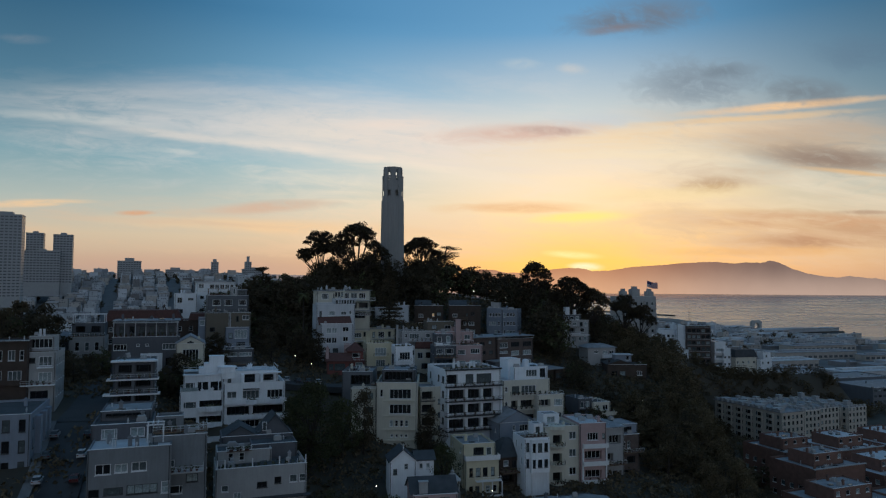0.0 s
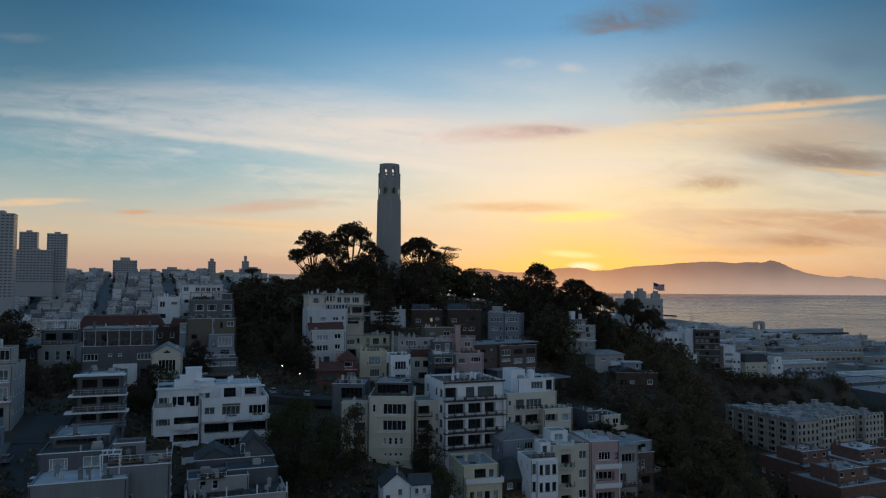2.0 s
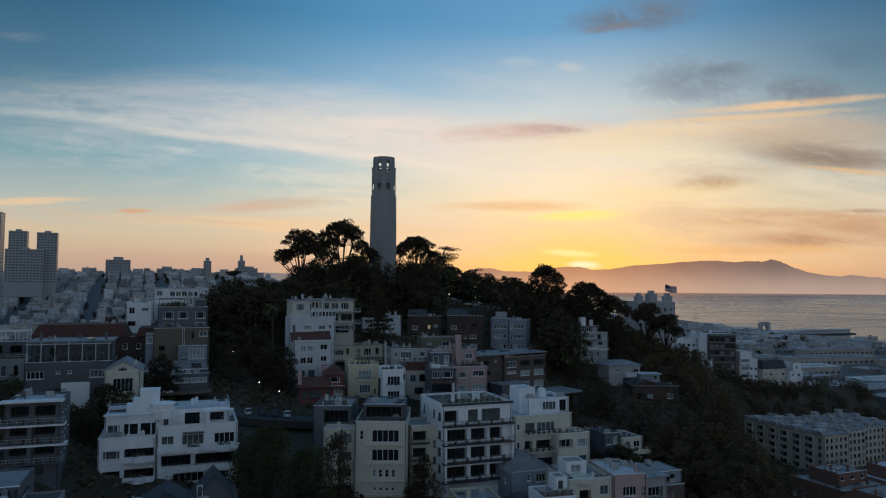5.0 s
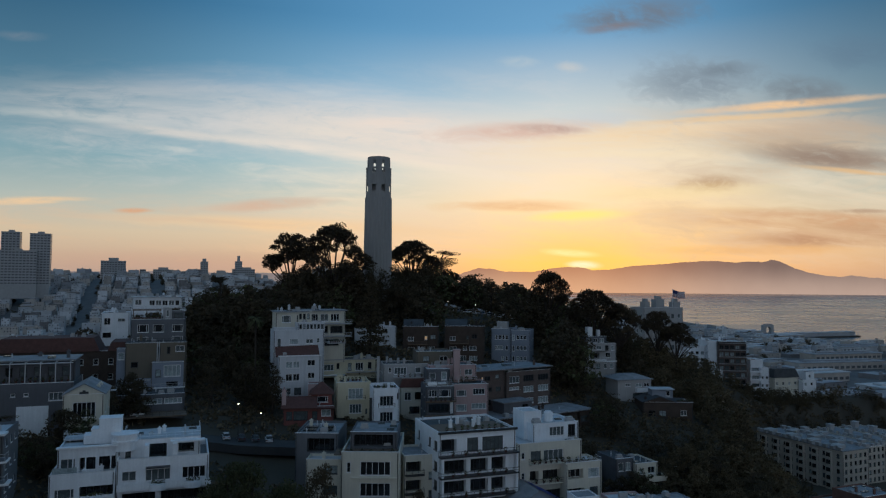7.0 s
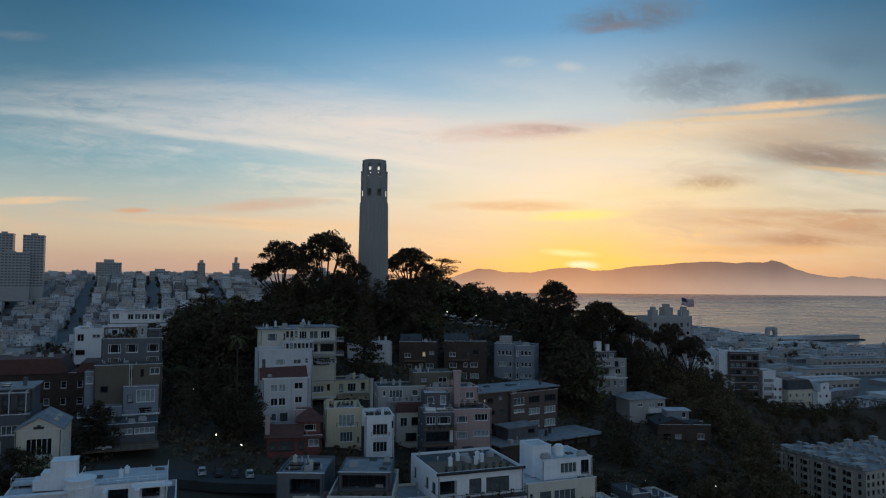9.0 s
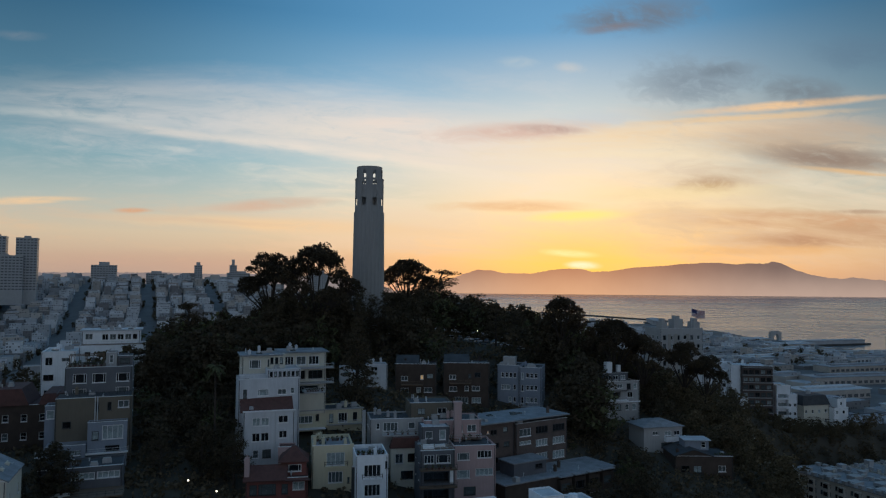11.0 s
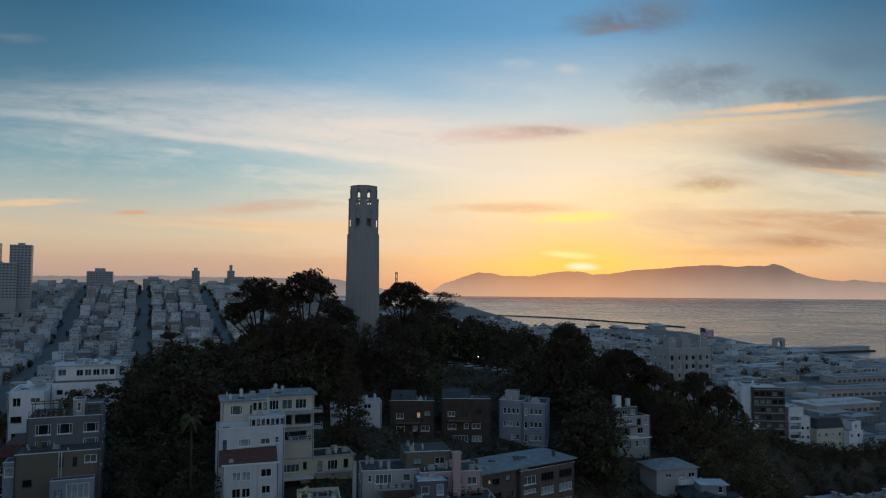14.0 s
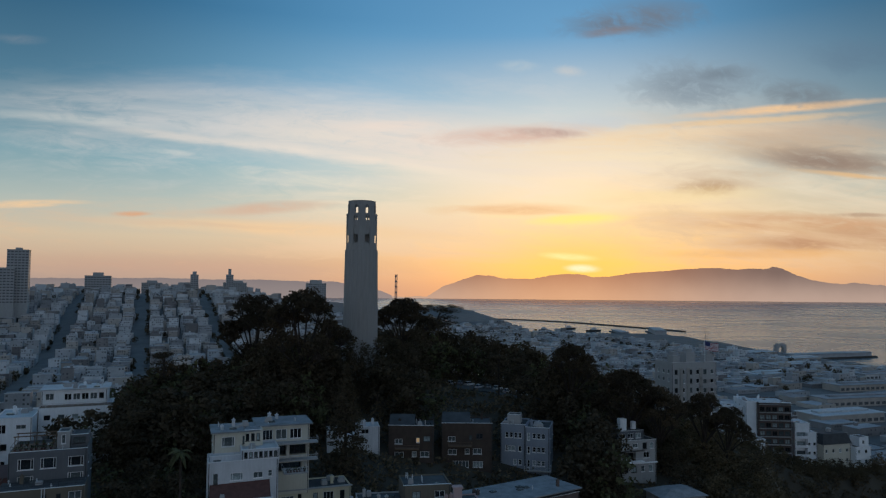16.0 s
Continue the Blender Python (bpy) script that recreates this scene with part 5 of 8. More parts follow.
    h.block(10.8, 20.3, -2.6, 4, -FOOT, 22.6, [(2.6, 20.0, 4.0, 2.2, "r"), (7.4, 20.0, 3.0, 2.2, "b"), (2.6, 15.6, 4.4, 2.3, "dr"), (7.4, 15.6, 2.2, 2.3, "d"), (2.4, 11, 1.2, 1.3, ""), (4.2, 11, 1.2, 1.3, "")], right=storeys(2, 1.2, 1.6, (15.6, 20), 6, 1), edge=0.4)
    h.block(5.2, 17.4, 3, 13.5, 26.6, 30.8, [(6.4, 28.8, 4, 2.2, "n"), (10.4, 28.8, 2, 2.8, "d")], wall=WHITE, edge=0.3)
    h.block(4.4, 9, 6, 12, 26.6, 33.2, wall=WHITE, edge=0.3)
    part("roof_drum", Solid().round(11.4, 7, 1.1, 30.5, 32.6, 16).round(11.4, 7, 0.8, 32.6, 32.9, 16), WHITE, h.root)
    h.slab(2.6, 13.2, -1.5, 0, 18.2, CREAM, 0.25, "balcony", "wide", DARKTRIM).slab(2.6, 11, -1.5, 0, 13.6, CREAM, 0.25, "balcony", "wide", DARKTRIM).slab(11, 20.2, -2.5, 0, 22.4, WOOD, 0.15, "roof_deck", "wide")
    h.slab(-0.2, 21.2, -4.0, 0, 12.4, WHITE, 0.3, "terrace", "solid", WHITE)
    h.slab(2.6, 11, -1.5, 0, 22.6, CREAM, 0.2, "balcony", "wide", DARKTRIM)
    h.pots(7, 3, 13, -0.9, 22.6, 4).pots(5, 11.5, 19.8, -1.8, 22.4, 11).pots(5, 3, 12.6, -0.9, 18.2, 6).bits(7, 9, 16, 4, 12, 30.5, 24)


def drape(u0, u1, v0, v1, z0, z1):
    """A sheet laid over a roof slope, with folds."""
    s, n = Solid(), 9
    for i in range(n):
        for j in range(n):
            q = []
            for a, b in ((i, j), (i + 1, j), (i + 1, j + 1), (i, j + 1)):
                t = a / n
                q.append((u0 + (u1 - u0) * t, v0 + (v1 - v0) * b / n, z0 + (z1 - z0) * t + 0.12 + 0.1 * noise.noise((a * 0.9, b * 0.9, 3))))
            s.quad(*q)
    return s


def front_row():
    h = House("townhouse", "pale yellow townhouse with a white balustraded terrace", "house", 32.8, -173, 24, 15, YELLOW, ROOFGREY)
    h.block(0, 9.4, 1.6, 14, -FOOT, 19.8, [(4.6, 17.7, 3.0, 2.0, "d"), (7.6, 17.5, 1.6, 2.2, "")], left=storeys(2, 1.1, 1.6, (10, 14, 17.6), 12, 1.5))
    h.block(0.6, 9.9, 0, 1.6, -FOOT, 15.6, [(1.4, 12.4, 1.1, 2.4, "d"), (3.4, 12.4, 1.4, 2.4, "d"), (5.4, 12.4, 1.4, 2.4, "d"), (7.6, 12.4, 1.1, 2.4, "d"), (1.4, 7.8, 1.1, 1.8, "d"), (3.2, 7.8, 1.2, 1.8, "d"), (6.2, 7.8, 1.4, 1.9, ""), (8.2, 7.8, 1.2, 1.9, ""), (2.4, 3.2, 2.2, 3, "d"), (6.6, 3.2, 3.0, 3, "d")])
    h.slab(0.3, 10.2, -0.5, 1.6, 15.9, TRIM, 0.3, "terrace", "solid", TRIM).slab(4.6, 10.6, -1.8, 0, 5.6, TRIM, 0.25, "balcony", "solid", TRIM).slab(3.2, 10.4, -1.4, 0, 10.2, TRIM, 0.2, "balcony", "wide", TRIM)
    for u in (4.7, 7.4, 10.2):
        part("porch_post", Solid().box(u, u + 0.25, -1.7, -1.45, -4, 10), TRIM, h.root)
    h.bits(2, 2, 8, 5, 12, 19.3, 3)
    h = House("hip_roofed_cottage", "dark house with hipped shingle roof and timber decks", "house", 42.5, -167, 22, 20, BROWN, ROOFDARK)
    h.block(0, 9.5, 0, 10, -FOOT, 17, [(2.4, 15.4, 1.6, 1.6, "b"), (5.8, 15, 3, 2, "d"), (3, 11, 4, 2, "dr"), (3, 7.4, 4, 2, "dr")], edge=0.2)
    h.hip(0, 9.5, 0, 10, 17, 4.4, 0.15, ROOFDARK)
    h.slab(0.4, 10, -2.6, 0, 13.4, WOOD, 0.3, "deck", "wide", WOOD).slab(0.4, 10, -2.6, 0, 9, WOOD, 0.3, "deck", "wide", WOOD).slab(0.8, 11, -3, 0, 6, PALEBLOCK, 0.8, "retaining_ledge")
    h.pots(6, 0.8, 9.6, -2, 13.4, 8)
    h = House("tarped_house", "blue-walled house with a blue tarpaulin over its pitched roof", "house", 43.7, -154, 26, 20, BLUEGREY, ROOFGREY)
    h.block(0, 12, 0, 11, -FOOT, 20, [(5.0, 18.4, 1.0, 1.6, ""), (8.6, 18.2, 3.4, 2.0, "n")], left=row(2, 1, 1.4, 17.6, 11, 2), edge=0.2)
    h.gable(0, 12, 0, 11, 20, 3.2, True, ROOFGREY)
    part("tarpaulin", drape(6.0, 12.2, -0.3, 8.5, 23.5, 20.3), TARP, h.root, "crumpled blue tarpaulin weighed down on the roof")
    h = House("bay_fronted_house", "white house with projecting bay windows on posts", "house", 49.4, -170.5, 23.6, 15, WHITE, ROOFGREY)
    h.block(0, 7.4, 0, 9, -FOOT, 21.6, [(1.0, 19.2, 0.9, 2.4, "d"), (5.8, 19.2, 1.4, 2.4, "c"), (1.0, 14.8, 0.9, 2.4, "d"), (5.8, 14.8, 1.4, 2.4, "d")], left=storeys(2, 1, 2, (15, 19), 9, 2), edge=0.3)
    h.block(1.6, 6.9, -1.3, 0, 12.4, 21.2, [(0.8, 19.2, 0.9, 2.4, "d"), (2.5, 19.2, 1.3, 2.4, "d"), (4.3, 19.2, 1.1, 2.4, "d"), (0.8, 14.9, 0.9, 2.2, "d"), (2.5, 14.9, 1.3, 2.2, "d"), (4.3, 14.9, 1.1, 2.2, "d")], edge=0.2)
    for u in (1.6, 6.5):
        part("bay_post", Solid().box(u, u + 0.35, -1.2, -0.85, -6, 12.4), TRIM, h.root)
    h.slab(0.3, 7.2, 0.4, 4, 21.75, WOOD, 0.15, "roof_deck", "wide").pots(6, 0.6, 7, 0.9, 21.75, 5).block(4.4, 7.2, 4, 8, 21.5, 24.6, [(1.2, 23, 1.2, 1.6, "d")], edge=0.2)
    h = House("townhouse", "cream townhouse with a rounded balcony bay and roof garden", "house", 55.9, -162.5, 20.4, 15, CREAM, ROOFGREY)
    st = [z for z in (23.6, 18.6, 13.4)]
    h.block(0, 11.2, 0, 13, -FOOT, 26.4, [(9.0, z, 2.2, 2.2, "") for z in st] + [(4.2, z, 2.8, 2.6, "dr") for z in (22.6, 17.4, 12.0)] + [(2.6, 7, 1.6, 2.2, "d"), (6.4, 7, 1.6, 2.2, ""), (9.4, 7, 1.6, 2.2, "d")], left=storeys(2, 1, 1.8, (14, 18, 22), 13, 2), right=storeys(3, 1, 1.8, (14, 18, 22), 13, 2), edge=0.8)
    for z in (21.0, 15.8, 10.4):
        b = part("balcony", Solid().round(4.2, 0, 2.4, z - 0.3, z, 20), CREAM, h.root)
        s = Solid()
        for i in range(15):
            a = math.pi * (1 + i / 14)
            s.round(4.2 + 2.3 * math.cos(a), 2.3 * math.sin(a), 0.04, z, z + 1.0, 5)
        child("railing", s.done("railing", DARKTRIM), b)
        h.pots(2, 3, 5.6, -1.3, z, int(z))
    part("roof_bay", Solid().round(4.2, 0.8, 2.6, 25.6, 26.6, 20), CREAM, h.root)
    h.pots(8, 0.8, 10.6, 0.9, 25.6, 21).bits(6, 1, 10, 3, 12, 25.6, 44).block(2, 7, 5, 10, 25.4, 29, [(2.4, 27.4, 2.6, 1.8, "b")], wall=WHITE, edge=0.2)
    h = House("townhouse", "pink and white townhouse with arched loggia and stacked balconies", "house", 66.6, -160.5, 20, 12, PINK, ROOFPALE)
    h.block(0, 8.2, 0, 14, -FOOT, 27.4, [(4.0, 23.6, 3.4, 2.2, "n"), (4.2, 18.2, 5.2, 2.4, "r"), (4.2, 12.8, 5.2, 2.4, "r"), (4.2, 7.4, 5.2, 2.4, "r"), (7.4, 23.6, 1.0, 1.6, "d")], right=storeys(3, 1.1, 1.8, (13, 18, 23), 14, 2), edge=0.4)
    for z in (20.2, 15.2, 10.0, 4.8):
        h.slab(0.8, 8.4, -1.2, 0, z + 0.5, TRIM, 0.3, "balcony", "solid", TRIM)
    for u in (0.7, 7.9):
        part("white_pilaster", Solid().box(u, u + 0.45, -0.25, 0, 2, 20.4), TRIM, h.root)
    h.slab(2, 11, -3.5, -1.2, 3.2, TRIM, 0.4, "entrance_terrace", "wide", TRIM).bits(5, 1, 7.5, 3, 12, 27, 52)
    h = House("flat_roofed_house", "white and brick house with grey roof slabs and plant-hung porches", "house", 75.3, -153, 20, 20, PALEBLOCK, ROOFGREY)
    h.block(0, 7, 0, 12, -FOOT, 24.4, [(3.8, 21.0, 4.4, 2.6, "r"), (2.2, 15.8, 2.0, 2.4, "r"), (4.6, 10.6, 3.0, 2.2, "r")], edge=0.3)
    h.block(7, 14, 2, 12, -FOOT, 21.6, [(1.4, 18.6, 1.1, 2.2, ""), (3.2, 18.6, 1.1, 2.2, ""), (4, 14, 3, 2, "d"), (3, 10, 3, 2, "d")], right=storeys(2, 1.1, 1.8, (14, 18), 10, 2), wall=BRICK, edge=0.2)
    h.block(8, 14.6, 4, 13, 21.3, 24.4, [(3.2, 22.8, 2.8, 1.6, "d")], wall=BLUEGREY, edge=0.2)
    h.slab(-0.4, 7.6, -0.5, 12.4, 24.8, ROOFGREY, 0.25, "roof_slab").slab(0.4, 6.8, -2, 0, 14.0, WOOD, 0.25, "porch", "wide").slab(6.8, 14.4, 0, 2, 16.6, WOOD, 0.25, "porch", "wide")
    h.pots(5, 0.8, 6.4, -1.5, 14, 3).pots(5, 7.4, 14, 0.6, 16.6, 4).bits(4, 1, 6, 2, 10, 24.8, 71)
    h = House("deck_house", "low lit house with a deck on the slope", "house", 74.4, -118, 32, 20, CREAM, ROOFDARK)
    h.block(0, 5.4, 0, 9, -FOOT, 15.6, [(1.6, 13.4, 1.6, 2.2, ""), (3.8, 13.4, 1.6, 2.2, "n"), (2.6, 9.6, 1.4, 1.8, "")], wall=DARKGREY, edge=0.3)
    h.block(5.4, 12.4, -1, 8, -FOOT, 14.2, [(2.0, 12.0, 1.2, 1.8, ""), (5.0, 12.2, 2.2, 1.8, "")], edge=0.4)
    h.slab(5.6, 13.6, -3.6, -1, 10.2, CREAM, 0.4, "deck", "solid", CREAM).bits(4, 6, 12, 0, 7, 13.8, 3).pots(5, 6, 13, -3, 10.2, 9)
    h = House("low_roof_house", "low house with a broad grey slab roof", "house", 48, -198, 16, 20, DARKGREY, ROOFGREY)
    h.block(0, 24, 0, 14, -FOOT, 16.6, storeys(6, 1.6, 1.6, (10, 14), 24, 1.5, "d"), edge=0.2)
    h.gable(0, 12.5, 0, 14, 16.6, 1.6, False, ROOFGREY).gable(12.5, 24, -1, 13, 16.2, 1.6, False, ROOFGREY).bits(3, 4, 20, 4, 10, 17.6, 6)
    h = House("white_cottage", "white gabled cottage with dark shingle roof", "house", 13.6, -186, 28, 12, WHITE, ROOFDARK)
    h.block(0, 6.8, 0, 7, -FOOT, 14.6, [(4.2, 13.2, 1.1, 1.5, ""), (1.4, 12, 1.0, 1.4, "d")], edge=0.15)
    h.gable(0, 6.8, 0, 7, 14.6, 2.8, True, ROOFDARK)
    h.block(6.8, 11.6, 1.4, 7, -FOOT, 14.4, row(2, 1, 1.4, 12.8, 4.8, 1.0), edge=0.15)
    h.gable(6.8, 11.8, 1.2, 7.2, 14.4, 1.6, False, ROOFDARK)
    part("finial", Solid().round(3.4, 0, 0.1, 17.4, 19.0, 6), TRIM, h.root)
    h = House("pink_cottage", "pink stucco cottage with a dark roof", "house", 20.2, -200, 22, 12, PINK, ROOFDARK)
    h.block(0, 10.5, 0, 9, -FOOT, 16.4, [(2.2, 15.3, 2.6, 1.2, "d"), (7.4, 15.0, 2.4, 1.4, "d"), (2.4, 11.6, 1.6, 2, ""), (7, 11.6, 1.8, 2, "d")], edge=0.2)
    h.gable(-0.3, 10.8, 1.5, 9, 16.4, 2.8, False, ROOFDARK)
    part("chimney", Solid().box(1.6, 3.6, 1.2, 2.2, 16.4, 19).box(1.4, 3.8, 1.0, 2.4, 19, 19.2), PALEBLOCK, h.root)
    g = root("garden_gazebo", pose(29.5, -182, 34), "small white garden gazebo with a pointed round roof", "gazebo")
    for i in range(8):
        part("post", Solid().round(1.7 * math.cos(0.785 * i), 1.7 * math.sin(0.785 * i), 0.09, -6, 3.2, 6), TRIM, g)
    part("roof", Solid().round(0, 0, 2.3, 3.2, 4.9, 12, 0.25).round(0, 0, 0.5, 4.9, 5.5, 8).round(0, 0, 0.1, 5.5, 6.3, 6), PALEBLOCK, g)
    part("floor", Solid().round(0, 0, 2.1, -6, 0.15, 12), PAVING, g)


def middle_houses():
    h = House("stepped_house", "grey house with white-framed windows and a cluttered roof terrace", "house", -61.3, -103, 64, 22, GREY, ROOFDARK)
    h.block(0, 14.8, 0, 12, -FOOT, 18.4, [(3.2, 15.8, 3.0, 2.3, ""), (7.4, 15.8, 3.0, 2.3, ""), (12.6, 15.8, 3.0, 2.1, ""), (3.2, 12.6, 3.0, 1.5, ""), (12.6, 12.8, 3.0, 1.3, "")], left=storeys(2, 1.4, 1.6, (12.6, 15.6), 12, 2), right=storeys(2, 1.2, 1.6, (12.6, 15.6), 12, 2), edge=0.4)
    h.block(8.6, 11, 3, 8, 18, 21.6, [(1.2, 20, 0.9, 2, "")], edge=0.2, wall=PALEBLOCK)
    h.block(11.2, 14.6, 4, 10, 18, 20.6, [(1.6, 19.4, 2.4, 1.4, "d")], edge=0.2)
    h.slab(0.2, 8.4, 0.3, 8, 18.5, WOOD, 0.12, "roof_deck", "wide", DARKTRIM).pots(8, 0.5, 8.2, 0.9, 18.5, 5).pots(5, 0.5, 8.2, 5.5, 18.5, 15)
    s = Solid()
    for u in (0.4, 4, 7.8):
        s.box(u, u + 0.15, 4, 4.15, 18.5, 20.8).box(u, u + 0.15, 7.6, 7.75, 18.5, 20.8)
    s.box(0.2, 8.1, 3.9, 4.2, 20.8, 21).box(0.2, 8.1, 7.5, 7.8, 20.8, 21)
    part("pergola", s, WOOD, h.root)
    h = House("tan_house", "tan stucco house with a roof terrace and glazed lower extension", "house", -61.7, -110.5, 60, 22, TAN, ROOFDARK)
    h.block(2.2, 18.2, 0, 7, -FOOT, 16.2, [(8.6, 14.0, 0.9, 2.2, "d"), (11.2, 14.0, 0.9, 2.0, "d"), (14.2, 14.4, 2.4, 1.7, "c"), (2.4, 10.2, 1.8, 1.5, "d")], right=row(1, 1.4, 1.6, 13, 7), edge=0.4)
    h.block(0, 2.2, 1, 6, -FOOT, 14.6, [(1.1, 12.6, 1.7, 2, "b")], wall=BLUEGREY, edge=0.2)
    h.block(9.2, 17.4, -3.2, 0, -FOOT, 11.0, [(5.2, 8.6, 4.4, 3.2, "b"), (1.6, 8, 1.4, 2, "d"), (5.2, 5, 3, 1.2, "d")], wall=BLUEGREY, edge=0.2)
    h.block(1, 9, -4.5, 0, -FOOT, 6.4, [(2, 4.6, 2.4, 1.4, "d"), (6, 4.6, 2, 1.4, "d")], wall=BLUEGREY, roof=ROOFGREY, edge=0.2)
    h.slab(-1, 17.8, -4.4, -3.2, 4.2, TRIM, 0.25, "deck", "wide").slab(2.3, 18.1, 0.3, 7, 16.3, ROOFDARK, 0.1, "roof_deck", "wide", DARKTRIM)
    s = Solid()
    for u in (10.4, 10.9):
        s.tube((u, -0.2, 5), (u, -0.2, 16.5), 0.12, 0.12, 8)
    part("flue_pipe", s, RAIL, h.root)
    h.bits(4, 3, 17, 1, 6, 16.3, 25)
    h = House("low_dark_house", "dark low house with a planked roof and pale side panels", "house", -54, -126, 52, 22, DARKGREY, ROOFDARK)
    h.block(0, 16, 0, 9, -FOOT, 12.4, [(8.4, 10.6, 4.4, 1.4, "b"), (13.2, 10.6, 4.4, 1.4, "b")], edge=0.3)
    h.slab(-6, 16.4, -7, 0, 8.0, WOOD, 0.3, "terrace", "wide", DARKTRIM).pots(4, -4, 4, -4, 8, 6).bits(3, 2, 14, 2, 7, 12.1, 46)
    part("garden_furniture", Solid().box(3, 4.6, -4, -3.2, 8, 8.5).box(5.2, 6.6, -4.4, -3.6, 8, 8.5).box(4.6, 5.2, -5.6, -4.4, 8, 8.4), TRIM, h.root)
    h = House("apartment_building", "white stepped apartment building below the far streets", "building", -90.3, -60, 62, 22, WHITE, ROOFPALE)
    h.block(0, 9, -8, 8, -FOOT, 20.4, [(2, 17.6, 2.0, 2.4, "n"), (6.4, 18, 2.4, 1.2, ""), (2, 13, 2.6, 1.6, "d"), (2, 8.6, 2.2, 1.6, "")], left=storeys(3, 1.2, 1.5, (8, 13, 17), 16, 2), edge=0.4)
    h.block(9, 27.5, 0, 14, -FOOT, 21.2, storeys(5, 1.8, 1.6, (13, 18.6), 18.5, 1.4), right=storeys(3, 1.6, 1.6, (13, 18), 14, 2), edge=0.4)
    h.block(9.2, 26, 5, 15, 21, 25.4, [(2, 23.6, 2.2, 1.9, ""), (6.6, 23.4, 1.9, 1.9, ""), (8.8, 23.4, 1.9, 1.9, ""), (11, 23.4, 1.9, 1.9, ""), (13.2, 23.4, 1.9, 1.9, ""), (15.2, 23.4, 1.5, 1.9, "")], right=storeys(2, 1.6, 1.6, (23.4,), 10, 2), edge=0.3)
    h.slab(8.6, 26.6, 4.4, 15.4, 25.7, ROOFPALE, 0.3, "roof_slab").bits(6, 10, 25, 6, 13, 25.7, 74).bits(4, 1, 8, -6, 6, 20, 75)
    h.slab(9.2, 27.3, 0.3, 5, 21.3, WOOD, 0.12, "roof_deck", "wide")
    h = House("red_roofed_block", "long dark building with a dull red mansard roof", "building", -97.3, -108, 56.4, 20, BROWN, TILE)
    h.block(0, 40, 0, 14, -FOOT, 16.5, storeys(10, 1.4, 1.8, (9, 13.4), 40, 1.5), edge=0.2)
    part("mansard", Solid().prism([(-0.4, -0.4), (27, -0.4), (27, 14.4), (-0.4, 14.4)], 16.5, 20.4, 0.86), TILE, h.root, "dull red tiled mansard")
    part("mansard", Solid().prism([(29, -0.4), (40.4, -0.4), (40.4, 14.4), (29, 14.4)], 16.5, 19, 0.86), TILE, h.root, "dull red tiled mansard")
    h.bits(7, 3, 24, 4, 10, 20.4, 83)
    h = House("trellised_house", "long grey house with a trellised roof garden", "house", -75.0, -149, 56, 20, DARKGREY, ROOFGREY)
    h.block(0, 19.5, 0, 14, -FOOT, 14.3, [(2.4, 11.2, 3.8, 1.9, "n"), (7.4, 11.8, 1.0, 0.8, ""), (10.0, 11.8, 1.0, 0.8, ""), (16.4, 11.2, 3.8, 1.9, "n"), (4, 6, 3, 2, "d"), (17, 6.4, 3, 2.4, "d")], edge=0.5)
    part("white_panel", Solid().box(8.2, 14.6, -0.25, -0.02, 2, 9.2), WHITE, h.root)
    h.block(0.3, 19, 6, 14, 14, 18.6, storeys(6, 1.6, 2.2, (16.2,), 18.7, 1.2, "d"), edge=0.2)
    for i in range(7):
        u = 0.3 + 3.05 * i
        part("trellis_post", Solid().box(u, u + 0.18, 0.6, 0.78, 14.3, 18.6), RAIL, h.root)
        part("trellis_rafter", Solid().box(u, u + 0.14, 0.4, 6.2, 18.8, 19), RAIL, h.root)
    part("trellis_beam", Solid().box(0, 19.2, 0.5, 0.85, 18.6, 18.8), RAIL, h.root)
    h.slab(-0.3, 19.6, 2.4, 14.3, 19.3, ROOFGREY, 0.25, "roof_slab").pots(14, 0.6, 18.8, 1.6, 14.3, 31)
    h.bits(6, 1, 18, 5, 12, 19.3, 91)
    h = House("gabled_cottage", "cream gabled cottage with a broad divided window", "house", -54.6, -150.5, 58, 20, CREAM, ROOFGREY)
    h.block(0, 8.2, 0, 12, -FOOT, 10.6, [(4.2, 7.2, 4.6, 3.4, "n")], right=storeys(2, 1.2, 1.8, (7,), 12, 2), edge=0.2)
    h.gable(0, 8.2, 0, 12, 10.6, 2.3, True, ROOFGREY)
    part("gable_ornament", Solid().box(3.2, 5.0, -0.15, 0, 10.7, 11.2).box(3.8, 4.4, -0.15, 0, 11.2, 11.5), DARKTRIM, h.root)
    h.slab(1.6, 6.8, -0.5, 0, 5.3, CREAM, 0.3, "window_ledge")
    # the white house on the slope and its neighbours
    h = House("terraced_villa", "white and cream villa stepping up the slope in four storeys", "house", -21.6, -97, 58, 20, SHADEWHITE, ROOFPALE)
    h.block(0, 15.0, 0, 9, -FOOT, 21.2, [(1.6, 17.6, 0.9, 2.2, "d"), (6.0, 17.8, 2.8, 1.7, "b"), (10.6, 17.8, 2.2, 1.4, ""), (13.2, 18.0, 1.0, 1.5, "")], right=storeys(2, 1.3, 1.5, (18,), 9, 1.4), edge=0.5)
    h.block(7.0, 15.2, 0.3, 9, 20.7, 23.4, [(0.9 + 1.08 * i, 22.2, 0.75, 1.3, "d") for i in range(7)], right=row(3, 1, 1.3, 22.2, 8.7, 1.2), edge=0.4)
    h.block(0.4, 7.0, 3, 6, 20.7, 21.8, edge=0.2, roof=ROOFPALE)
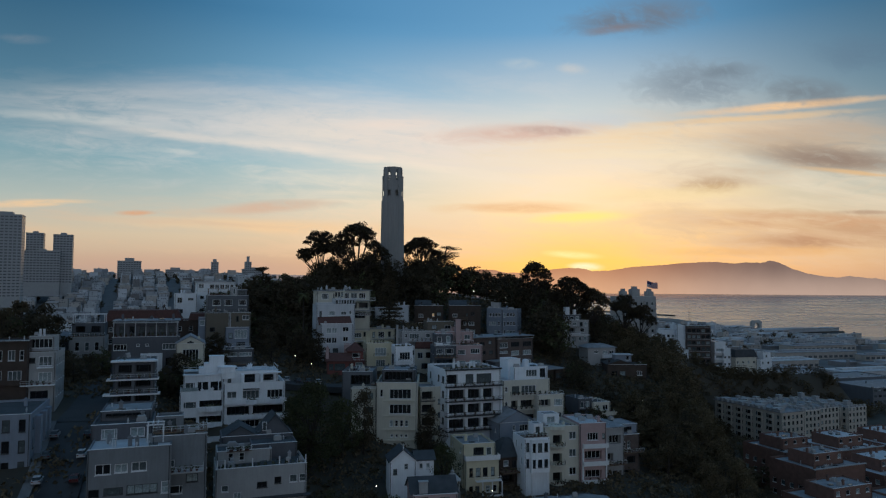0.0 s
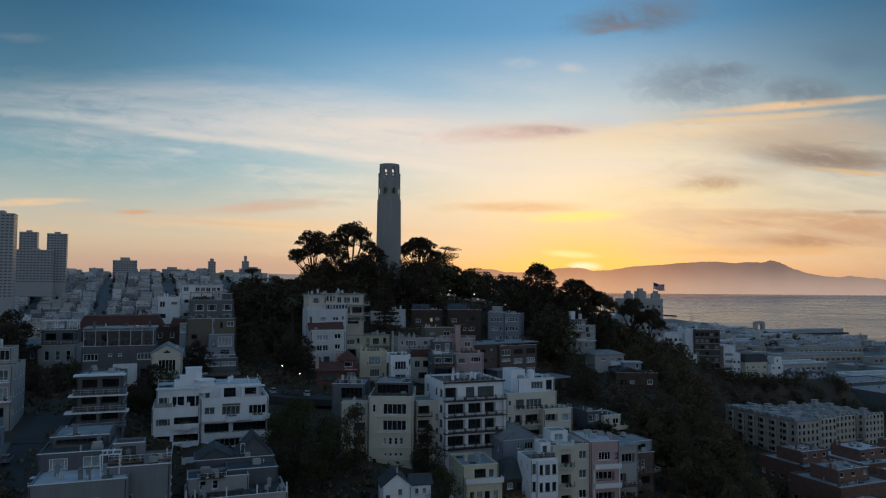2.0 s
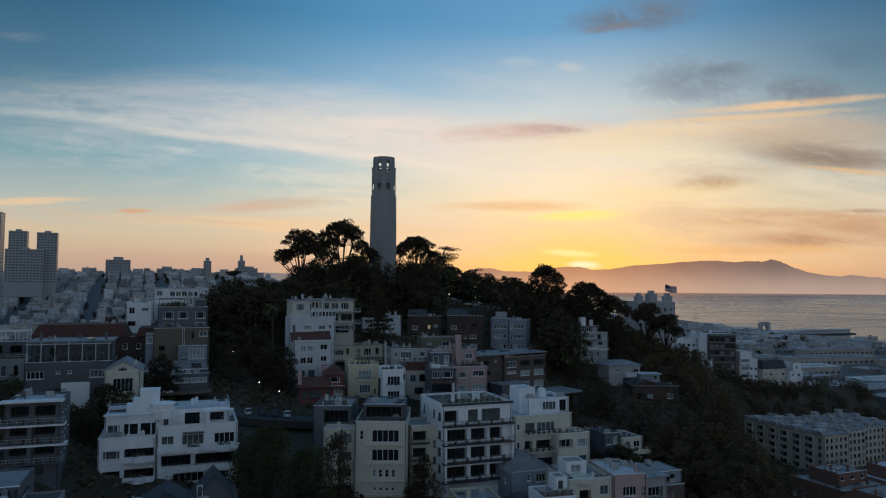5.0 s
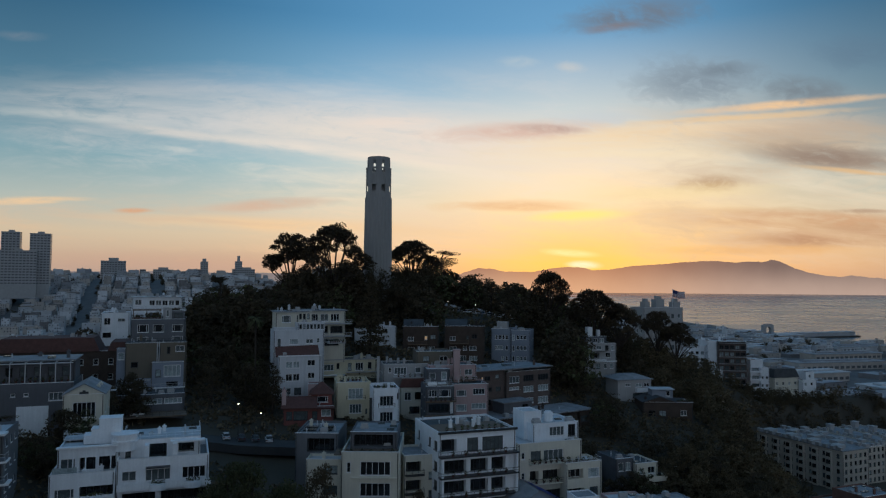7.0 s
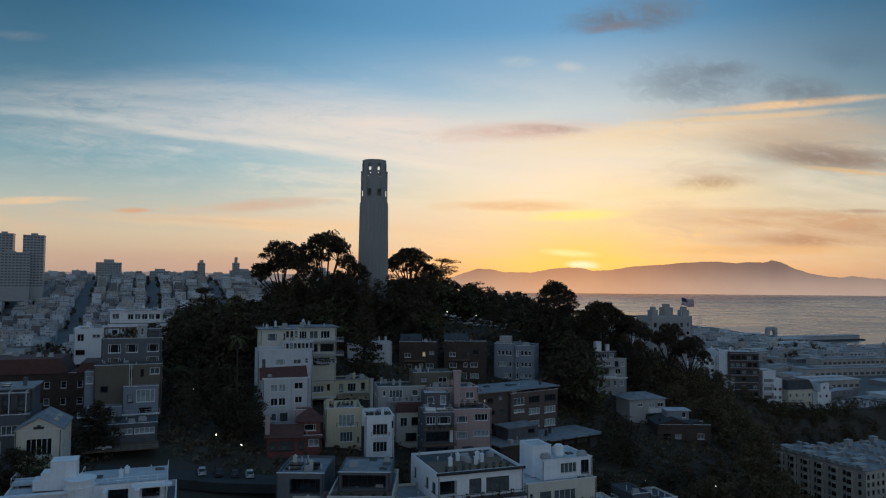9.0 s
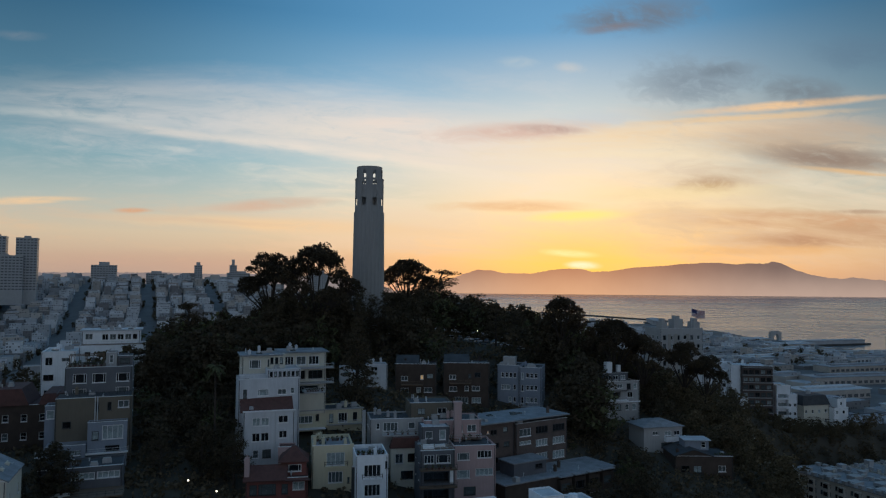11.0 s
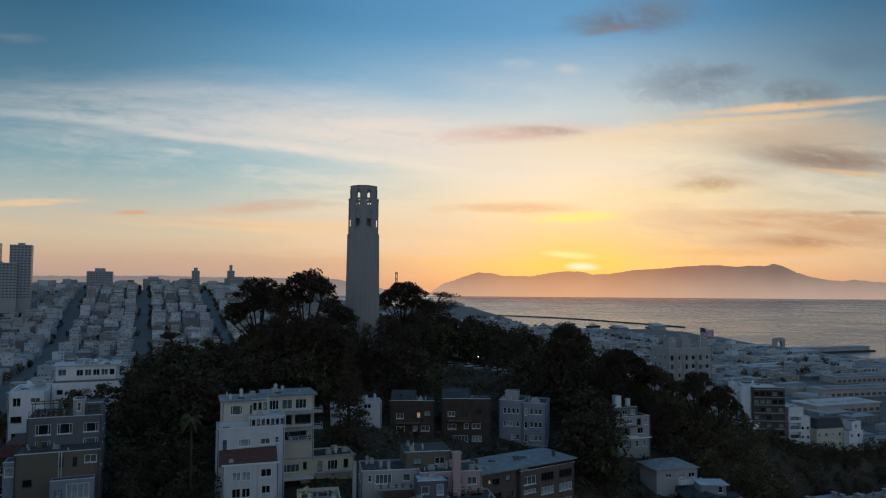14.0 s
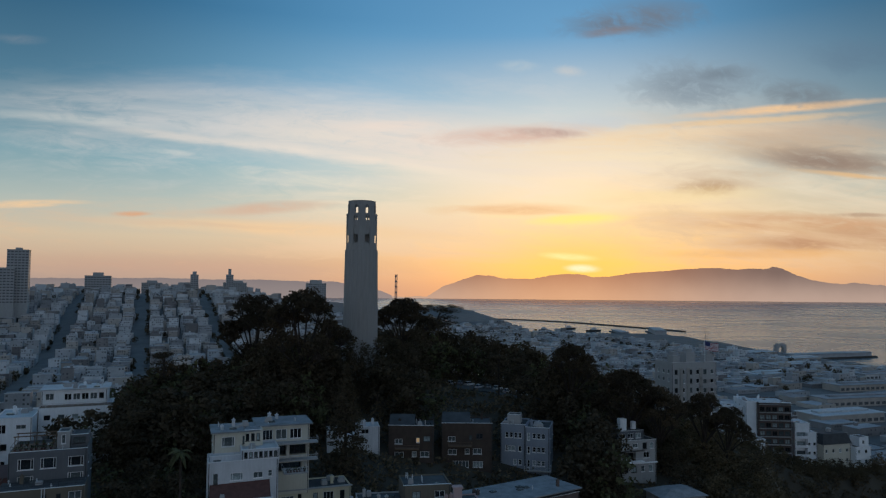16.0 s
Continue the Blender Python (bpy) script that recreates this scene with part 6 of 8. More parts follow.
    h.block(1.2, 11, 6, 15, 20, 26.2, [(3.2, 24.2, 2.8, 2.2, ""), (7.0, 24.4, 1.3, 1.8, "d"), (8.6, 24.4, 1.3, 1.8, "d")], left=row(2, 1.4, 1.8, 24.2, 9, 1.4), wall=CREAM, roof=ROOFGREY, edge=0.3)
    h.block(11, 23.5, 10, 20, 10, 26.4, [(2.6, 24.3, 2.4, 2.4, "n"), (5.8, 24.3, 2.6, 2.4, ""), (9.2, 24.3, 2.8, 2.4, "n"), (4, 20.4, 6, 2.4, "dr"), (9.8, 20.4, 4, 2.4, "dr"), (6.2, 16.4, 9, 2.2, "dr")], right=row(3, 1.4, 1.8, 24.3, 10, 1.4), wall=CREAM, roof=ROOFGREY, edge=0.3)
    h.block(8, 12, 5.6, 10, 22, 26.6, [(0.6, 25, 0.8, 1.7, "d"), (1.8, 25, 0.8, 1.7, "d"), (3.0, 25, 0.8, 1.7, "d")], wall=CREAM, edge=0.3)
    h.slab(10.5, 25.2, 7.4, 10, 22.6, PALEBLOCK, 0.3, "balcony", "wide").slab(10.5, 25.2, 7.4, 10, 18.6, PALEBLOCK, 0.3, "balcony", "wide").slab(0.6, 11.4, 5.2, 15.3, 26.6, ROOFGREY, 0.3, "roof_slab").slab(10.8, 24.2, 9.2, 20.3, 26.7, ROOFGREY, 0.3, "roof_slab")
    h.slab(16.6, 22, 2, 7, 17, PALEBLOCK, 0.3, "terrace", "wide").bits(5, 2, 10, 7, 13, 26.6, 12).bits(5, 12, 22, 12, 18, 26.7, 13).pots(6, 17, 21.6, 2.8, 17, 6)
    h = House("white_house", "white house with paired windows and a red tiled rear roof", "house", -19.1, -101, 56.6, 18, SHADEWHITE, ROOFPALE)
    h.block(0, 12.2, 0, 8, -FOOT, 15.4, [(3.0, 12.9, 1.9, 2.0, ""), (5.1, 12.9, 1.9, 2.0, ""), (9.4, 13.3, 2.4, 1.8, ""), (3.0, 9.2, 1.9, 2.1, ""), (5.1, 9.2, 1.9, 2.1, ""), (9.4, 9.6, 2.0, 1.8, ""), (3, 5.2, 1.4, 2, "c"), (5.6, 5.2, 2, 2, "d")], left=storeys(2, 1.1, 1.6, (9, 13), 8, 1.4), edge=0.2)
    h.gable(-0.4, 11.6, 0.9, 9.2, 15.3, 2.6, False, TILE)
    h.slab(-0.2, 12.4, -0.3, 0.2, 15.6, TRIM, 0.3, "roof_edge")
    part("downpipe", Solid().tube((7.6, -0.12, -4), (7.6, -0.12, 15.2), 0.09, 0.09, 6), RAIL, h.root)
    h = House("cream_row_house", "cream row house with French windows over a shaded terrace", "house", -10.6, -82, 54.4, 20, YELLOW, ROOFDARK)
    h.block(0, 18.6, 0, 9, -FOOT, 14.4, [(2.6, 12.0, 4.2, 2.0, "n"), (6.0, 12.4, 0.9, 1.8, "d"), (9.8, 12.0, 1.2, 2.4, "d"), (13, 12.0, 2.6, 2.6, "n"), (16.4, 12.2, 1.2, 2.2, "d"), (3, 7.6, 4, 2.4, "dr"), (10, 7.6, 5, 2.4, "dr")], edge=0.3)
    h.slab(-0.2, 18.8, -0.6, 0, 14.6, PALEBLOCK, 0.3, "eave").slab(8.6, 18.4, -1.2, 0, 10.4, PALEBLOCK, 0.2, "balcony", "wide").slab(0.6, 8, -2.4, 0, 9.8, TRIM, 0.15, "canopy")
    h.pots(8, 1, 18, -1.6, 6.4, 9).slab(0, 18.6, -4, 0, 6.4, PAVING, 0.8, "terrace")
    h = House("yellow_house", "yellow stucco house with a tall divided bay window", "house", -1.4, -106.5, 51.2, 12, YELLOW, ROOFGREY)
    h.block(0, 9.4, 0, 12, -FOOT, 14.2, [(5.4, 11.0, 4.2, 3.0, "n"), (5.4, 6.8, 3.4, 2.6, "n"), (8.6, 6, 0.8, 1.4, "d")], left=storeys(2, 1, 1.6, (7, 11), 12, 2), edge=0.8)
    h.slab(2.8, 8.2, -0.6, 0, 9.4, YELLOW, 0.3, "window_ledge", "wide", DARKTRIM)
    part("wall_post", Solid().box(8.7, 9.6, -0.35, 0, -6, 14.5), YELLOW, h.root)
    part("chimney", Solid().box(0.2, 0.9, 0.4, 1.2, 14.2, 16.4), YELLOW, h.root)
    h.pots(6, 1, 8, 8, 13.5, 3).bits(4, 1, 8, 2, 10, 13.4, 15)
    h = House("white_stucco_house", "white stucco house with tall dark windows and a planted roof", "house", 9.6, -113.5, 50.3, 12, WHITE, ROOFGREY)
    h.block(0, 7.2, 0, 11, -FOOT, 14.6, [(3.7, 11.2, 3.8, 2.7, "n"), (3.7, 6.9, 3.6, 2.6, "n"), (6.8, 12.4, 0.5, 1.6, "d")], left=storeys(2, 0.9, 1.4, (7, 11), 11, 2), edge=0.9)
    h.slab(1.4, 6, -0.6, 0, 9.5, WHITE, 0.25, "window_ledge", "wide", DARKTRIM).pots(9, 0.6, 6.8, 4, 13.7, 8).bits(3, 1, 6, 2, 9, 13.7, 19)
    part("window_strip", Solid().box(-0.9, -0.2, 0.6, 0.8, 2, 12), DARKTRIM, h.root)
    h = House("red_cottage", "faded red cottage with clay tiled roofs and a stub chimney", "house", -14.4, -115, 50.4, 10, REDWALL, TILE)
    h.block(0, 13.4, 0, 8, -FOOT, 9.6, [(4.6, 7.2, 3.8, 2.4, "d"), (1.6, 7.2, 1.6, 2.2, "d"), (8.4, 7.2, 1.4, 2.2, "d"), (11.4, 7.8, 2.6, 1.8, "")], edge=0.2)
    h.gable(-0.2, 8.6, -0.4, 6, 9.4, 2.4, False, TILE).hip(7.2, 13.2, 2.5, 8.5, 12.4, 3.0, 0.1, TILE)
    h.block(7.4, 13, 2.8, 8.2, 9.3, 12.4, [(2.8, 11, 3.4, 1.6, "")], edge=0)
    part("chimney", Solid().box(-0.4, 0.7, 0.2, 1.2, 9, 14.2).box(0.0, 0.3, 0.5, 0.9, 14.2, 14.8), PINK, h.root)
    h.slab(8.6, 13.8, -1.4, 0, 9.4, TILE, 0.25, "porch_roof").block(6.4, 10.4, 8.6, 13, 6, 14.4, [(2, 12.6, 2, 1.4, "d")], edge=0.2, wall=PINK)
    h = House("glazed_roof_house", "grey house with a glazed top room above a red tiled skirt", "house", 10.6, -93, 56, 10, PALEBLOCK, ROOFDARK)
    h.block(0, 13.6, 0, 10, -FOOT, 13.0, [(2, 11.2, 0.9, 1.6, ""), (5.2, 11.0, 3.8, 2.2, "n"), (10.6, 11.2, 1.8, 1.7, ""), (8, 6.8, 5, 2, "d")], left=row(3, 1.4, 1.6, 11, 10, 1.5), edge=0.3)
    h.slab(3, 12.6, -2.6, 0, 9.4, PALEBLOCK, 0.3, "terrace", "wide")
    part("tiled_skirt", Solid().prism([(4.6, -4.6), (13.2, -4.6), (13.2, -2.4), (4.6, -2.4)], 6.6, 9.1, 0.8), TILE, h.root, "red clay tiled skirt roof")
    h.block(5, 13, -4.2, 0, -FOOT, 6.6, [(2, 4, 2, 2.4, ""), (5.6, 4, 3, 2.4, "dr"), (4, 0, 3, 2, "d")], wall=CREAM, edge=0)
    part("flue", Solid().round(-1.6, -1.0, 0.45, -8, 15.5, 10), PALEBLOCK, h.root)
    h.bits(5, 1, 12, 2, 9, 12.7, 27).pots(5, 3.4, 12.2, -2, 9.4, 23)
    h = House("deck_stack_house", "dark house with stacked decks and a white roof lounge", "house", 23.8, -107, 50, 10, DARKGREY, ROOFPALE)
    h.block(0, 8.0, 0, 10, -FOOT, 14.6, [(2.0, 12.6, 2.4, 2.0, "n"), (5.4, 12.6, 3.4, 2.0, ""), (3.8, 8.4, 6, 2.4, "dr"), (3.8, 4.4, 6, 2.4, "dr")], left=storeys(2, 1, 1.4, (8, 12), 10, 2), edge=0.3)
    for z in (10.6, 6.6, 2.6):
        h.slab(-0.3, 8.4, -1.8, 0, z, WOOD, 0.25, "deck", "wide", DARKTRIM)
    part("side_panel", Solid().box(6.9, 7.7, -0.4, 0, 7, 10.2), WHITE, h.root)
    h.slab(0.2, 7.8, 0.3, 6, 14.7, WOOD, 0.12, "roof_deck", "wide")
    part("outdoor_sofa", Solid().box(0.8, 3.4, 1, 1.9, 14.7, 15.1).box(0.8, 3.4, 1.9, 2.2, 14.7, 15.6).box(4, 6.4, 3, 3.9, 14.7, 15.1), TRIM, h.root)
    h.block(1.4, 8.2, 8, 14, 8, 18.4, [(1.8, 16.4, 1.8, 1.8, "c"), (5.2, 16.4, 1.6, 2.4, "b")], edge=0.2)
    h.pots(5, 0.6, 7.6, -1.3, 10.6, 7)
    h = House("pink_house", "dusty pink house with a tall square chimney and roof terraces", "house", 31.6, -101, 50, 10, PINK, ROOFDARK)
    h.block(0, 10.4, 0, 10, -FOOT, 14.4, [(2.4, 11.8, 3.0, 1.8, "c"), (7.6, 12.2, 3.6, 1.8, "n"), (2.4, 7.6, 3.2, 2.0, "b"), (7.6, 8, 4.4, 1.7, "b"), (4, 3.6, 3, 2, "d")], right=storeys(2, 1.2, 1.6, (8, 12), 10, 2), edge=0.4)
    h.block(-6, 8.6, 8, 17, -FOOT, 19.0, [(5.4, 16.6, 2.2, 2.4, "d"), (8.6, 16.8, 2.6, 1.8, ""), (12.2, 16.8, 2.4, 1.8, ""), (1.6, 16.8, 1.4, 2, "")], edge=0.3, roof=ROOFDARK)
    h.block(-9, 2, 13, 22, 6, 22.6, [(3, 20.4, 2, 1.6, "d"), (8.4, 20.4, 2.4, 1.6, "")], right=row(2, 1.4, 1.6, 20, 9, 2), roof=ROOFDARK, edge=0.3, wall=TAN)
    part("chimney", Solid().box(1.4, 3.2, 6.2, 7.8, 14, 23.4).box(1.2, 3.4, 6.0, 8.0, 23.4, 23.8), PINK, h.root, "tall square pink chimney")
    h.slab(-5.6, 8.4, 6, 8, 14.6, WOOD, 0.15, "roof_deck", "wide").pots(8, -5, 8, 6.6, 14.6, 3).bits(5, -4, 7, 10, 15, 18.7, 29).bits(4, -8, 1, 15, 20, 22.3, 28)
    h = House("long_brick_block", "long dark brick building with pale blinds and a grey roof", "building", 38.2, -83, 46, 33, BRICK, ROOFGREY)
    h.block(0, 12.6, 0, 12, -FOOT, 19.6, [(3.6, 17.4, 0.7, 0.7, "l"), (5.6, 17.2, 2.2, 1.4, "d"), (9.6, 17.6, 1.6, 1.4, "d"), (6.2, 13.6, 2.4, 1.4, "d"), (10, 13.6, 2.0, 1.4, "d"), (6, 9.6, 2.2, 1.6, "d")], left=row(3, 1.4, 1.4, 16, 12, 2), edge=0.15)
    h.block(12.6, 31.6, -0.8, 12, -FOOT, 18.8, [(3.4, 16.2, 4.2, 2.2, "c"), (9.4, 16.4, 4.4, 2.0, "d"), (15.8, 16.4, 4.6, 2.0, "d"), (3.4, 13.4, 4.2, 1.0, "b"), (9.4, 12.8, 4.4, 1.9, "b"), (15.8, 12.8, 4.6, 2.0, "b"), (3.4, 9.4, 4.2, 1.9, "c"), (9.4, 9.0, 4.4, 1.9, "b"), (15.8, 8.8, 4.6, 2.2, "b")], right=storeys(3, 1.8, 1.6, (9, 13, 16.4), 12.8, 1.5), edge=0.15)
    h.slab(-0.5, 32.1, -1.4, 12.5, 20.0, ROOFGREY, 0.3, "roof_slab").bits(7, 2, 30, 1, 11, 20, 33)
    h = House("bay_window_block", "brown building with square bays under a grey roof", "building", 44.6, -94, 37.4, 32, BROWN, ROOFGREY)
    h.block(0, 38, 0, 11, -FOOT, 15.4, edge=0.15)
    for i in range(4):
        u = 17.4 + 5.1 * i
        h.block(u, u + 3.8, -1.2, 0, -FOOT, 14.8, [(1.9, 12.8, 3.0, 2.0, "d"), (1.9, 9.0, 3.0, 2.2, "c"), (1.9, 5, 3, 2, "d")], edge=0)
        h.slab(u - 0.3, u + 4.1, -1.7, 0, 15.7, ROOFGREY, 0.25, "bay_roof")
    h.slab(-0.4, 38.4, -0.4, 11.4, 15.8, ROOFGREY, 0.3, "roof_slab")
    h.block(6, 17, 4, 10, 15.8, 19.2, [(8.4, 17.8, 2.4, 1.2, "d")], wall=DARKGREY, edge=0).slab(5.6, 17.4, 3.6, 10.4, 19.5, ROOFGREY, 0.3, "roof_slab").bits(8, 2, 36, 1, 9, 15.8, 39)
    h = House("grey_house", "blue-grey house with rows of white-framed windows", "house", 47.3, -36, 58, -14, BLUEGREY, ROOFDARK)
    wr = [(1.9 + 1.35 * i, z, 1.0, 1.7, "") for z in (15.0, 11.0, 7.0) for i in range(4)]
    h.block(0, 7.6, 0, 11, -FOOT, 18.2, wr[:5] + [(3.2, 11, 2.6, 1.6, "b"), (5.9, 11, 1.0, 1.7, ""), (5.9, 7, 1.0, 1.7, ""), (4.4, 7, 1, 1.7, "")], left=storeys(2, 1.1, 1.6, (7, 11, 15), 11, 2), edge=0.4)
    h.block(7.6, 14.9, -0.9, 11, -FOOT, 17.8, [(1.0, z - 0.2, 0.9, 2.2, "n") for z in (15.2, 11.2, 7.2)] + [(2.7 + 1.35 * i, z, 1.05, 1.6, "") for z in (15.2, 11.2, 7.2) for i in range(3)] + [(4, 3, 4, 2, "d")], right=storeys(2, 1.1, 1.6, (7, 11, 15), 11.9, 2), edge=0.4)
    h.slab(7.4, 15.4, -1.8, -0.9, 5.2, PALEBLOCK, 0.3, "balcony", "wide")
    h.block(1.6, 5.6, 3, 7, 17.8, 20.6, edge=0.2, wall=PALEBLOCK).bits(4, 7, 14, 1, 9, 17.4, 37)
    part("roof_dome", Solid().round(10.6, 4, 1.3, 17.4, 18.6, 12, 0.6), PALEBLOCK, h.root)
    for x, y, w, seed in ((13.8, -46, 13.2, 3), (29.3, -42, 15.0, 4)):
        h = House("shingled_house", "brown shingled house with lamplit windows among the trees", "house", x, y, 60, 0, BROWN, ROOFDARK)
        h.block(0, w, 0, 10, -FOOT, 17.4, [(3.2, 9.0, 2.6, 1.6, "c"), (7.6, 9.2, 1.4, 1.6, ""), (10.6, 9.2, 2.6, 1.6, ""), (3.0, 12.8, 2.2, 1.5, "c"), (8.6, 13.2, 1.0, 1.4, "l" if seed == 3 else "d"), (11.2, 13.6, 2, 1.6, "d"), (5.6, 5.4, 5, 2.0, "cn"), (10.8, 5.4, 3, 1.8, "n")], edge=0.3)
        h.gable(0.5, w * 0.55, 0.4, 10, 17.2, 2.4, False, ROOFDARK).slab(2, 9, -1.6, 0, 11, WOOD, 0.25, "deck", "wide", WOOD).bits(2, 8, w - 1, 3, 8, 17.1, seed)
    h = House("pale_cottage", "pale cottage half hidden among trees", "house", -3.0, -52, 68, 10, SHADEWHITE, ROOFPALE)
    h.block(0, 4.2, 0, 8, -FOOT, 8.6, [(2, 7, 1.8, 1.4, "b")], edge=0.2)
    h.block(8.4, 15, 2, 9, -FOOT, 9.4, [(2.4, 8, 2.2, 1.4, "")], edge=0.2)
    part("wall_link", Solid().box(4.2, 8.4, 3, 8, -FOOT, 7), WHITE, h.root)
    h.bits(2, 9, 14, 3, 8, 9.2, 7)


def right_side_houses():
    h = House("green_villa", "pale green house with balcony, white storeys and roof tank", "house", 84.4, -33, 56, 18, PALEBLOCK, ROOFDARK)
    h.block(0, 13.2, 0, 10, -FOOT, 14.4, [(2, 12.8, 1.6, 1.6, "b"), (5.6, 12.8, 2, 1.4, "c"), (9, 12.6, 1.6, 2, "d"), (11.6, 12.6, 1.4, 2.0, "b"), (3.6, 9.6, 4.2, 2.2, "dr"), (9.6, 9.8, 2.2, 2, ""), (2.4, 5.6, 1.4, 1.8, "d"), (5, 5.6, 2, 2, "d"), (8.4, 5.6, 1.4, 2, "c"), (11.2, 5.6, 1.6, 2.2, "")], right=storeys(2, 1.4, 1.8, (5.6, 9.6, 12.6), 10, 2), edge=0.3)
    h.block(0.4, 10, 2, 10, 14, 17.0, row(3, 2, 1.6, 15.4, 9.6, 1), wall=GREY, edge=0.3)
    h.slab(0, 8, -1.5, 0, 8.2, WHITE, 0.35, "balcony", "wide").slab(-0.3, 8.2, -1.2, 0, 11.4, DARKTRIM, 0.15, "awning").slab(-0.3, 13.5, -0.3, 0, 7.6, WHITE, 0.4, "string_course")
    part("roof_tank", Solid().box(2.2, 4.4, 3, 5, 17, 20.6), WHITE, h.root, "white box on the roof")
    part("chimney", Solid().box(7.2, 8.4, 4, 5.2, 17, 19.4), WHITE, h.root)
    h.bits(4, 5, 12, 2, 9, 14.1, 43)
    h = House("white_bungalow", "small pale grey house with a shallow roof on the slope", "house", 91.2, -54, 50, 15, PALEBLOCK, ROOFGREY)
    h.block(0, 13.4, 0, 9, -FOOT, 9.4, [(8.4, 7.4, 2.4, 1.4, ""), (11.6, 7.4, 2.2, 1.4, ""), (4, 7.6, 2, 1.2, "c"), (8, 3.8, 4, 1.6, "d")], right=row(2, 1.2, 1.4, 7.4, 9, 2), edge=0)
    h.hip(0, 13.4, 0, 9, 9.4, 1.6, 0.4, ROOFGREY, 0.7)
    h.slab(7, 14.2, -1.3, 0, 5.6, WHITE, 0.6, "balcony", "solid", WHITE)
    h = House("hillside_house", "dark timber house on stilts with planted balconies", "house", 97.4, -64, 34, 0, BROWN, ROOFDARK)
    h.block(0, 17, 0, 11, -FOOT, 19.4, [(3, 15.6, 2.4, 2, "d"), (6.6, 15.6, 2.4, 2, "d"), (13.8, 15.8, 2.2, 1.8, ""), (4, 10.6, 4, 2.2, "dr"), (10, 10.6, 3, 2, "d"), (14.4, 10.4, 2.4, 2, "dc"), (5, 5.6, 4, 2, "d")], right=storeys(2, 1.4, 1.8, (10, 15), 11, 2), edge=0.2)
    h.gable(0, 11, 0, 11, 19.4, 1.8, True, ROOFDARK)
    h.block(4.2, 11.4, 4, 9, 20.2, 23.0, [(5.6, 21.8, 1.4, 1.8, "")], wall=BLUEGREY, edge=0).slab(3.8, 12, 3.4, 9.6, 23.3, ROOFPALE, 0.2, "roof_slab")
    for z in (13, 8, 3.4):
        h.slab(0.5, 12, -2, 0, z, WOOD, 0.3, "balcony", "wide", WOOD)
    h.pots(8, 11.6, 17, 0.6, 19.2, 6).pots(6, 1, 11.4, -1.5, 13, 9)
    h = House("deco_apartments", "pale art deco apartment block with stepped parapet towers", "building", 140, 106, 43.5, 14, PALEBLOCK, ROOFGREY)
    cols = [(2.4 + 4.2 * i, z, 1.8, 2.4, "" if i % 2 else "d") for z in (8, 12.6, 17.2, 21.8, 26.4, 31) for i in range(6)]
    h.block(8, 34, 0, 16, -FOOT, 36, cols, left=storeys(3, 1.6, 2, (12, 17, 22, 27, 31), 16, 2.5), edge=0.8)
    for u, w, z in ((9, 3.4, 39.5), (16.5, 5.5, 41.0), (28.5, 4, 39.5)):
        part("parapet_tower", Solid().box(u, u + w, 0.5, 6, 35.5, z).box(u + w * 0.25, u + w * 0.75, 1.5, 5, z, z + 1.8), PALEBLOCK, h.root)
    for u in (12.4, 16.4, 23.8):
        part("relief_panel", Solid().box(u, u + 1.8, -0.3, 0, 6, 33).box(u + 0.4, u + 1.4, -0.45, -0.3, 6, 31), CONCRETE, h.root)
    h.slab(24.6, 33.4, -1.6, 0, 27.6, PALEBLOCK, 0.3, "balcony", "solid", PALEBLOCK).slab(24.6, 33.4, -1.6, 0, 23, PALEBLOCK, 0.3, "balcony", "solid", PALEBLOCK).slab(24.6, 33.4, -1.6, 0, 18.4, PALEBLOCK, 0.3, "balcony", "solid", PALEBLOCK)
    f = root("flagpole", pose(166.6, 113, 79), "tall white flagpole with a striped flag blowing out", "flag")
    part("pole", Solid().tube((0, 0, 0), (0, 0, 11.2), 0.16, 0.09, 8).round(0, 0, 0.2, 11.2, 11.5, 8), TRIM, f)
    red, blue = surface("flag_red", (0.3, 0.03, 0.04), 0.8, 2, 0.1, 0), surface("flag_blue", (0.03, 0.04, 0.14), 0.8, 2, 0.1, 0)
    v, fc, mi = [], [], []
    nx, nz, w, hh = 26, 13, 7.6, 4.2
    for side in (0.0, 0.03):
        for i in range(nx + 1):
            for j in range(nz + 1):
                x = w * i / nx
                v.append((x * 0.97, 0.55 * math.sin(x * 1.1) * (x / w) + side, 11.0 - hh * j / nz - 0.16 * x + 0.25 * math.sin(x * 0.9 + 1)))
        k = 0 if side == 0 else (nx + 1) * (nz + 1)
        for i in range(nx):
            for j in range(nz):
                fc.append((k + i * (nz + 1) + j, k + (i + 1) * (nz + 1) + j, k + (i + 1) * (nz + 1) + j + 1, k + i * (nz + 1) + j + 1))
                mi.append(2 if i < 10 and j < 7 else (0 if j % 2 == 0 else 1))
    child("cloth", mesh("cloth", v, fc, [red, TRIM, blue], mi), f, None, "red and white striped cloth with a blue corner")
    h = House("balcony_tower", "white and brown apartment block with stacked dark balconies", "building", 189, 104, 28, -4, WHITE, ROOFPALE)
    h.block(1, 17, 0, 18, -FOOT, 32.4, storeys(5, 2.4, 2.2, (5, 9, 13, 17, 21, 25, 29), 16, 0.7, "d"), wall=BRICK, edge=0.5)
    h.block(-4.5, 1, 2, 20, -FOOT, 32.4, left=storeys(3, 1.4, 1.6, (17, 21, 25, 29), 18, 2), edge=0.5)
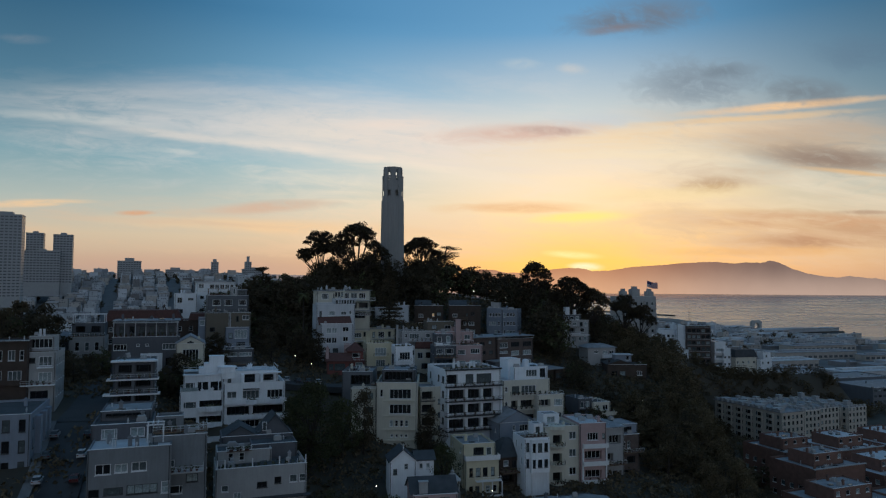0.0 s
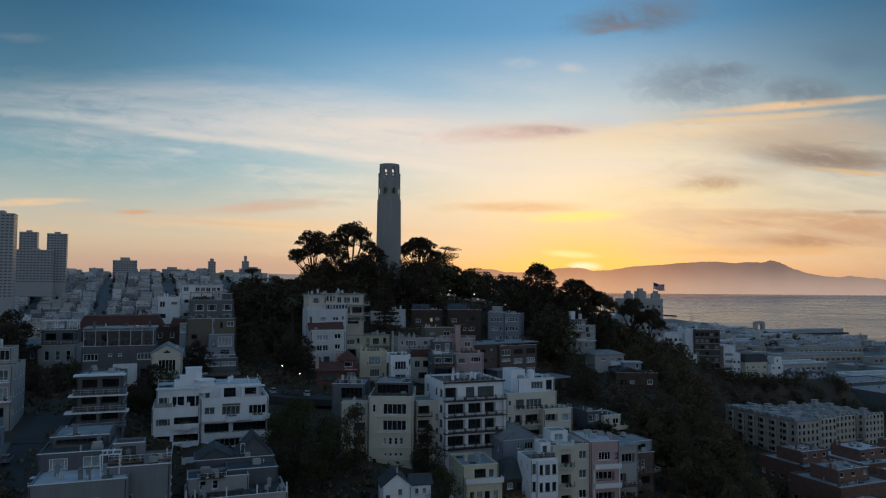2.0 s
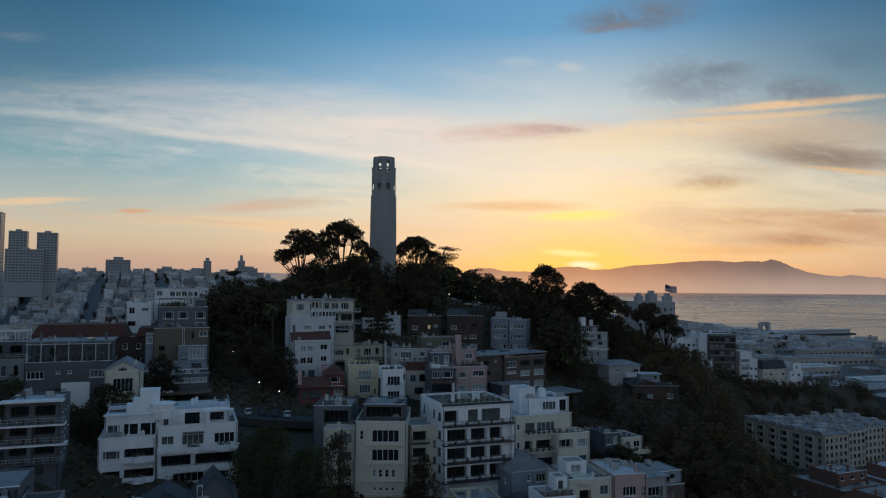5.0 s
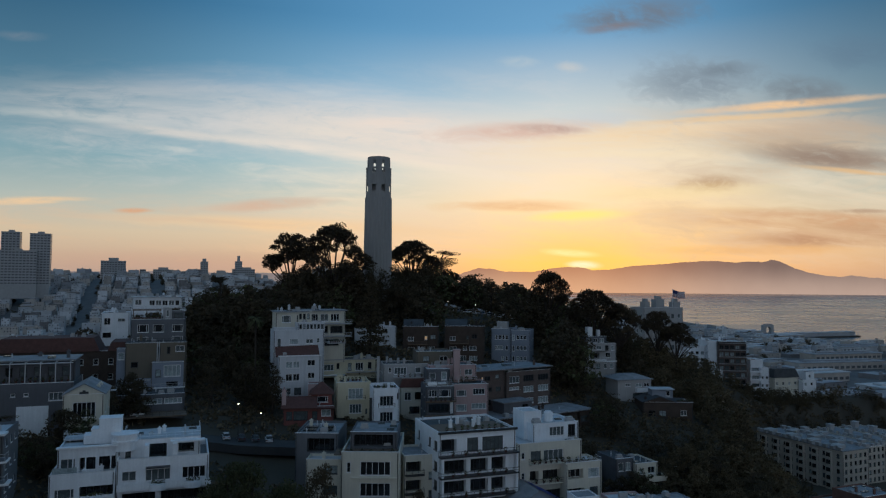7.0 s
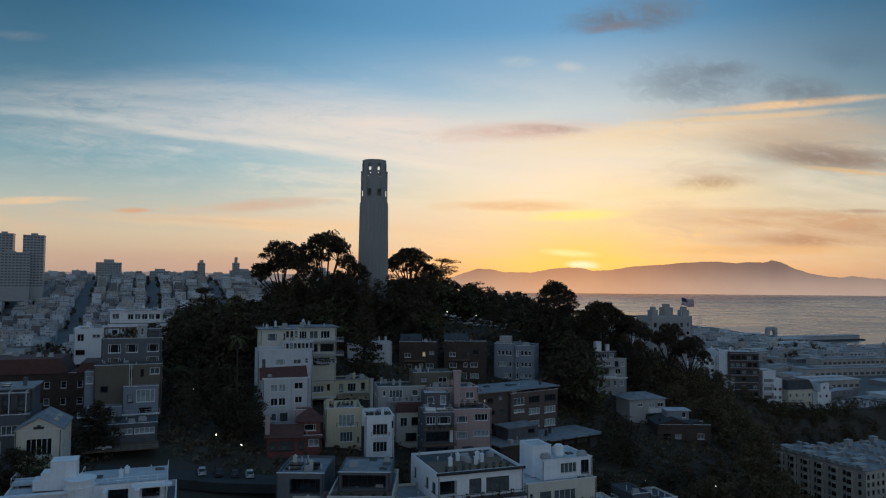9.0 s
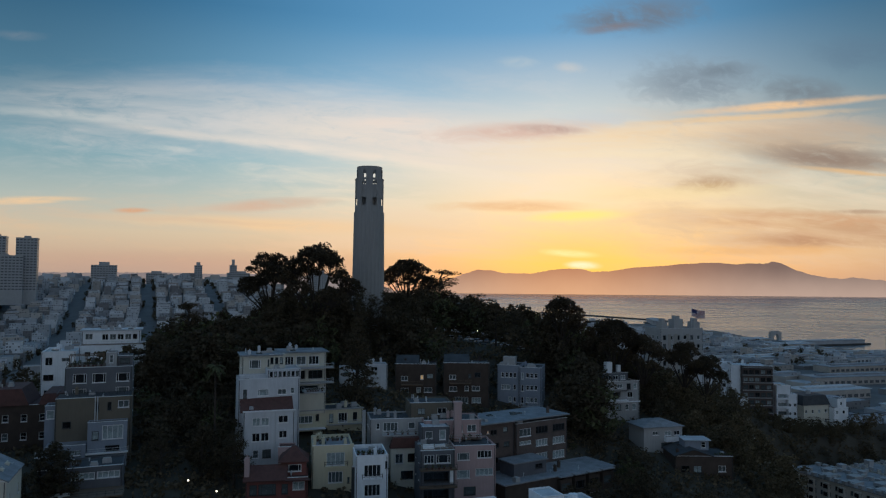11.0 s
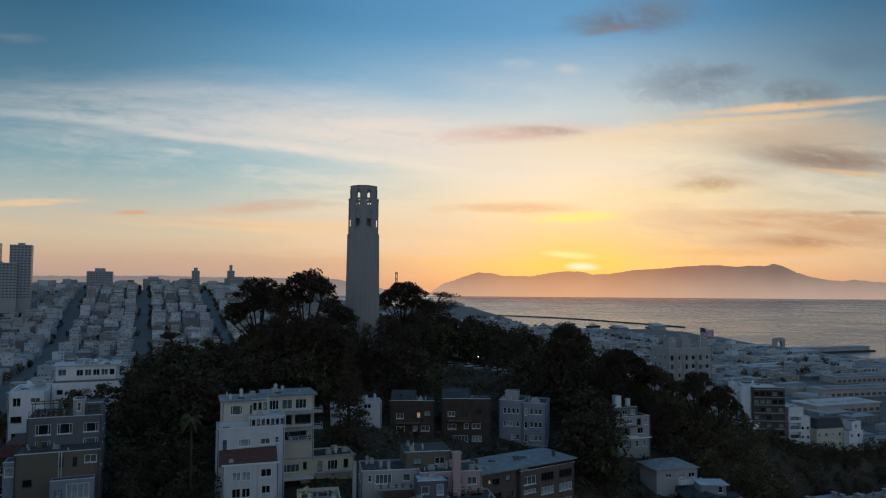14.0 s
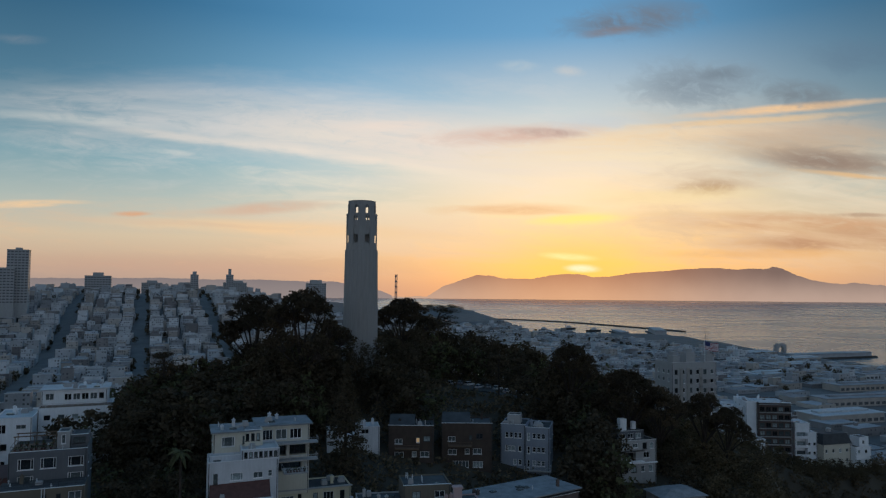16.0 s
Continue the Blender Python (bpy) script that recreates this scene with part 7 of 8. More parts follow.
    for z in (3.6, 7.6, 11.6, 15.6, 19.6, 23.6, 27.6, 31.6):
        h.slab(1.2, 17, -1.6, 0, z, PALEBLOCK, 0.25, "balcony", "wide", DARKTRIM)
    h.slab(1.2, 17, -1.5, 0.2, 32.6, WHITE, 0.3, "roof_edge")
    h.block(-17, -4.5, 6, 22, -FOOT, 29, storeys(4, 1.6, 1.6, (17, 21, 25), 12.5, 1, "d"), edge=0.5).block(-28, -17, 8, 22, -FOOT, 26, storeys(3, 1.6, 1.6, (17, 21), 11, 1), edge=0.4).bits(9, -26, 15, 8, 16, 32, 47)
    h = House("white_stepped_house", "white stepped house with a bay and small terraces", "house", 176, 84, 24, 8, WHITE, ROOFPALE)
    h.block(0, 9, 0, 9, -FOOT, 22, storeys(3, 1.4, 1.8, (8, 13, 18), 9, 1), edge=0.4).block(-12, 0, 2, 10, -FOOT, 25.4, row(3, 2, 1.6, 23, 12, 1.2), edge=0.4).slab(6, 11.6, -1.4, 0, 6, WHITE, 0.4, "balcony", "solid", WHITE)
    h = House("moderne_house", "white moderne house with ribbon balconies", "house", 210.2, 108, 26, 0, WHITE, ROOFPALE)
    h.block(0, 8, 0, 12, -FOOT, 23.4, [(4, z, 6, 1.8, "d") for z in (4, 8.6, 13.2, 17.8)], edge=0.4).block(5.4, 10.6, -1.6, 10, -FOOT, 19, storeys(2, 1.4, 1.6, (4, 8.6, 13.2), 5.2, 0.6), right=storeys(3, 1.6, 1.6, (8, 13), 11, 2), edge=0.4)
    for z in (2.4, 7, 11.6, 16.2):
        h.slab(-0.6, 6.4, -1.8, 0, z, WHITE, 0.3, "balcony", "solid", WHITE)
    h = House("mansard_house", "cream house with a dark mansard roof and gabled wing", "house", 222.5, 104, 22, 15, CREAM, ROOFDARK)
    h.block(0, 17, 0, 14, -FOOT, 17.4, storeys(4, 1.4, 1.8, (9, 14), 17, 1.4), edge=0.2)
    part("mansard", Solid().prism([(-0.5, -0.5), (17.5, -0.5), (17.5, 14.5), (-0.5, 14.5)], 17.4, 22.4, 0.8), ROOFDARK, h.root)
    h.block(17, 27, -3, 9, -FOOT, 16, [(2.4, 13.6, 1.6, 1.8, ""), (6.8, 13.6, 1.6, 1.8, ""), (2.4, 8.6, 1.6, 1.8, ""), (6.8, 8.6, 1.8, 1.8, "")], right=storeys(2, 1.4, 1.8, (8, 13), 12, 2), wall=WHITE, edge=0.2)
    h.block(20.6, 26.4, -2, 4, 15.8, 20.6, [(2.6, 18, 1.4, 1.8, "")], wall=WHITE, edge=0.2)
    part("roof_lantern", Solid().round(9, 6, 1.2, 22.4, 24, 10).round(9, 6, 1.4, 24, 24.6, 10, 0.3), PALEBLOCK, h.root)
    # the big block at the foot of the cliff
    h = House("courtyard_block", "large sandy brick courtyard apartment block with bay stacks", "building", 205.6, 6, 2, 24, SANDBRICK, ROOFGREY)
    zs = (2.6, 6.0, 9.4, 12.8, 16.0)
    h.block(0, 17, 0, 46, -5, 18.4, storeys(5, 1.5, 1.8, zs, 17, 1.4, "d"), left=storeys(13, 1.5, 1.8, zs, 46, 1.6, "d"), edge=0.6)
    for i in range(6):
        v = 5 + 7 * i
        part("bay_column", Solid().box(-1.1, 0, v, v + 2.8, -5, 17.4), SANDBRICK, h.root)
        for z in zs:
            part("bay_window", Solid().box(-1.16, -1.1, v + 0.4, v + 2.4, z - 0.9, z + 0.9), GLASS, h.root)
    for k, u in enumerate((19, 38, 57)):
        h.block(u, u + 16, 4 + 3 * (k % 2), 44, -5, 17.6 - 0.4 * k, storeys(5, 1.5, 1.8, zs, 16, 1.2, "d"), left=storeys(10, 1.5, 1.8, zs, 40 - 3 * (k % 2), 1.6, "d"), edge=0.5)
        part("link_wall", Solid().box(u - 2, u, 20, 44, -5, 15), SANDBRICK, h.root)
        for v in (8, 18, 28, 38):
            part("stair_tower", Solid().box(u + 5, u + 8, v, v + 2.6, 17, 18.6 + (v % 3) * 0.5).box(u + 4.8, u + 8.2, v - 0.2, v + 2.8, 18.6 + (v % 3) * 0.5, 18.9 + (v % 3) * 0.5), PALEBLOCK, h.root)
    h.slab(-0.6, 17.6, -0.6, 46.6, 18.8, ROOFGREY, 0.3, "roof_slab")
    for i in range(13):
        part("parapet_block", Solid().box(-0.7, 0.9, 0.4 + 3.6 * i, 2.2 + 3.6 * i, 18.8, 20.0).box(-0.9, 1.1, 0.2 + 3.6 * i, 2.4 + 3.6 * i, 20.0, 20.25), PALEBLOCK, h.root)
        part("parapet_block", Solid().box(15.9, 17.5, 0.4 + 3.6 * i, 2.2 + 3.6 * i, 18.8, 20.0).box(15.7, 17.7, 0.2 + 3.6 * i, 2.4 + 3.6 * i, 20.0, 20.25), PALEBLOCK, h.root)
    for k, u in enumerate((19, 38, 57)):
        top = 17.6 - 0.4 * k
        for i in range(5):
            part("parapet_block", Solid().box(u + 3.4 * i, u + 1.7 + 3.4 * i, 4 + 3 * (k % 2), 5 + 3 * (k % 2), top, top + 1.3), PALEBLOCK, h.root)
        for i in range(10):
            part("parapet_block", Solid().box(u, u + 1, 8 + 3.6 * i, 9.7 + 3.6 * i, top, top + 1.3), PALEBLOCK, h.root)
            part("bay_column", Solid().box(u - 0.9, u, 8 + 3.6 * i, 9.7 + 3.6 * i, -5, top - 1), SANDBRICK, h.root)
    for i in range(7):
        part("stair_tower", Solid().box(1 + (i % 2) * 8, 6 + (i % 2) * 8, 3 + 6 * i, 7 + 6 * i, 18.8, 20.2).box(0.8 + (i % 2) * 8, 6.2 + (i % 2) * 8, 2.8 + 6 * i, 7.2 + 6 * i, 20.2, 20.4), PALEBLOCK, h.root)
    h.bits(16, 1, 16, 2, 44, 18.8, 57).bits(14, 20, 70, 8, 42, 17.2, 58)
    for k, (x, y, w, dp, z) in enumerate(((166, -78, 24, 22, 22), (196, -66, 26, 24, 20), (160, -112, 26, 20, 24), (192, -100, 30, 22, 19), (150, -142, 30, 20, 20), (226, -52, 28, 26, 19), (186, -136, 30, 24, 18))):
        h = House("brick_block", "low dark brick building with pale roof edges", "building", x, y, 2, 22, REDBRICK, ROOFPALE if k % 2 else ROOFGREY)
        h.block(0, w, 0, dp, -5, z - 4, storeys(int(w / 4), 1.8, 1.8, (4, 8, 12), w, 1.4), left=storeys(int(dp / 4), 1.8, 1.8, (4, 8, 12), dp, 1.4), edge=0.7)
        h.block(w * 0.2, w * 0.8, dp * 0.25, dp * 0.8, z - 4.6, z, storeys(int(w / 7), 1.8, 1.6, (z - 1.8,), w * 0.6, 1.2), edge=0.5)
        h.slab(-0.3, w + 0.3, -0.3, 0.5, z - 3.8, PALEBLOCK, 0.3, "roof_edge").bits(9, 1, w - 1, 1, dp * 0.24, z - 4.7, k + 60).bits(6, w * 0.25, w * 0.75, dp * 0.3, dp * 0.75, z - 0.5, k + 80)
    for x, y, w, dp, z in ((250, 112, 56, 26, 27), (262, 160, 60, 30, 18), (330, 130, 60, 36, 16), (330, 190, 70, 30, 14)):
        h = House("office_block", "flat grey office block with ribbon windows", "building", x, y, 2, 20, GREY, ROOFGREY)
        h.block(0, w, 0, dp, -5, z - 2, storeys(int(w / 4.5), 3.0, 1.6, [q for q in (4, 8, 12, 16, 20, 24) if q < z - 3.5], w, 1.2, "d"), edge=0.6)
        h.bits(10, 3, w - 3, 3, dp - 3, z - 2.6, int(x))


white_terraces()
tiered_balconies()
street_corner_house()
gabled_grey_house()
low_deck_house()
left_edge_houses()
balcony_blocks()
front_row()
middle_houses()
right_side_houses()


# ---- the waterfront ----
def waterfront():
    r = random.Random(5)
    shed = surface("shed_wall", (0.46, 0.41, 0.36), 0.85, 0.1, 0.25, 0.0)
    for x, y, w, dp, h, yaw in ((345, 330, 70, 26, 8, 18), (400, 420, 110, 22, 8, 14), (470, 520, 100, 24, 7, 16), (560, 620, 90, 26, 7, 20), (420, 610, 70, 30, 7, 22), (500, 720, 80, 24, 7, 22), (560, 800, 60, 26, 8, 22), (540, 900, 60, 30, 7, 22), (560, 470, 110, 18, 6, 10), (480, 340, 110, 22, 7, 16), (620, 560, 90, 20, 6, 16), (380, 250, 70, 26, 8, 18), (500, 420, 70, 14, 6, 12), (600, 690, 60, 20, 6, 18)):
        s = root("pier_shed", pose(x, y, ground_height(x, y), 0, 0, yaw), "long low grey waterfront shed with a flat roof", "shed", "sheds by the water")
        part("wall", Solid().box(0, w, 0, dp, -6, h), shed if r.random() < 0.6 else CITY[r.choice((0, 1, 2))], s)
        part("roof", Solid().box(-1, w + 1, -1, dp + 1, h, h + 0.6).box(w * 0.1, w * 0.9, dp * 0.35, dp * 0.65, h + 0.6, h + 2.2), ROOFPALE if r.random() < 0.6 else CITYROOF, s)
        k = Solid()
        for i in range(int(w / 7)):
            k.box(2 + 7 * i, 6.4 + 7 * i, -0.15, 0, 1.5, 4.2)
        tagged(part("loading_doors", k, CITYGLASS, s), kind="stuff")
        if h > 9:
            k = Solid()
            for i in range(int(w / 7)):
                k.box(2 + 7 * i, 6 + 7 * i, -0.15, 0, 6, 7.6)
            tagged(part("window_band", k, CITYGLASS, s), kind="stuff")
    # low blocks and yards between the sheds
    sheds = [o.matrix_basis.translation for o in bpy.data.objects if o.name.startswith("pier_shed")]
    v, f, mi = [], [], []
    for i in range(15):
        for j in range(13):
            q = Vector((255, 100)) + SIDE * (i * 40 + r.uniform(-7, 7)) + AWAY * (j * 33 + r.uniform(-6, 6))
            if q.x < 262 or q.x > 760 or q.y > 560 or (q.y < 240 and q.x < 420) or shore(q.x) - q.y < 50 or r.random() < 0.3:
                continue
            if any((q - Vector((s.x + 45, s.y + 20))).length < 52 for s in sheds):
                continue
            city_house(v, f, mi, q, r.uniform(20, 36), r.uniform(14, 26), ground_height(q.x, q.y), r.uniform(3.5, 6.5), r.choices((0, 1, 2, 3), (2, 3, 3, 4))[0], r, True)
    tagged(new("waterfront_buildings", mesh("waterfront_buildings", v, f, CITY + [CITYROOF, CITYGLASS], mi)), "low pale flat-roofed buildings on the flat by the water", "buildings", kind="stuff")
    a = root("ferry_arch", pose(632, 985, 3, 0, 0, 20), "old ferry gateway with one round arch", "arch")
    s = Solid()
    for i in range(24):
        x0, x1 = -12 + i, -11 + i
        m = (x0 + x1) / 2
        s.box(x0, x1, -3, 3, 6 + math.sqrt(36 - m * m) if abs(m) < 6 else -3, 15 + (2 if abs(m) < 8 else 0))
    part("gateway", s, PALEBLOCK, a)
    part("deck", Solid().box(-16, 16, -10, 12, -4, 0.2), CONCRETE, a)
    dark = surface("pier_timber", (0.06, 0.055, 0.05), 0.9, 0.2, 0.3, 0.1)
    for x, y, l, wd, yaw, top in ((600, 900, 190, 30, 20, 6), (700, 720, 160, 26, 20, 3), (560, 1420, 150, 40, 80, 10), (480, 1440, 120, 30, 88, 4), (330, 1470, 130, 14, 100, 3), (690, 640, 220, 60, 14, 7)):
        p = root("pier", pose(x, y, 0, 0, 0, yaw), "long dark timber pier reaching into the bay", "pier", "piers")
        part("deck", Solid().box(0, l, -wd / 2, wd / 2, -3, 2.4), dark, p)
        if top > 3:
            part("shed", Solid().box(8, l - 8, -wd / 3, wd / 3, 2.4, 2.4 + top).box(6, l - 6, -wd / 3 - 1, wd / 3 + 1, 2.4 + top, 3 + top), CITY[1], p)
    # the curved breakwater and far mole
    p = root("breakwater", pose(0, 0, 0), "long low curved breakwater", "breakwater")
    s = Solid()
    line = [(190 + 480 * t, 2180 - 620 * t + 120 * math.sin(t * 3.1)) for t in (i / 40 for i in range(41))]
    s.prism(line + [(x + 6, y + 15) for x, y in reversed(line)], -3, 3.0)
    part("mole", s, dark, p)
    for x, y, l, yaw in ((430, 1560, 46, 30), (380, 1640, 40, 20), (556, 1130, 60, 80), (300, 1560, 30, 40)):
        b = root("moored_ship", pose(x, y, 0.3, 0, 0, yaw), "grey moored ship with masts and a low house", "ship", "moored ships")
        part("hull", Solid().prism([(-l / 2, -4), (l / 2 - 6, -4), (l / 2, 0), (l / 2 - 6, 4), (-l / 2, 4)], -1, 4.5, 1.05), dark, b)
        part("deckhouse", Solid().box(-l / 4, l / 6, -2.6, 2.6, 4.5, 8).box(-l / 8, l / 12, -2, 2, 8, 10.5), CITY[0], b)
        for q in (-0.25, 0.05, 0.3):
            part("mast", Solid().tube((l * q, 0, 4), (l * q, 0, 4 + l * 0.55), 0.35, 0.15, 6), dark, b)
    t = root("bridge_tower", pose(-262, 4400, 0, 0, 0, 10), "distant suspension bridge tower, colour dulled for haze", "tower")
    s = Solid().box(-8, -3, -4, 4, 0, 184).box(3, 8, -4, 4, 0, 184)
    for z in (60, 96, 132, 168):
        s.box(-3, 3, -3, 3, z, z + 9)
    # haze is put into the steel's base colour
    part("legs", s, surface("hazy_steel", (0.3, 0.22, 0.2), 0.8, 0.05, 0.1, 0), t)


waterfront()


# ---- trees and shrubs ----
def airy_tree(seed, h, mat, boughs=13, wide=0.36, bare=0.34):
    """A tall gum tree: bare forking limbs under many small domed umbrellas of leaves, with sky between them."""
    rng = random.Random(seed)
    s, clumps = Solid(), []
    top = Vector((rng.uniform(-0.5, 0.5), rng.uniform(-0.5, 0.5), h * bare))
    s.tube((0, 0, -2), top, h * 0.026, h * 0.019, 8)
    for i in range(boughs):
        a = 6.283 * (i * 0.382 + rng.random() * 0.08)
        q = math.sqrt((i + 0.5) / boughs) * wide * h * rng.uniform(0.72, 0.95)
        z = h * (0.9 - 0.42 * (q / (wide * h)) ** 2 - rng.uniform(0.0, 0.07))
        c = Vector((q * math.cos(a), q * math.sin(a), z))
        fork = top.lerp(c, 0.5) + Vector((0, 0, -0.04 * h))
        s.tube(top * rng.uniform(0.85, 1.0), fork, h * 0.012, h * 0.008, 6)
        low = c - Vector((0, 0, h * 0.07))
        s.tube(fork, low, h * 0.008, h * 0.005, 6)
        r = h * rng.uniform(0.09, 0.135)
        for j in range(17):
            b, f = 6.283 * (j * 0.382 + rng.random() * 0.1), math.sqrt((j + 0.3) / 17)
            p = c + Vector((r * f * math.cos(b), r * f * math.sin(b), r * (0.5 - 0.75 * f * f) + rng.uniform(-0.12, 0.08) * r))
            s.tube(low, p, h * 0.0035, h * 0.0015, 5)
            k = r * rng.uniform(0.24, 0.36)
            clumps.append((tuple(p), (k * 1.15, k * 1.15, k * 0.7)))
    return s.done("trunk", BARK), leaf_mesh("crown", clumps, 50, h * 0.0115, mat, seed, 0.7, 0.2)


def dense_tree(seed, h, mat, wide=0.42, low=0.28, n=52, per=95, leaf=0.0175):
    """A full crown of overlapping clumps with an uneven outline."""
    rng = random.Random(seed)
    s = Solid()
    s.tube((0, 0, -3), (0, 0, h * 0.45), h * 0.035, h * 0.02, 8)
    clumps = []
    for i in range(n):
        z = rng.uniform(low, 1.0)
        f = math.sin(math.pi * min(1, max(0.08, (z - low + 0.12) / (1.14 - low)))) ** 0.7
        a, q = rng.uniform(0, 6.283), math.sqrt(rng.random()) * wide * f
        k = h * rng.uniform(0.07, 0.13)
        clumps.append(((q * h * math.cos(a), q * h * math.sin(a), z * h * 0.93), (k, k, k * 0.7)))
        if i % 4 == 0:
            s.tube((0, 0, h * 0.3), clumps[-1][0], h * 0.012, h * 0.004, 5)
    return s.done("trunk", BARK), leaf_mesh("crown", clumps, per, h * leaf, mat, seed, 0.7, 0.4)


def layered_tree(seed, h, mat, per=130):
    """A cypress with flat wind-shorn plates of foliage."""
    rng = random.Random(seed)
    s = Solid()
    s.tube((0, 0, -3), (0.04 * h, 0, h * 0.9), h * 0.032, h * 0.008, 8)
    clumps = []
    for i in range(30):
        z = rng.uniform(0.3, 1.0)
        a = rng.uniform(0, 6.283)
        q = rng.uniform(0.08, 0.42) * (1.15 - z * 0.75) * h
        c = (q * math.cos(a) + 0.06 * h, q * math.sin(a), z * h)
        s.tube((0.03 * h * z, 0, z * h * 0.9), c, h * 0.01, h * 0.004, 5)
        clumps.append((c, (h * rng.uniform(0.1, 0.17), h * rng.uniform(0.1, 0.17), h * 0.035)))
    return s.done("trunk", BARK), leaf_mesh("crown", clumps, per, h * 0.0145, mat, seed, 0.3, 0.25)


def conifer(seed, h, mat, per=130, wide=0.24):
    rng = random.Random(seed)
    s = Solid()
    s.tube((0, 0, -3), (0, 0, h * 0.98), h * 0.022, h * 0.004, 8)
    clumps = []
    for i in range(17):
        z = 0.1 + 0.86 * i / 16
        q = wide * h * (1 - z) ** 0.85
        for j in range(7):
            a = rng.uniform(0, 6.283)
            clumps.append(((q * 0.7 * math.cos(a), q * 0.7 * math.sin(a), z * h), (q * 0.5 + 0.012 * h, q * 0.5 + 0.012 * h, h * 0.022)))
    clumps.append(((0, 0, h * 0.99), (h * 0.008, h * 0.008, h * 0.02)))
    return s.done("trunk", BARK), leaf_mesh("crown", clumps, per // 2, h * 0.013, mat, seed, 0.6, 0.3)


def plant(kind, meshes, x, y, h, h0, label, turn=0.0, z=None, squash=1.0, group="trees on the hill"):
    t = root(kind, Matrix.Translation((x, y, ground_height(x, y) - 0.3 if z is None else z)) @ Matrix.Rotation(turn, 4, "Z") @ Matrix.Diagonal((h / h0 * squash, h / h0 * squash, h / h0, 1)), label, "tree", group)
    child("trunk", meshes[0], t)
    child("crown", meshes[1], t)


AIRY = [airy_tree(s, 20, LEAF2) for s in (1, 2, 3)]
DENSE = [dense_tree(s, 14, LEAF) for s in (11, 12, 13)]
WOOD_TREES = [dense_tree(s, 14, LEAF, 0.4, 0.22, 36, 60, 0.0255) for s in (51, 52, 53, 54)] + [dense_tree(55, 14, LEAF3, 0.44, 0.2, 36, 60, 0.0255)]
# cliffside trees wear the leaf colour paled for haze
HAZE_TREES = [dense_tree(s, 14, HAZELEAF, 0.44, 0.18, 36, 60, 0.0255) for s in (56, 57)]
BROAD = [dense_tree(s, 12, LEAF3, 0.46, 0.2, 56) for s in (21, 22)]
PLATE = [layered_tree(s, 16, LEAF) for s in (31, 32)]
CONE = [conifer(41, 20, LEAF), conifer(42, 12, LEAF, 90, 0.26)]
GUM, CYP, OAK, FIR = "eucalyptus_tree", "cypress_tree", "broadleaf_tree", "conifer_tree"
gum = "tall dark eucalyptus with open forking limbs and airy crown"
plant(GUM, AIRY[0], -35.5, -6, 41, 20, gum, 0.3, None, 0.88)
plant(GUM, AIRY[1], -14.2, -30, 46, 20, gum, 1.3, None, 0.84)
plant(GUM, AIRY[2], 13.8, 18, 33, 20, gum, 2.3, None, 1.0)
plant(GUM, AIRY[1], 73, -12, 34, 20, gum, 4.0, None, 0.8)
plant(GUM, AIRY[2], 90, -22, 35, 20, gum, 5.0, None, 0.9)
plant(GUM, AIRY[0], 101, -22, 30, 20, gum, 1.0, None, 0.85)
plant(GUM, AIRY[0], 118, -12, 29, 20, gum, 3.0, None, 0.8)
plant(GUM, AIRY[2], 127, -10, 27, 20, gum, 1.4, None, 0.8)
cyp = "dark wind-shorn cypress with flat plates of foliage"
plant(CYP, PLATE[0], 27, 34, 28, 16, cyp, 0.4)
plant(CYP, DENSE[2], 23, 30, 19, 14, cyp, 0.4)
for i, (x, y, h) in enumerate(((-9, -17, 22), (-2, -19, 22), (8, -18, 22.5), (14, -14, 21), (24, 28, 26), (19, 2, 22), (-30, -12, 24), (-38, -8, 23), (-20, -30, 27), (-10, -27, 25), (15, 20, 17))):
    plant(CYP, DENSE[i % 3], x, y, h, 14, "dense dark tree round the foot of the tower", i * 1.3, None, 0.9)
plant(CYP, PLATE[1], 19, 26, 18, 16, cyp, 2.4)
plant(CYP, PLATE[1], -62, -18, 25, 16, cyp, 3.0, None, 0.85)
plant(CYP, PLATE[0], -70, -8, 22, 16, cyp, 1.0, None, 0.85)
plant(CYP, PLATE[0], 56, -4, 17, 16, cyp, 5.0)
plant(CYP, PLATE[1], 50, 2, 15, 16, cyp, 1.7)
plant(FIR, CONE[0], 3.5, -62, 30, 20, "tall dark conifer among the hillside houses", 0.0, 67, 0.95)
plant(FIR, CONE[1], 3.5, -24, 18, 12, "small pointed conifer below the tower", 0.0, None, 0.7)
plant(OAK, dense_tree(23, 12, LEAF3, 0.47, 0.1, 120, 150, 0.0125), -8.4, -176, 24.5, 12, "big rounded broadleaf tree beside the white building", 0.0, 37, 0.78)
plant(OAK, BROAD[1], -1, -168, 18, 12, "dense dark broadleaf tree between the buildings", 1.0, 38, 0.7)
plant(CYP, DENSE[0], 4.5, -164, 22, 14, "narrow dark cypress before the cream building", 0.0, 36, 0.5)
plant(CYP, DENSE[1], 23.5, -160, 18, 14, "dark tree between two balcony blocks", 0.0, 34, 0.6)
plant(CYP, DENSE[2], 8, -196, 16, 14, "dark garden tree by the white cottage", 0.0, 24, 0.9)
plant(OAK, BROAD[0], 1, -205, 18, 12, "dense broadleaf tree in the front gardens", 2.0, 24, 0.8)
plant(OAK, BROAD[1], 27, -178, 15, 12, "dense garden tree by the yellow townhouse", 0.5, 31, 0.7)
plant(OAK, BROAD[0], 14.5, -201, 16, 12, "leafy dark tree in a garden", 0.5, 24, 0.8)
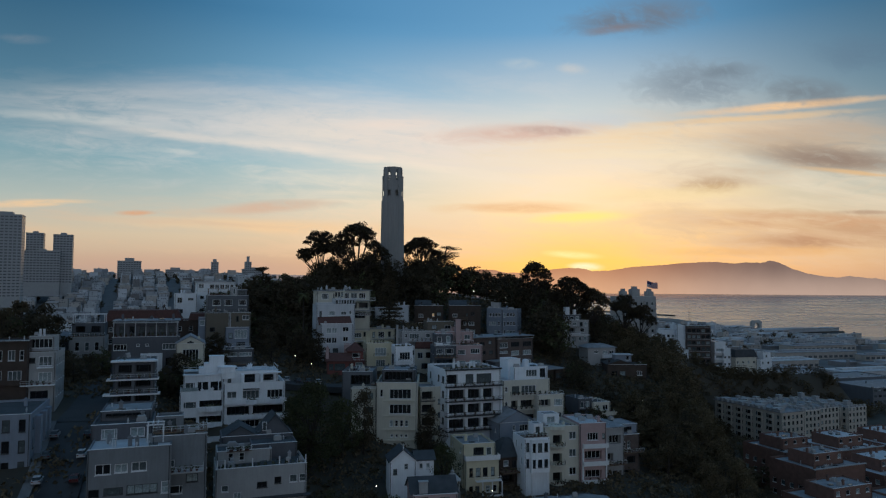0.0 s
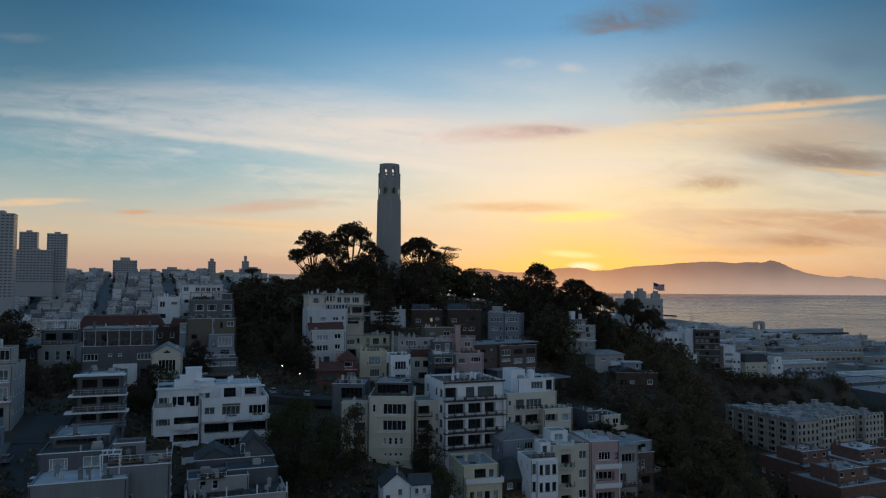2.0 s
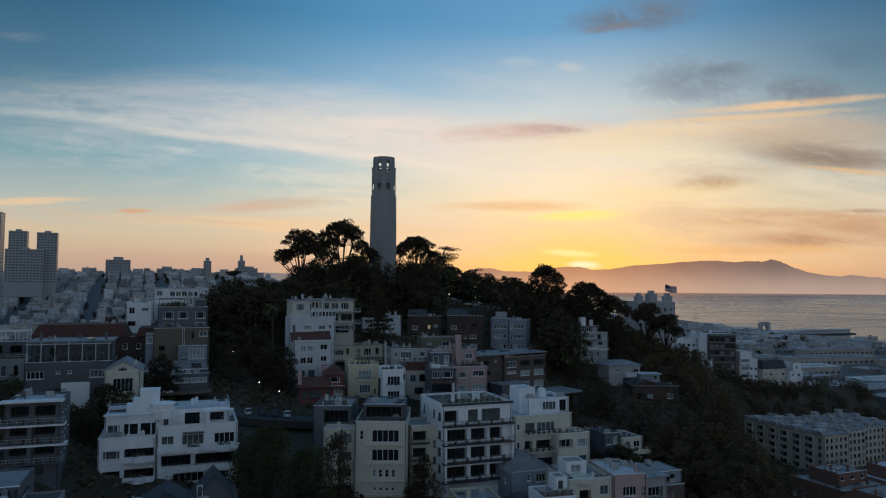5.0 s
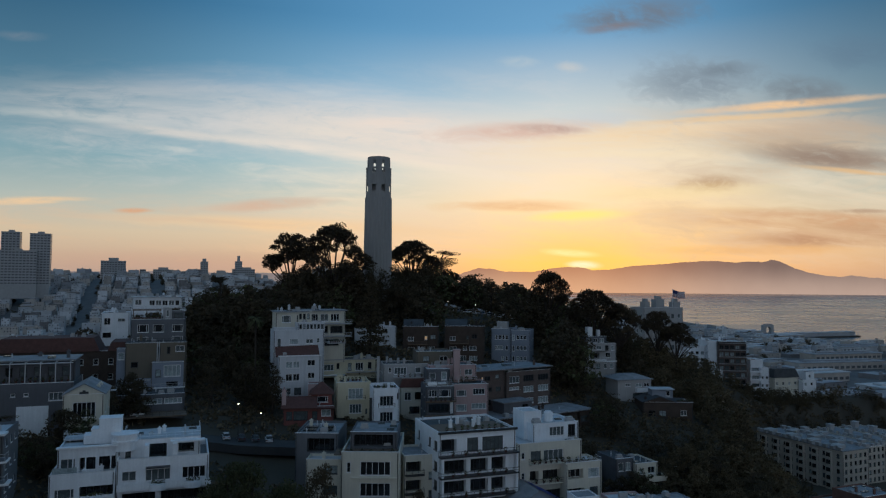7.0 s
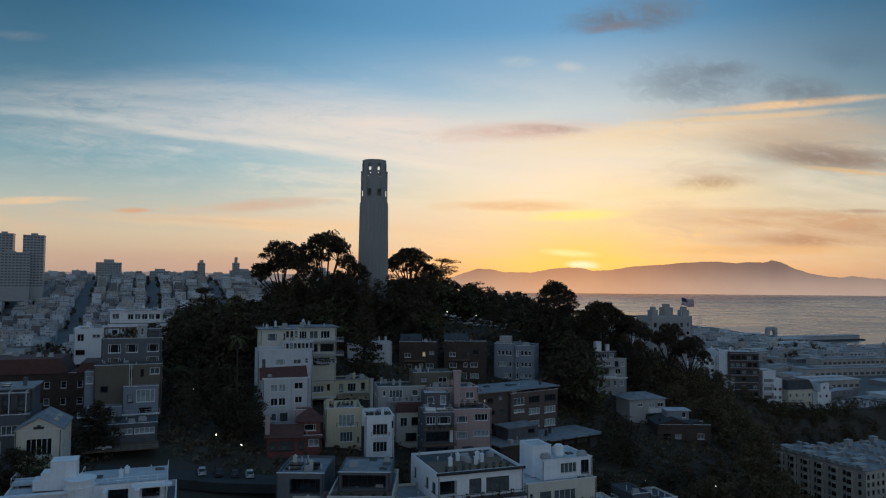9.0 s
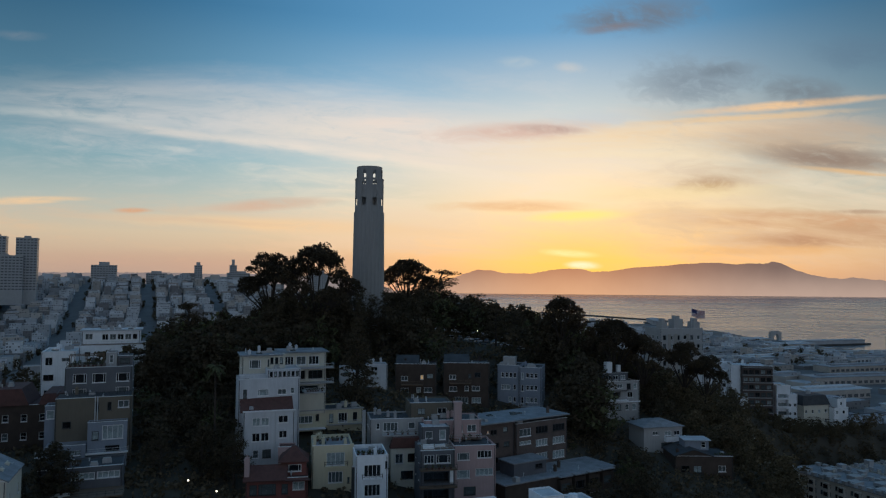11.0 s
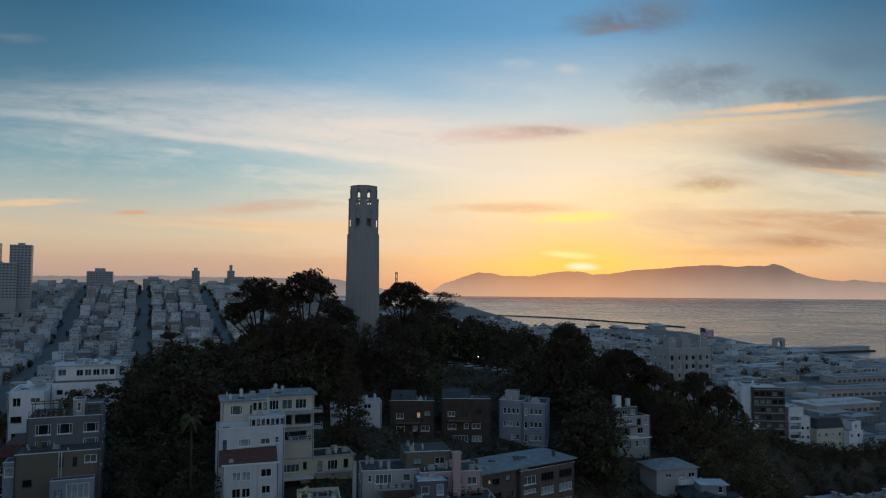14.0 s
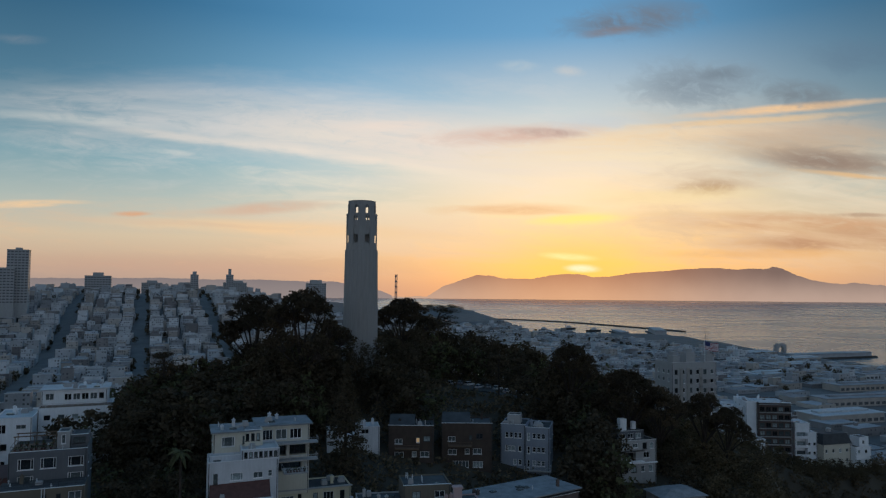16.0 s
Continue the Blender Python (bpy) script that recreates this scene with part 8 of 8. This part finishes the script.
for i, (x, y, h) in enumerate(((-102, -160, 20), (-111, -152, 18), (-95, -152, 17), (-118, -146, 22), (-124, -160, 22))):
    plant(CYP, DENSE[i % 3], x, y, h, 14, "dark dense tree behind the townhouses", i, None, 0.8)


def palm():
    t = root("palm_tree", pose(-25.5, -103, 60), "tall thin palm with a ragged head of fronds", "tree")
    s = Solid()
    for i in range(10):
        s.tube((0.15 * math.sin(i * 0.3), 0, 2.5 * i - 2), (0.15 * math.sin(i * 0.3 + 0.3), 0, 2.5 * i + 0.5), 0.24, 0.22, 8)
    part("trunk", s, BARK, t)
    r = random.Random(3)
    for i in range(22):
        s = Solid()
        a, up = r.uniform(0, 6.283), r.uniform(-0.9, 1.2)
        pts = []
        for k in range(6):
            q = k / 5 * 2.6
            pts.append(Vector((q * math.cos(a), q * math.sin(a), 23.2 + up * q * 0.7 - 0.28 * q * q)))
        side = Vector((-math.sin(a), math.cos(a), 0))
        for k in range(5):
            w0, w1 = 0.4 * math.sin(0.4 + 2.6 * k / 5), 0.4 * math.sin(0.4 + 2.6 * (k + 1) / 5)
            for sg in (-1, 1):
                s.quad(tuple(pts[k]), tuple(pts[k + 1]), tuple(pts[k + 1] + side * sg * w1 - Vector((0, 0, 0.22))), tuple(pts[k] + side * sg * w0 - Vector((0, 0, 0.22))))
        part("frond", s, LEAF3, t)


palm()


def woods():
    """The trees of the wooded slopes, thick round the summit."""
    r = random.Random(99)
    zones = ((-70, 100, -70, 70, 400, 8, 20), (-52, -12, -160, -60, 90, 7, 12), (94, 138, -150, 40, 120, 7, 12), (120, 250, 48, 100, 50, 4, 6), (-105, -58, -60, 60, 90, 8, 18), (-80, 100, 60, 120, 40, 8, 14), (108, 180, -140, 0, 60, 7, 11), (40, 120, -145, -95, 46, 5, 8), (-40, 40, -135, -118, 30, 4, 6), (-90, -40, -170, -125, 14, 6, 9), (-64, -22, -166, -152, 26, 5, 6.5), (235, 300, 60, 120, 16, 8, 12), (20, 100, -215, -176, 30, 6, 9), (100, 150, -215, -130, 50, 8, 12), (-190, -100, -20, 230, 120, 8, 15), (8, 66, -90, -36, 90, 2.6, 4.2), (60, 122, -130, -40, 190, 5, 9), (60, 122, -130, -40, 120, 2.2, 4), (174, 262, 62, 112, 170, 2.4, 4), (108, 142, -110, 40, 110, 4, 7), (262, 330, 90, 150, 40, 4, 7), (130, 262, 28, 76, 150, 5, 8.5), (196, 275, 68, 98, 110, 5, 8), (240, 325, 88, 128, 110, 5, 8), (-130, -95, -175, -130, 14, 12, 18))
    spots = []
    for x0, x1, y0, y1, n, least, most in zones:
        for i in range(n):
            lo, hi = least, most
            x, y = r.uniform(x0, x1), r.uniform(y0, y1)
            if math.hypot(x, y) < 14 or built(x, y, 2.0) or (28 < x < 66 and 2 < y < 34):
                continue
            # gardens that stay open before the houses
            if hi > 5.5 and ((8 < x < 66 and -84 < y < -36) or (80 < x < 102 and -58 < y < -30) or (88 < x < 120 and -84 < y < -54) or (-12 < x < 16 and -70 < y < -50)):
                continue
            # the lane with the parked cars and the slope below it lie open
            if -46 < x < -4 and -142 < y < -112 and not (x < -34 and y > -120):
                continue
            if 24 < x < 56 and -30 < y < 4:
                lo, hi = 2.0, 3.4
            if -46 < x < -6 and -166 < y <= -142:
                lo, hi = 3.0, 4.5
            k = r.randrange(6)
            kind, m, h0 = (OAK, HAZE_TREES[k % 2], 14) if x > cliff_edge(y) - 34 and k != 5 else (OAK, WOOD_TREES[4], 14) if k == 4 else (CYP, PLATE[0], 16) if k == 5 else (CYP, WOOD_TREES[k], 14)
            up = 0 if hi < 5.5 else 100 - 0.13 * max(0.0, abs(x - 5) - 28) - ground_height(x, y)
            spots.append((y, x, kind, m, min(hi, max(lo, up)) * r.uniform(0.8, 1.08), h0, r.uniform(0, 6), r.uniform(0.8, 1.15)))
    spots.sort(key=lambda q: q[0])
    for y, x, kind, m, h, h0, turn, wide in spots[:260]:
        plant(kind, m, x, y, h, h0, "dark dense tree in the woods on the hill", turn, None, wide, "woods on the hill")
    leaves = {}
    for y, x, kind, m, h, h0, turn, wide in spots[260:]:
        co = np.empty(len(m[1].vertices) * 3, np.float32)
        m[1].vertices.foreach_get("co", co)
        co = co.reshape(-1, 4, 3)[::4]
        co = (co - co.mean(1, keepdims=True)) * 1.55 + co.mean(1, keepdims=True)
        co = co.reshape(-1, 3) * (h / h0 * wide, h / h0 * wide, h / h0)
        c, s = math.cos(turn), math.sin(turn)
        leaves.setdefault(m[1].materials[0].name, []).append(np.stack([co[:, 0] * c - co[:, 1] * s + x, co[:, 0] * s + co[:, 1] * c + y, co[:, 2] + ground_height(x, y) - 0.3], 1))
    for name, sets in leaves.items():
        me = quad_mesh("far_woods", np.concatenate(sets), bpy.data.materials[name])
        tagged(new("far_woods", me), "brownish woods on the cliff side, paled for haze" if "dry" in name else "dark dense woods covering the top of the hill", "woods", kind="stuff")
    # low shrubs that nobody could count
    clumps = []
    while len(clumps) < 19000:
        x, y = r.uniform(-130, 260), r.uniform(-260, 130)
        if x > cliff_edge(y) + 40 or (x < -60 and -250 < y < -175) or built(x, y, 0.6) or (34 < x < 62 and 6 < y < 34) or (-46 < x < 2 and -140 < y < -122):
            continue
        if y < 30 and cliff_edge(y) - 6 < x < cliff_edge(y) + 16 and noise.noise((x * 0.05, y * 0.05, 4)) > -0.05 and r.random() < 0.75:
            continue
        k = r.uniform(0.7, 1.9)
        clumps.append(((x, y, ground_height(x, y) + k * 0.35), (k * 1.3, k * 1.3, k * 0.9)))
    tagged(new("shrubs", leaf_mesh("shrubs", clumps, 13, 0.62, SHRUB, 77, 0.8, 0.5)), "low dark shrubs covering the slopes", "shrubs", kind="stuff")


woods()


def street_trees():
    """Dark street trees and gardens scattered through the far city and the flat by the water."""
    r = random.Random(31)
    clumps = []
    for i in range(850):
        a, row_i = r.uniform(300, 1400), r.randrange(-7, 9)
        s = -72 + 105 * row_i + r.choice((-8.5, 8.5, r.uniform(12, 95)))
        q = AWAY * a + SIDE * s
        if shore(q.x) - q.y < 40 or (q.x > 330 and q.y < 520 and r.random() < 0.4):
            continue
        z, h = ground_height(q.x, q.y), r.uniform(5, 11)
        for k in range(3):
            clumps.append(((q.x + r.uniform(-2, 2), q.y + r.uniform(-2, 2), z + h * (0.45 + 0.22 * k)), (h * 0.34, h * 0.34, h * 0.26)))
    for i in range(260):
        x, y = r.uniform(-130, 120), r.uniform(2400, 2540)
        clumps.append(((x, y, ground_height(x, y) + 5), (9, 9, 7)))
    tagged(new("street_trees", leaf_mesh("street_trees", clumps, 22, 1.5, LEAF, 78, 0.8, 0.4)), "dark street trees between far city houses", "trees", kind="stuff")


street_trees()

# ---- streets, cars, lamps ----
ROADS = []


def road_level(p, q, lift):
    return max(ground_height(*(p + q)), ground_height(*(p - q)), ground_height(*p)) + lift


def ribbon(name, label, pts, width, mat, lift=0.25, kerb=0.0):
    s = Solid()
    if mat is ASPHALT:
        ROADS.append((pts, width, lift))
    for (x0, y0), (x1, y1) in zip(pts, pts[1:]):
        n = max(2, int(math.hypot(x1 - x0, y1 - y0) / 3))
        q = Vector((y0 - y1, x1 - x0)).normalized() * width / 2
        for i in range(n):
            a, b = i / n, (i + 1) / n
            p, r_ = Vector((x0 + (x1 - x0) * a, y0 + (y1 - y0) * a)), Vector((x0 + (x1 - x0) * b, y0 + (y1 - y0) * b))
            zp = road_level(p, q, lift)
            zr = road_level(r_, q, lift)
            s.quad((*(p - q), zp), (*(r_ - q), zr), (*(r_ + q), zr), (*(p + q), zp))
            for e in (1, -1):
                s.quad((*(p + q * e), zp), (*(r_ + q * e), zr), (*(r_ + q * e), zr - 2), (*(p + q * e), zp - 2))
    return tagged(new(name, s.done(name, mat)), label, name.split("_")[0], kind="structure")


ribbon("road", "dark asphalt street climbing past the townhouses", [(-38, -262), (-45, -238), (-53, -216), (-62, -194), (-67, -175), (-73, -158)], 8.5, ASPHALT)
ribbon("pavement", "grey concrete pavement beside the street", [(-33, -260), (-40, -236.4), (-48, -214.4), (-57, -192)], 2.0, PAVING, 0.45)
ribbon("pavement", "grey concrete pavement beside the street", [(-43, -264), (-50, -240), (-58, -218), (-67, -195)], 2.0, PAVING, 0.45)
ribbon("road_2", "asphalt lane with parked cars below the villas", [(-46, -136), (-26, -129.5), (0, -124), (22, -121), (40, -112)], 8.0, ASPHALT)
ribbon("road_3", "asphalt parking loop on the hilltop", [(34, 14), (46, 16), (60, 14), (66, 20)], 12.0, ASPHALT)
ribbon("road_4", "asphalt lane on the cliff side", [(70, -104), (82, -100), (96, -98), (106, -96)], 7.0, ASPHALT)


def wheel(parent, x, y):
    w = child("wheel", WHEEL[0], parent, Matrix.Translation((x, y, 0.33)))
    child("rim", WHEEL[1], w)


def make_wheel():
    t, r = Solid(), Solid()
    for s, rad, wd in ((t, 0.33, 0.11), (r, 0.2, 0.12)):
        n = 14
        k = len(s.v)
        for y in (-wd, wd):
            s.v += [(rad * math.cos(6.2832 * i / n), y, rad * math.sin(6.2832 * i / n)) for i in range(n)]
        s.f += [(k + i, k + (i + 1) % n, k + n + (i + 1) % n, k + n + i) for i in range(n)]
        s.f += [tuple(range(k, k + n)), tuple(range(k + n, k + 2 * n))]
    return t.done("wheel", DARKTRIM), r.done("rim", RAIL)


WHEEL = make_wheel()
HEADLIGHT = glass("lamp_glass", (0.5, 0.5, 0.48), 0.1)
TAIL = glass("tail_lamp", (0.2, 0.01, 0.01), 0.2)


def profile(s, pts, half, inset=0.0):
    """A body side profile drawn across the car, narrower towards its top."""
    top = max(z for x, z in pts)
    k, n = len(s.v), len(pts)
    for sg in (-1, 1):
        s.v += [(x, sg * (half - inset * (z / top)), z) for x, z in pts]
    s.f += [(k + i, k + (i + 1) % n, k + n + (i + 1) % n, k + n + i) for i in range(n)]
    s.f += [tuple(range(k + n - 1, k - 1, -1)), tuple(range(k + n, k + 2 * n))]


def car(x, y, z, yaw, colour, label, tall=0.0):
    paint = surface("car_paint", colour, 0.3, 1.0, 0.05, 0.0)
    c = root("parked_car", pose(x, y, z, 0, 0, yaw), label, "car", "parked cars")
    s = Solid()
    profile(s, [(-2.15, 0.3), (2.1, 0.3), (2.2, 0.55), (2.1, 0.78), (1.1, 0.92), (-1.7, 0.98 + tall * 0.2), (-2.15, 0.9 + tall * 0.2)], 0.88, 0.06)
    part("body", s, paint, c)
    s = Solid()
    profile(s, [(-1.9 - tall * 0.2, 0.95), (1.05, 0.9), (0.35, 1.42 + tall), (-1.3 - tall * 0.3, 1.45 + tall)], 0.8, 0.14)
    part("windows", s, GLASS, c)
    s = Solid()
    profile(s, [(0.3, 1.38 + tall), (0.36, 1.44 + tall), (-1.3 - tall * 0.3, 1.49 + tall), (-1.36 - tall * 0.3, 1.4 + tall)], 0.7, 0.02)
    part("roof", s, paint, c)
    for wx in (-1.35, 1.35):
        for wy in (-0.82, 0.82):
            wheel(c, wx, wy)
    for sg in (-0.6, 0.6):
        part("headlight", Solid().box(2.08, 2.2, sg - 0.18, sg + 0.18, 0.6, 0.76), HEADLIGHT, c)
        part("tail_light", Solid().box(-2.2, -2.1, sg - 0.18, sg + 0.18, 0.68, 0.86), TAIL, c)


def on_road(x, y):
    """The height of the road under this spot, or of the ground where there is none."""
    z, best = ground_height(x, y) + 0.1, 1e9
    for pts, width, lift in ROADS:
        for a, b in zip(pts, pts[1:]):
            a, b = Vector(a), Vector(b)
            t = (Vector((x, y)) - a).dot(b - a) / (b - a).length_squared
            p = a.lerp(b, min(1.0, max(0.0, t)))
            far = (Vector((x, y)) - p).length
            if far < min(best, width / 2 + 2.5) and -0.1 < t < 1.1:
                best, z = far, road_level(p, Vector((a.y - b.y, b.x - a.x)).normalized() * width / 2, lift)
    return z


for x, y, yaw, col, lab in ((-25.8, -127.6, 112, (0.55, 0.56, 0.58), "silver parked car by the lane"), (-22.2, -126.8, 112, (0.06, 0.062, 0.07), "black parked car by the lane"), (-18.9, -126.0, 110, (0.08, 0.09, 0.1), "dark parked car by the lane"), (-15.6, -125.3, 108, (0.6, 0.61, 0.62), "white parked car by the lane")):
    car(x, y, on_road(x, y), yaw, col, lab, 0.15)
r = random.Random(17)
TONES = ((0.03, 0.03, 0.035), (0.5, 0.5, 0.52), (0.08, 0.09, 0.1), (0.2, 0.2, 0.21), (0.12, 0.03, 0.03), (0.6, 0.6, 0.6))
for i in range(7):
    t = i / 7
    car(-37 - 21.5 * t, -252 + 60 * t, on_road(-37 - 21.5 * t, -252 + 60 * t), 110, TONES[i % 6], "parked car at the kerb of the climbing street", 0.1 * (i % 3))
    if i % 2 == 0 or i > 3:
        car(-43.6 - 21.5 * t, -254 + 60 * t, on_road(-43.6 - 21.5 * t, -254 + 60 * t), 110, TONES[(i + 3) % 6], "parked car at the kerb of the climbing street", 0.1)
for i in range(9):
    x, y = 33 + 3.6 * i, 20 + 1.5 * math.sin(i)
    y -= 3 if i % 3 == 0 else 0
    car(x, y, on_road(x, y), 60 + 20 * math.sin(i * 2), TONES[(i * 2 + 1) % 6], "parked car on the hilltop loop", 0.1)
for i in range(5):
    car(76 + 5.4 * i, -101.5 + 0.8 * i, on_road(76 + 5.4 * i, -101.5 + 0.8 * i), 10, TONES[(i + 1) % 6], "parked car on the lane above the cliff", 0.1)
for i in range(6):
    x, y = 112 + 4.2 * i, 66 + 2.5 * i
    car(x, y, ground_height(x, y) + 0.6, 20, TONES[(i + 2) % 6], "parked car below the deco apartments", 0.1)


def street_lamp(x, y, h=6.2, power=1.0):
    z = ground_height(x, y)
    t = root("street_lamp", pose(x, y, z), "slim street lamp with a glowing white globe", "lamp", "street lamps")
    part("post", Solid().round(0, 0, 0.16, -1, 0.6, 8, 0.7).tube((0, 0, 0.5), (0, 0, h - 0.3), 0.07, 0.05, 8), DARKTRIM, t)
    s = Solid()
    for i in range(5):
        a, b = -1.5708 + 3.1416 * i / 5, -1.5708 + 3.1416 * (i + 1) / 5
        s.round(0, 0, 0.14 * max(0.15, math.cos(a)), h + 0.14 * math.sin(a), h + 0.14 * math.sin(b), 10, max(0.15, math.cos(b)) / max(0.15, math.cos(a)))
    part("globe", s, BULB, t)


street_lamp(-23.7, -124.4, 8.6)
street_lamp(-18.4, -122.6, 6.2)
for x, y in ((-42, -88), (-30, -70), (44, 24), (31, 22), (60, 10), (84, -96), (104, -94), (10.5, -188), (40, -180), (84, -146), (126, 72), (56, -112)):
    street_lamp(x, y, 4.6)
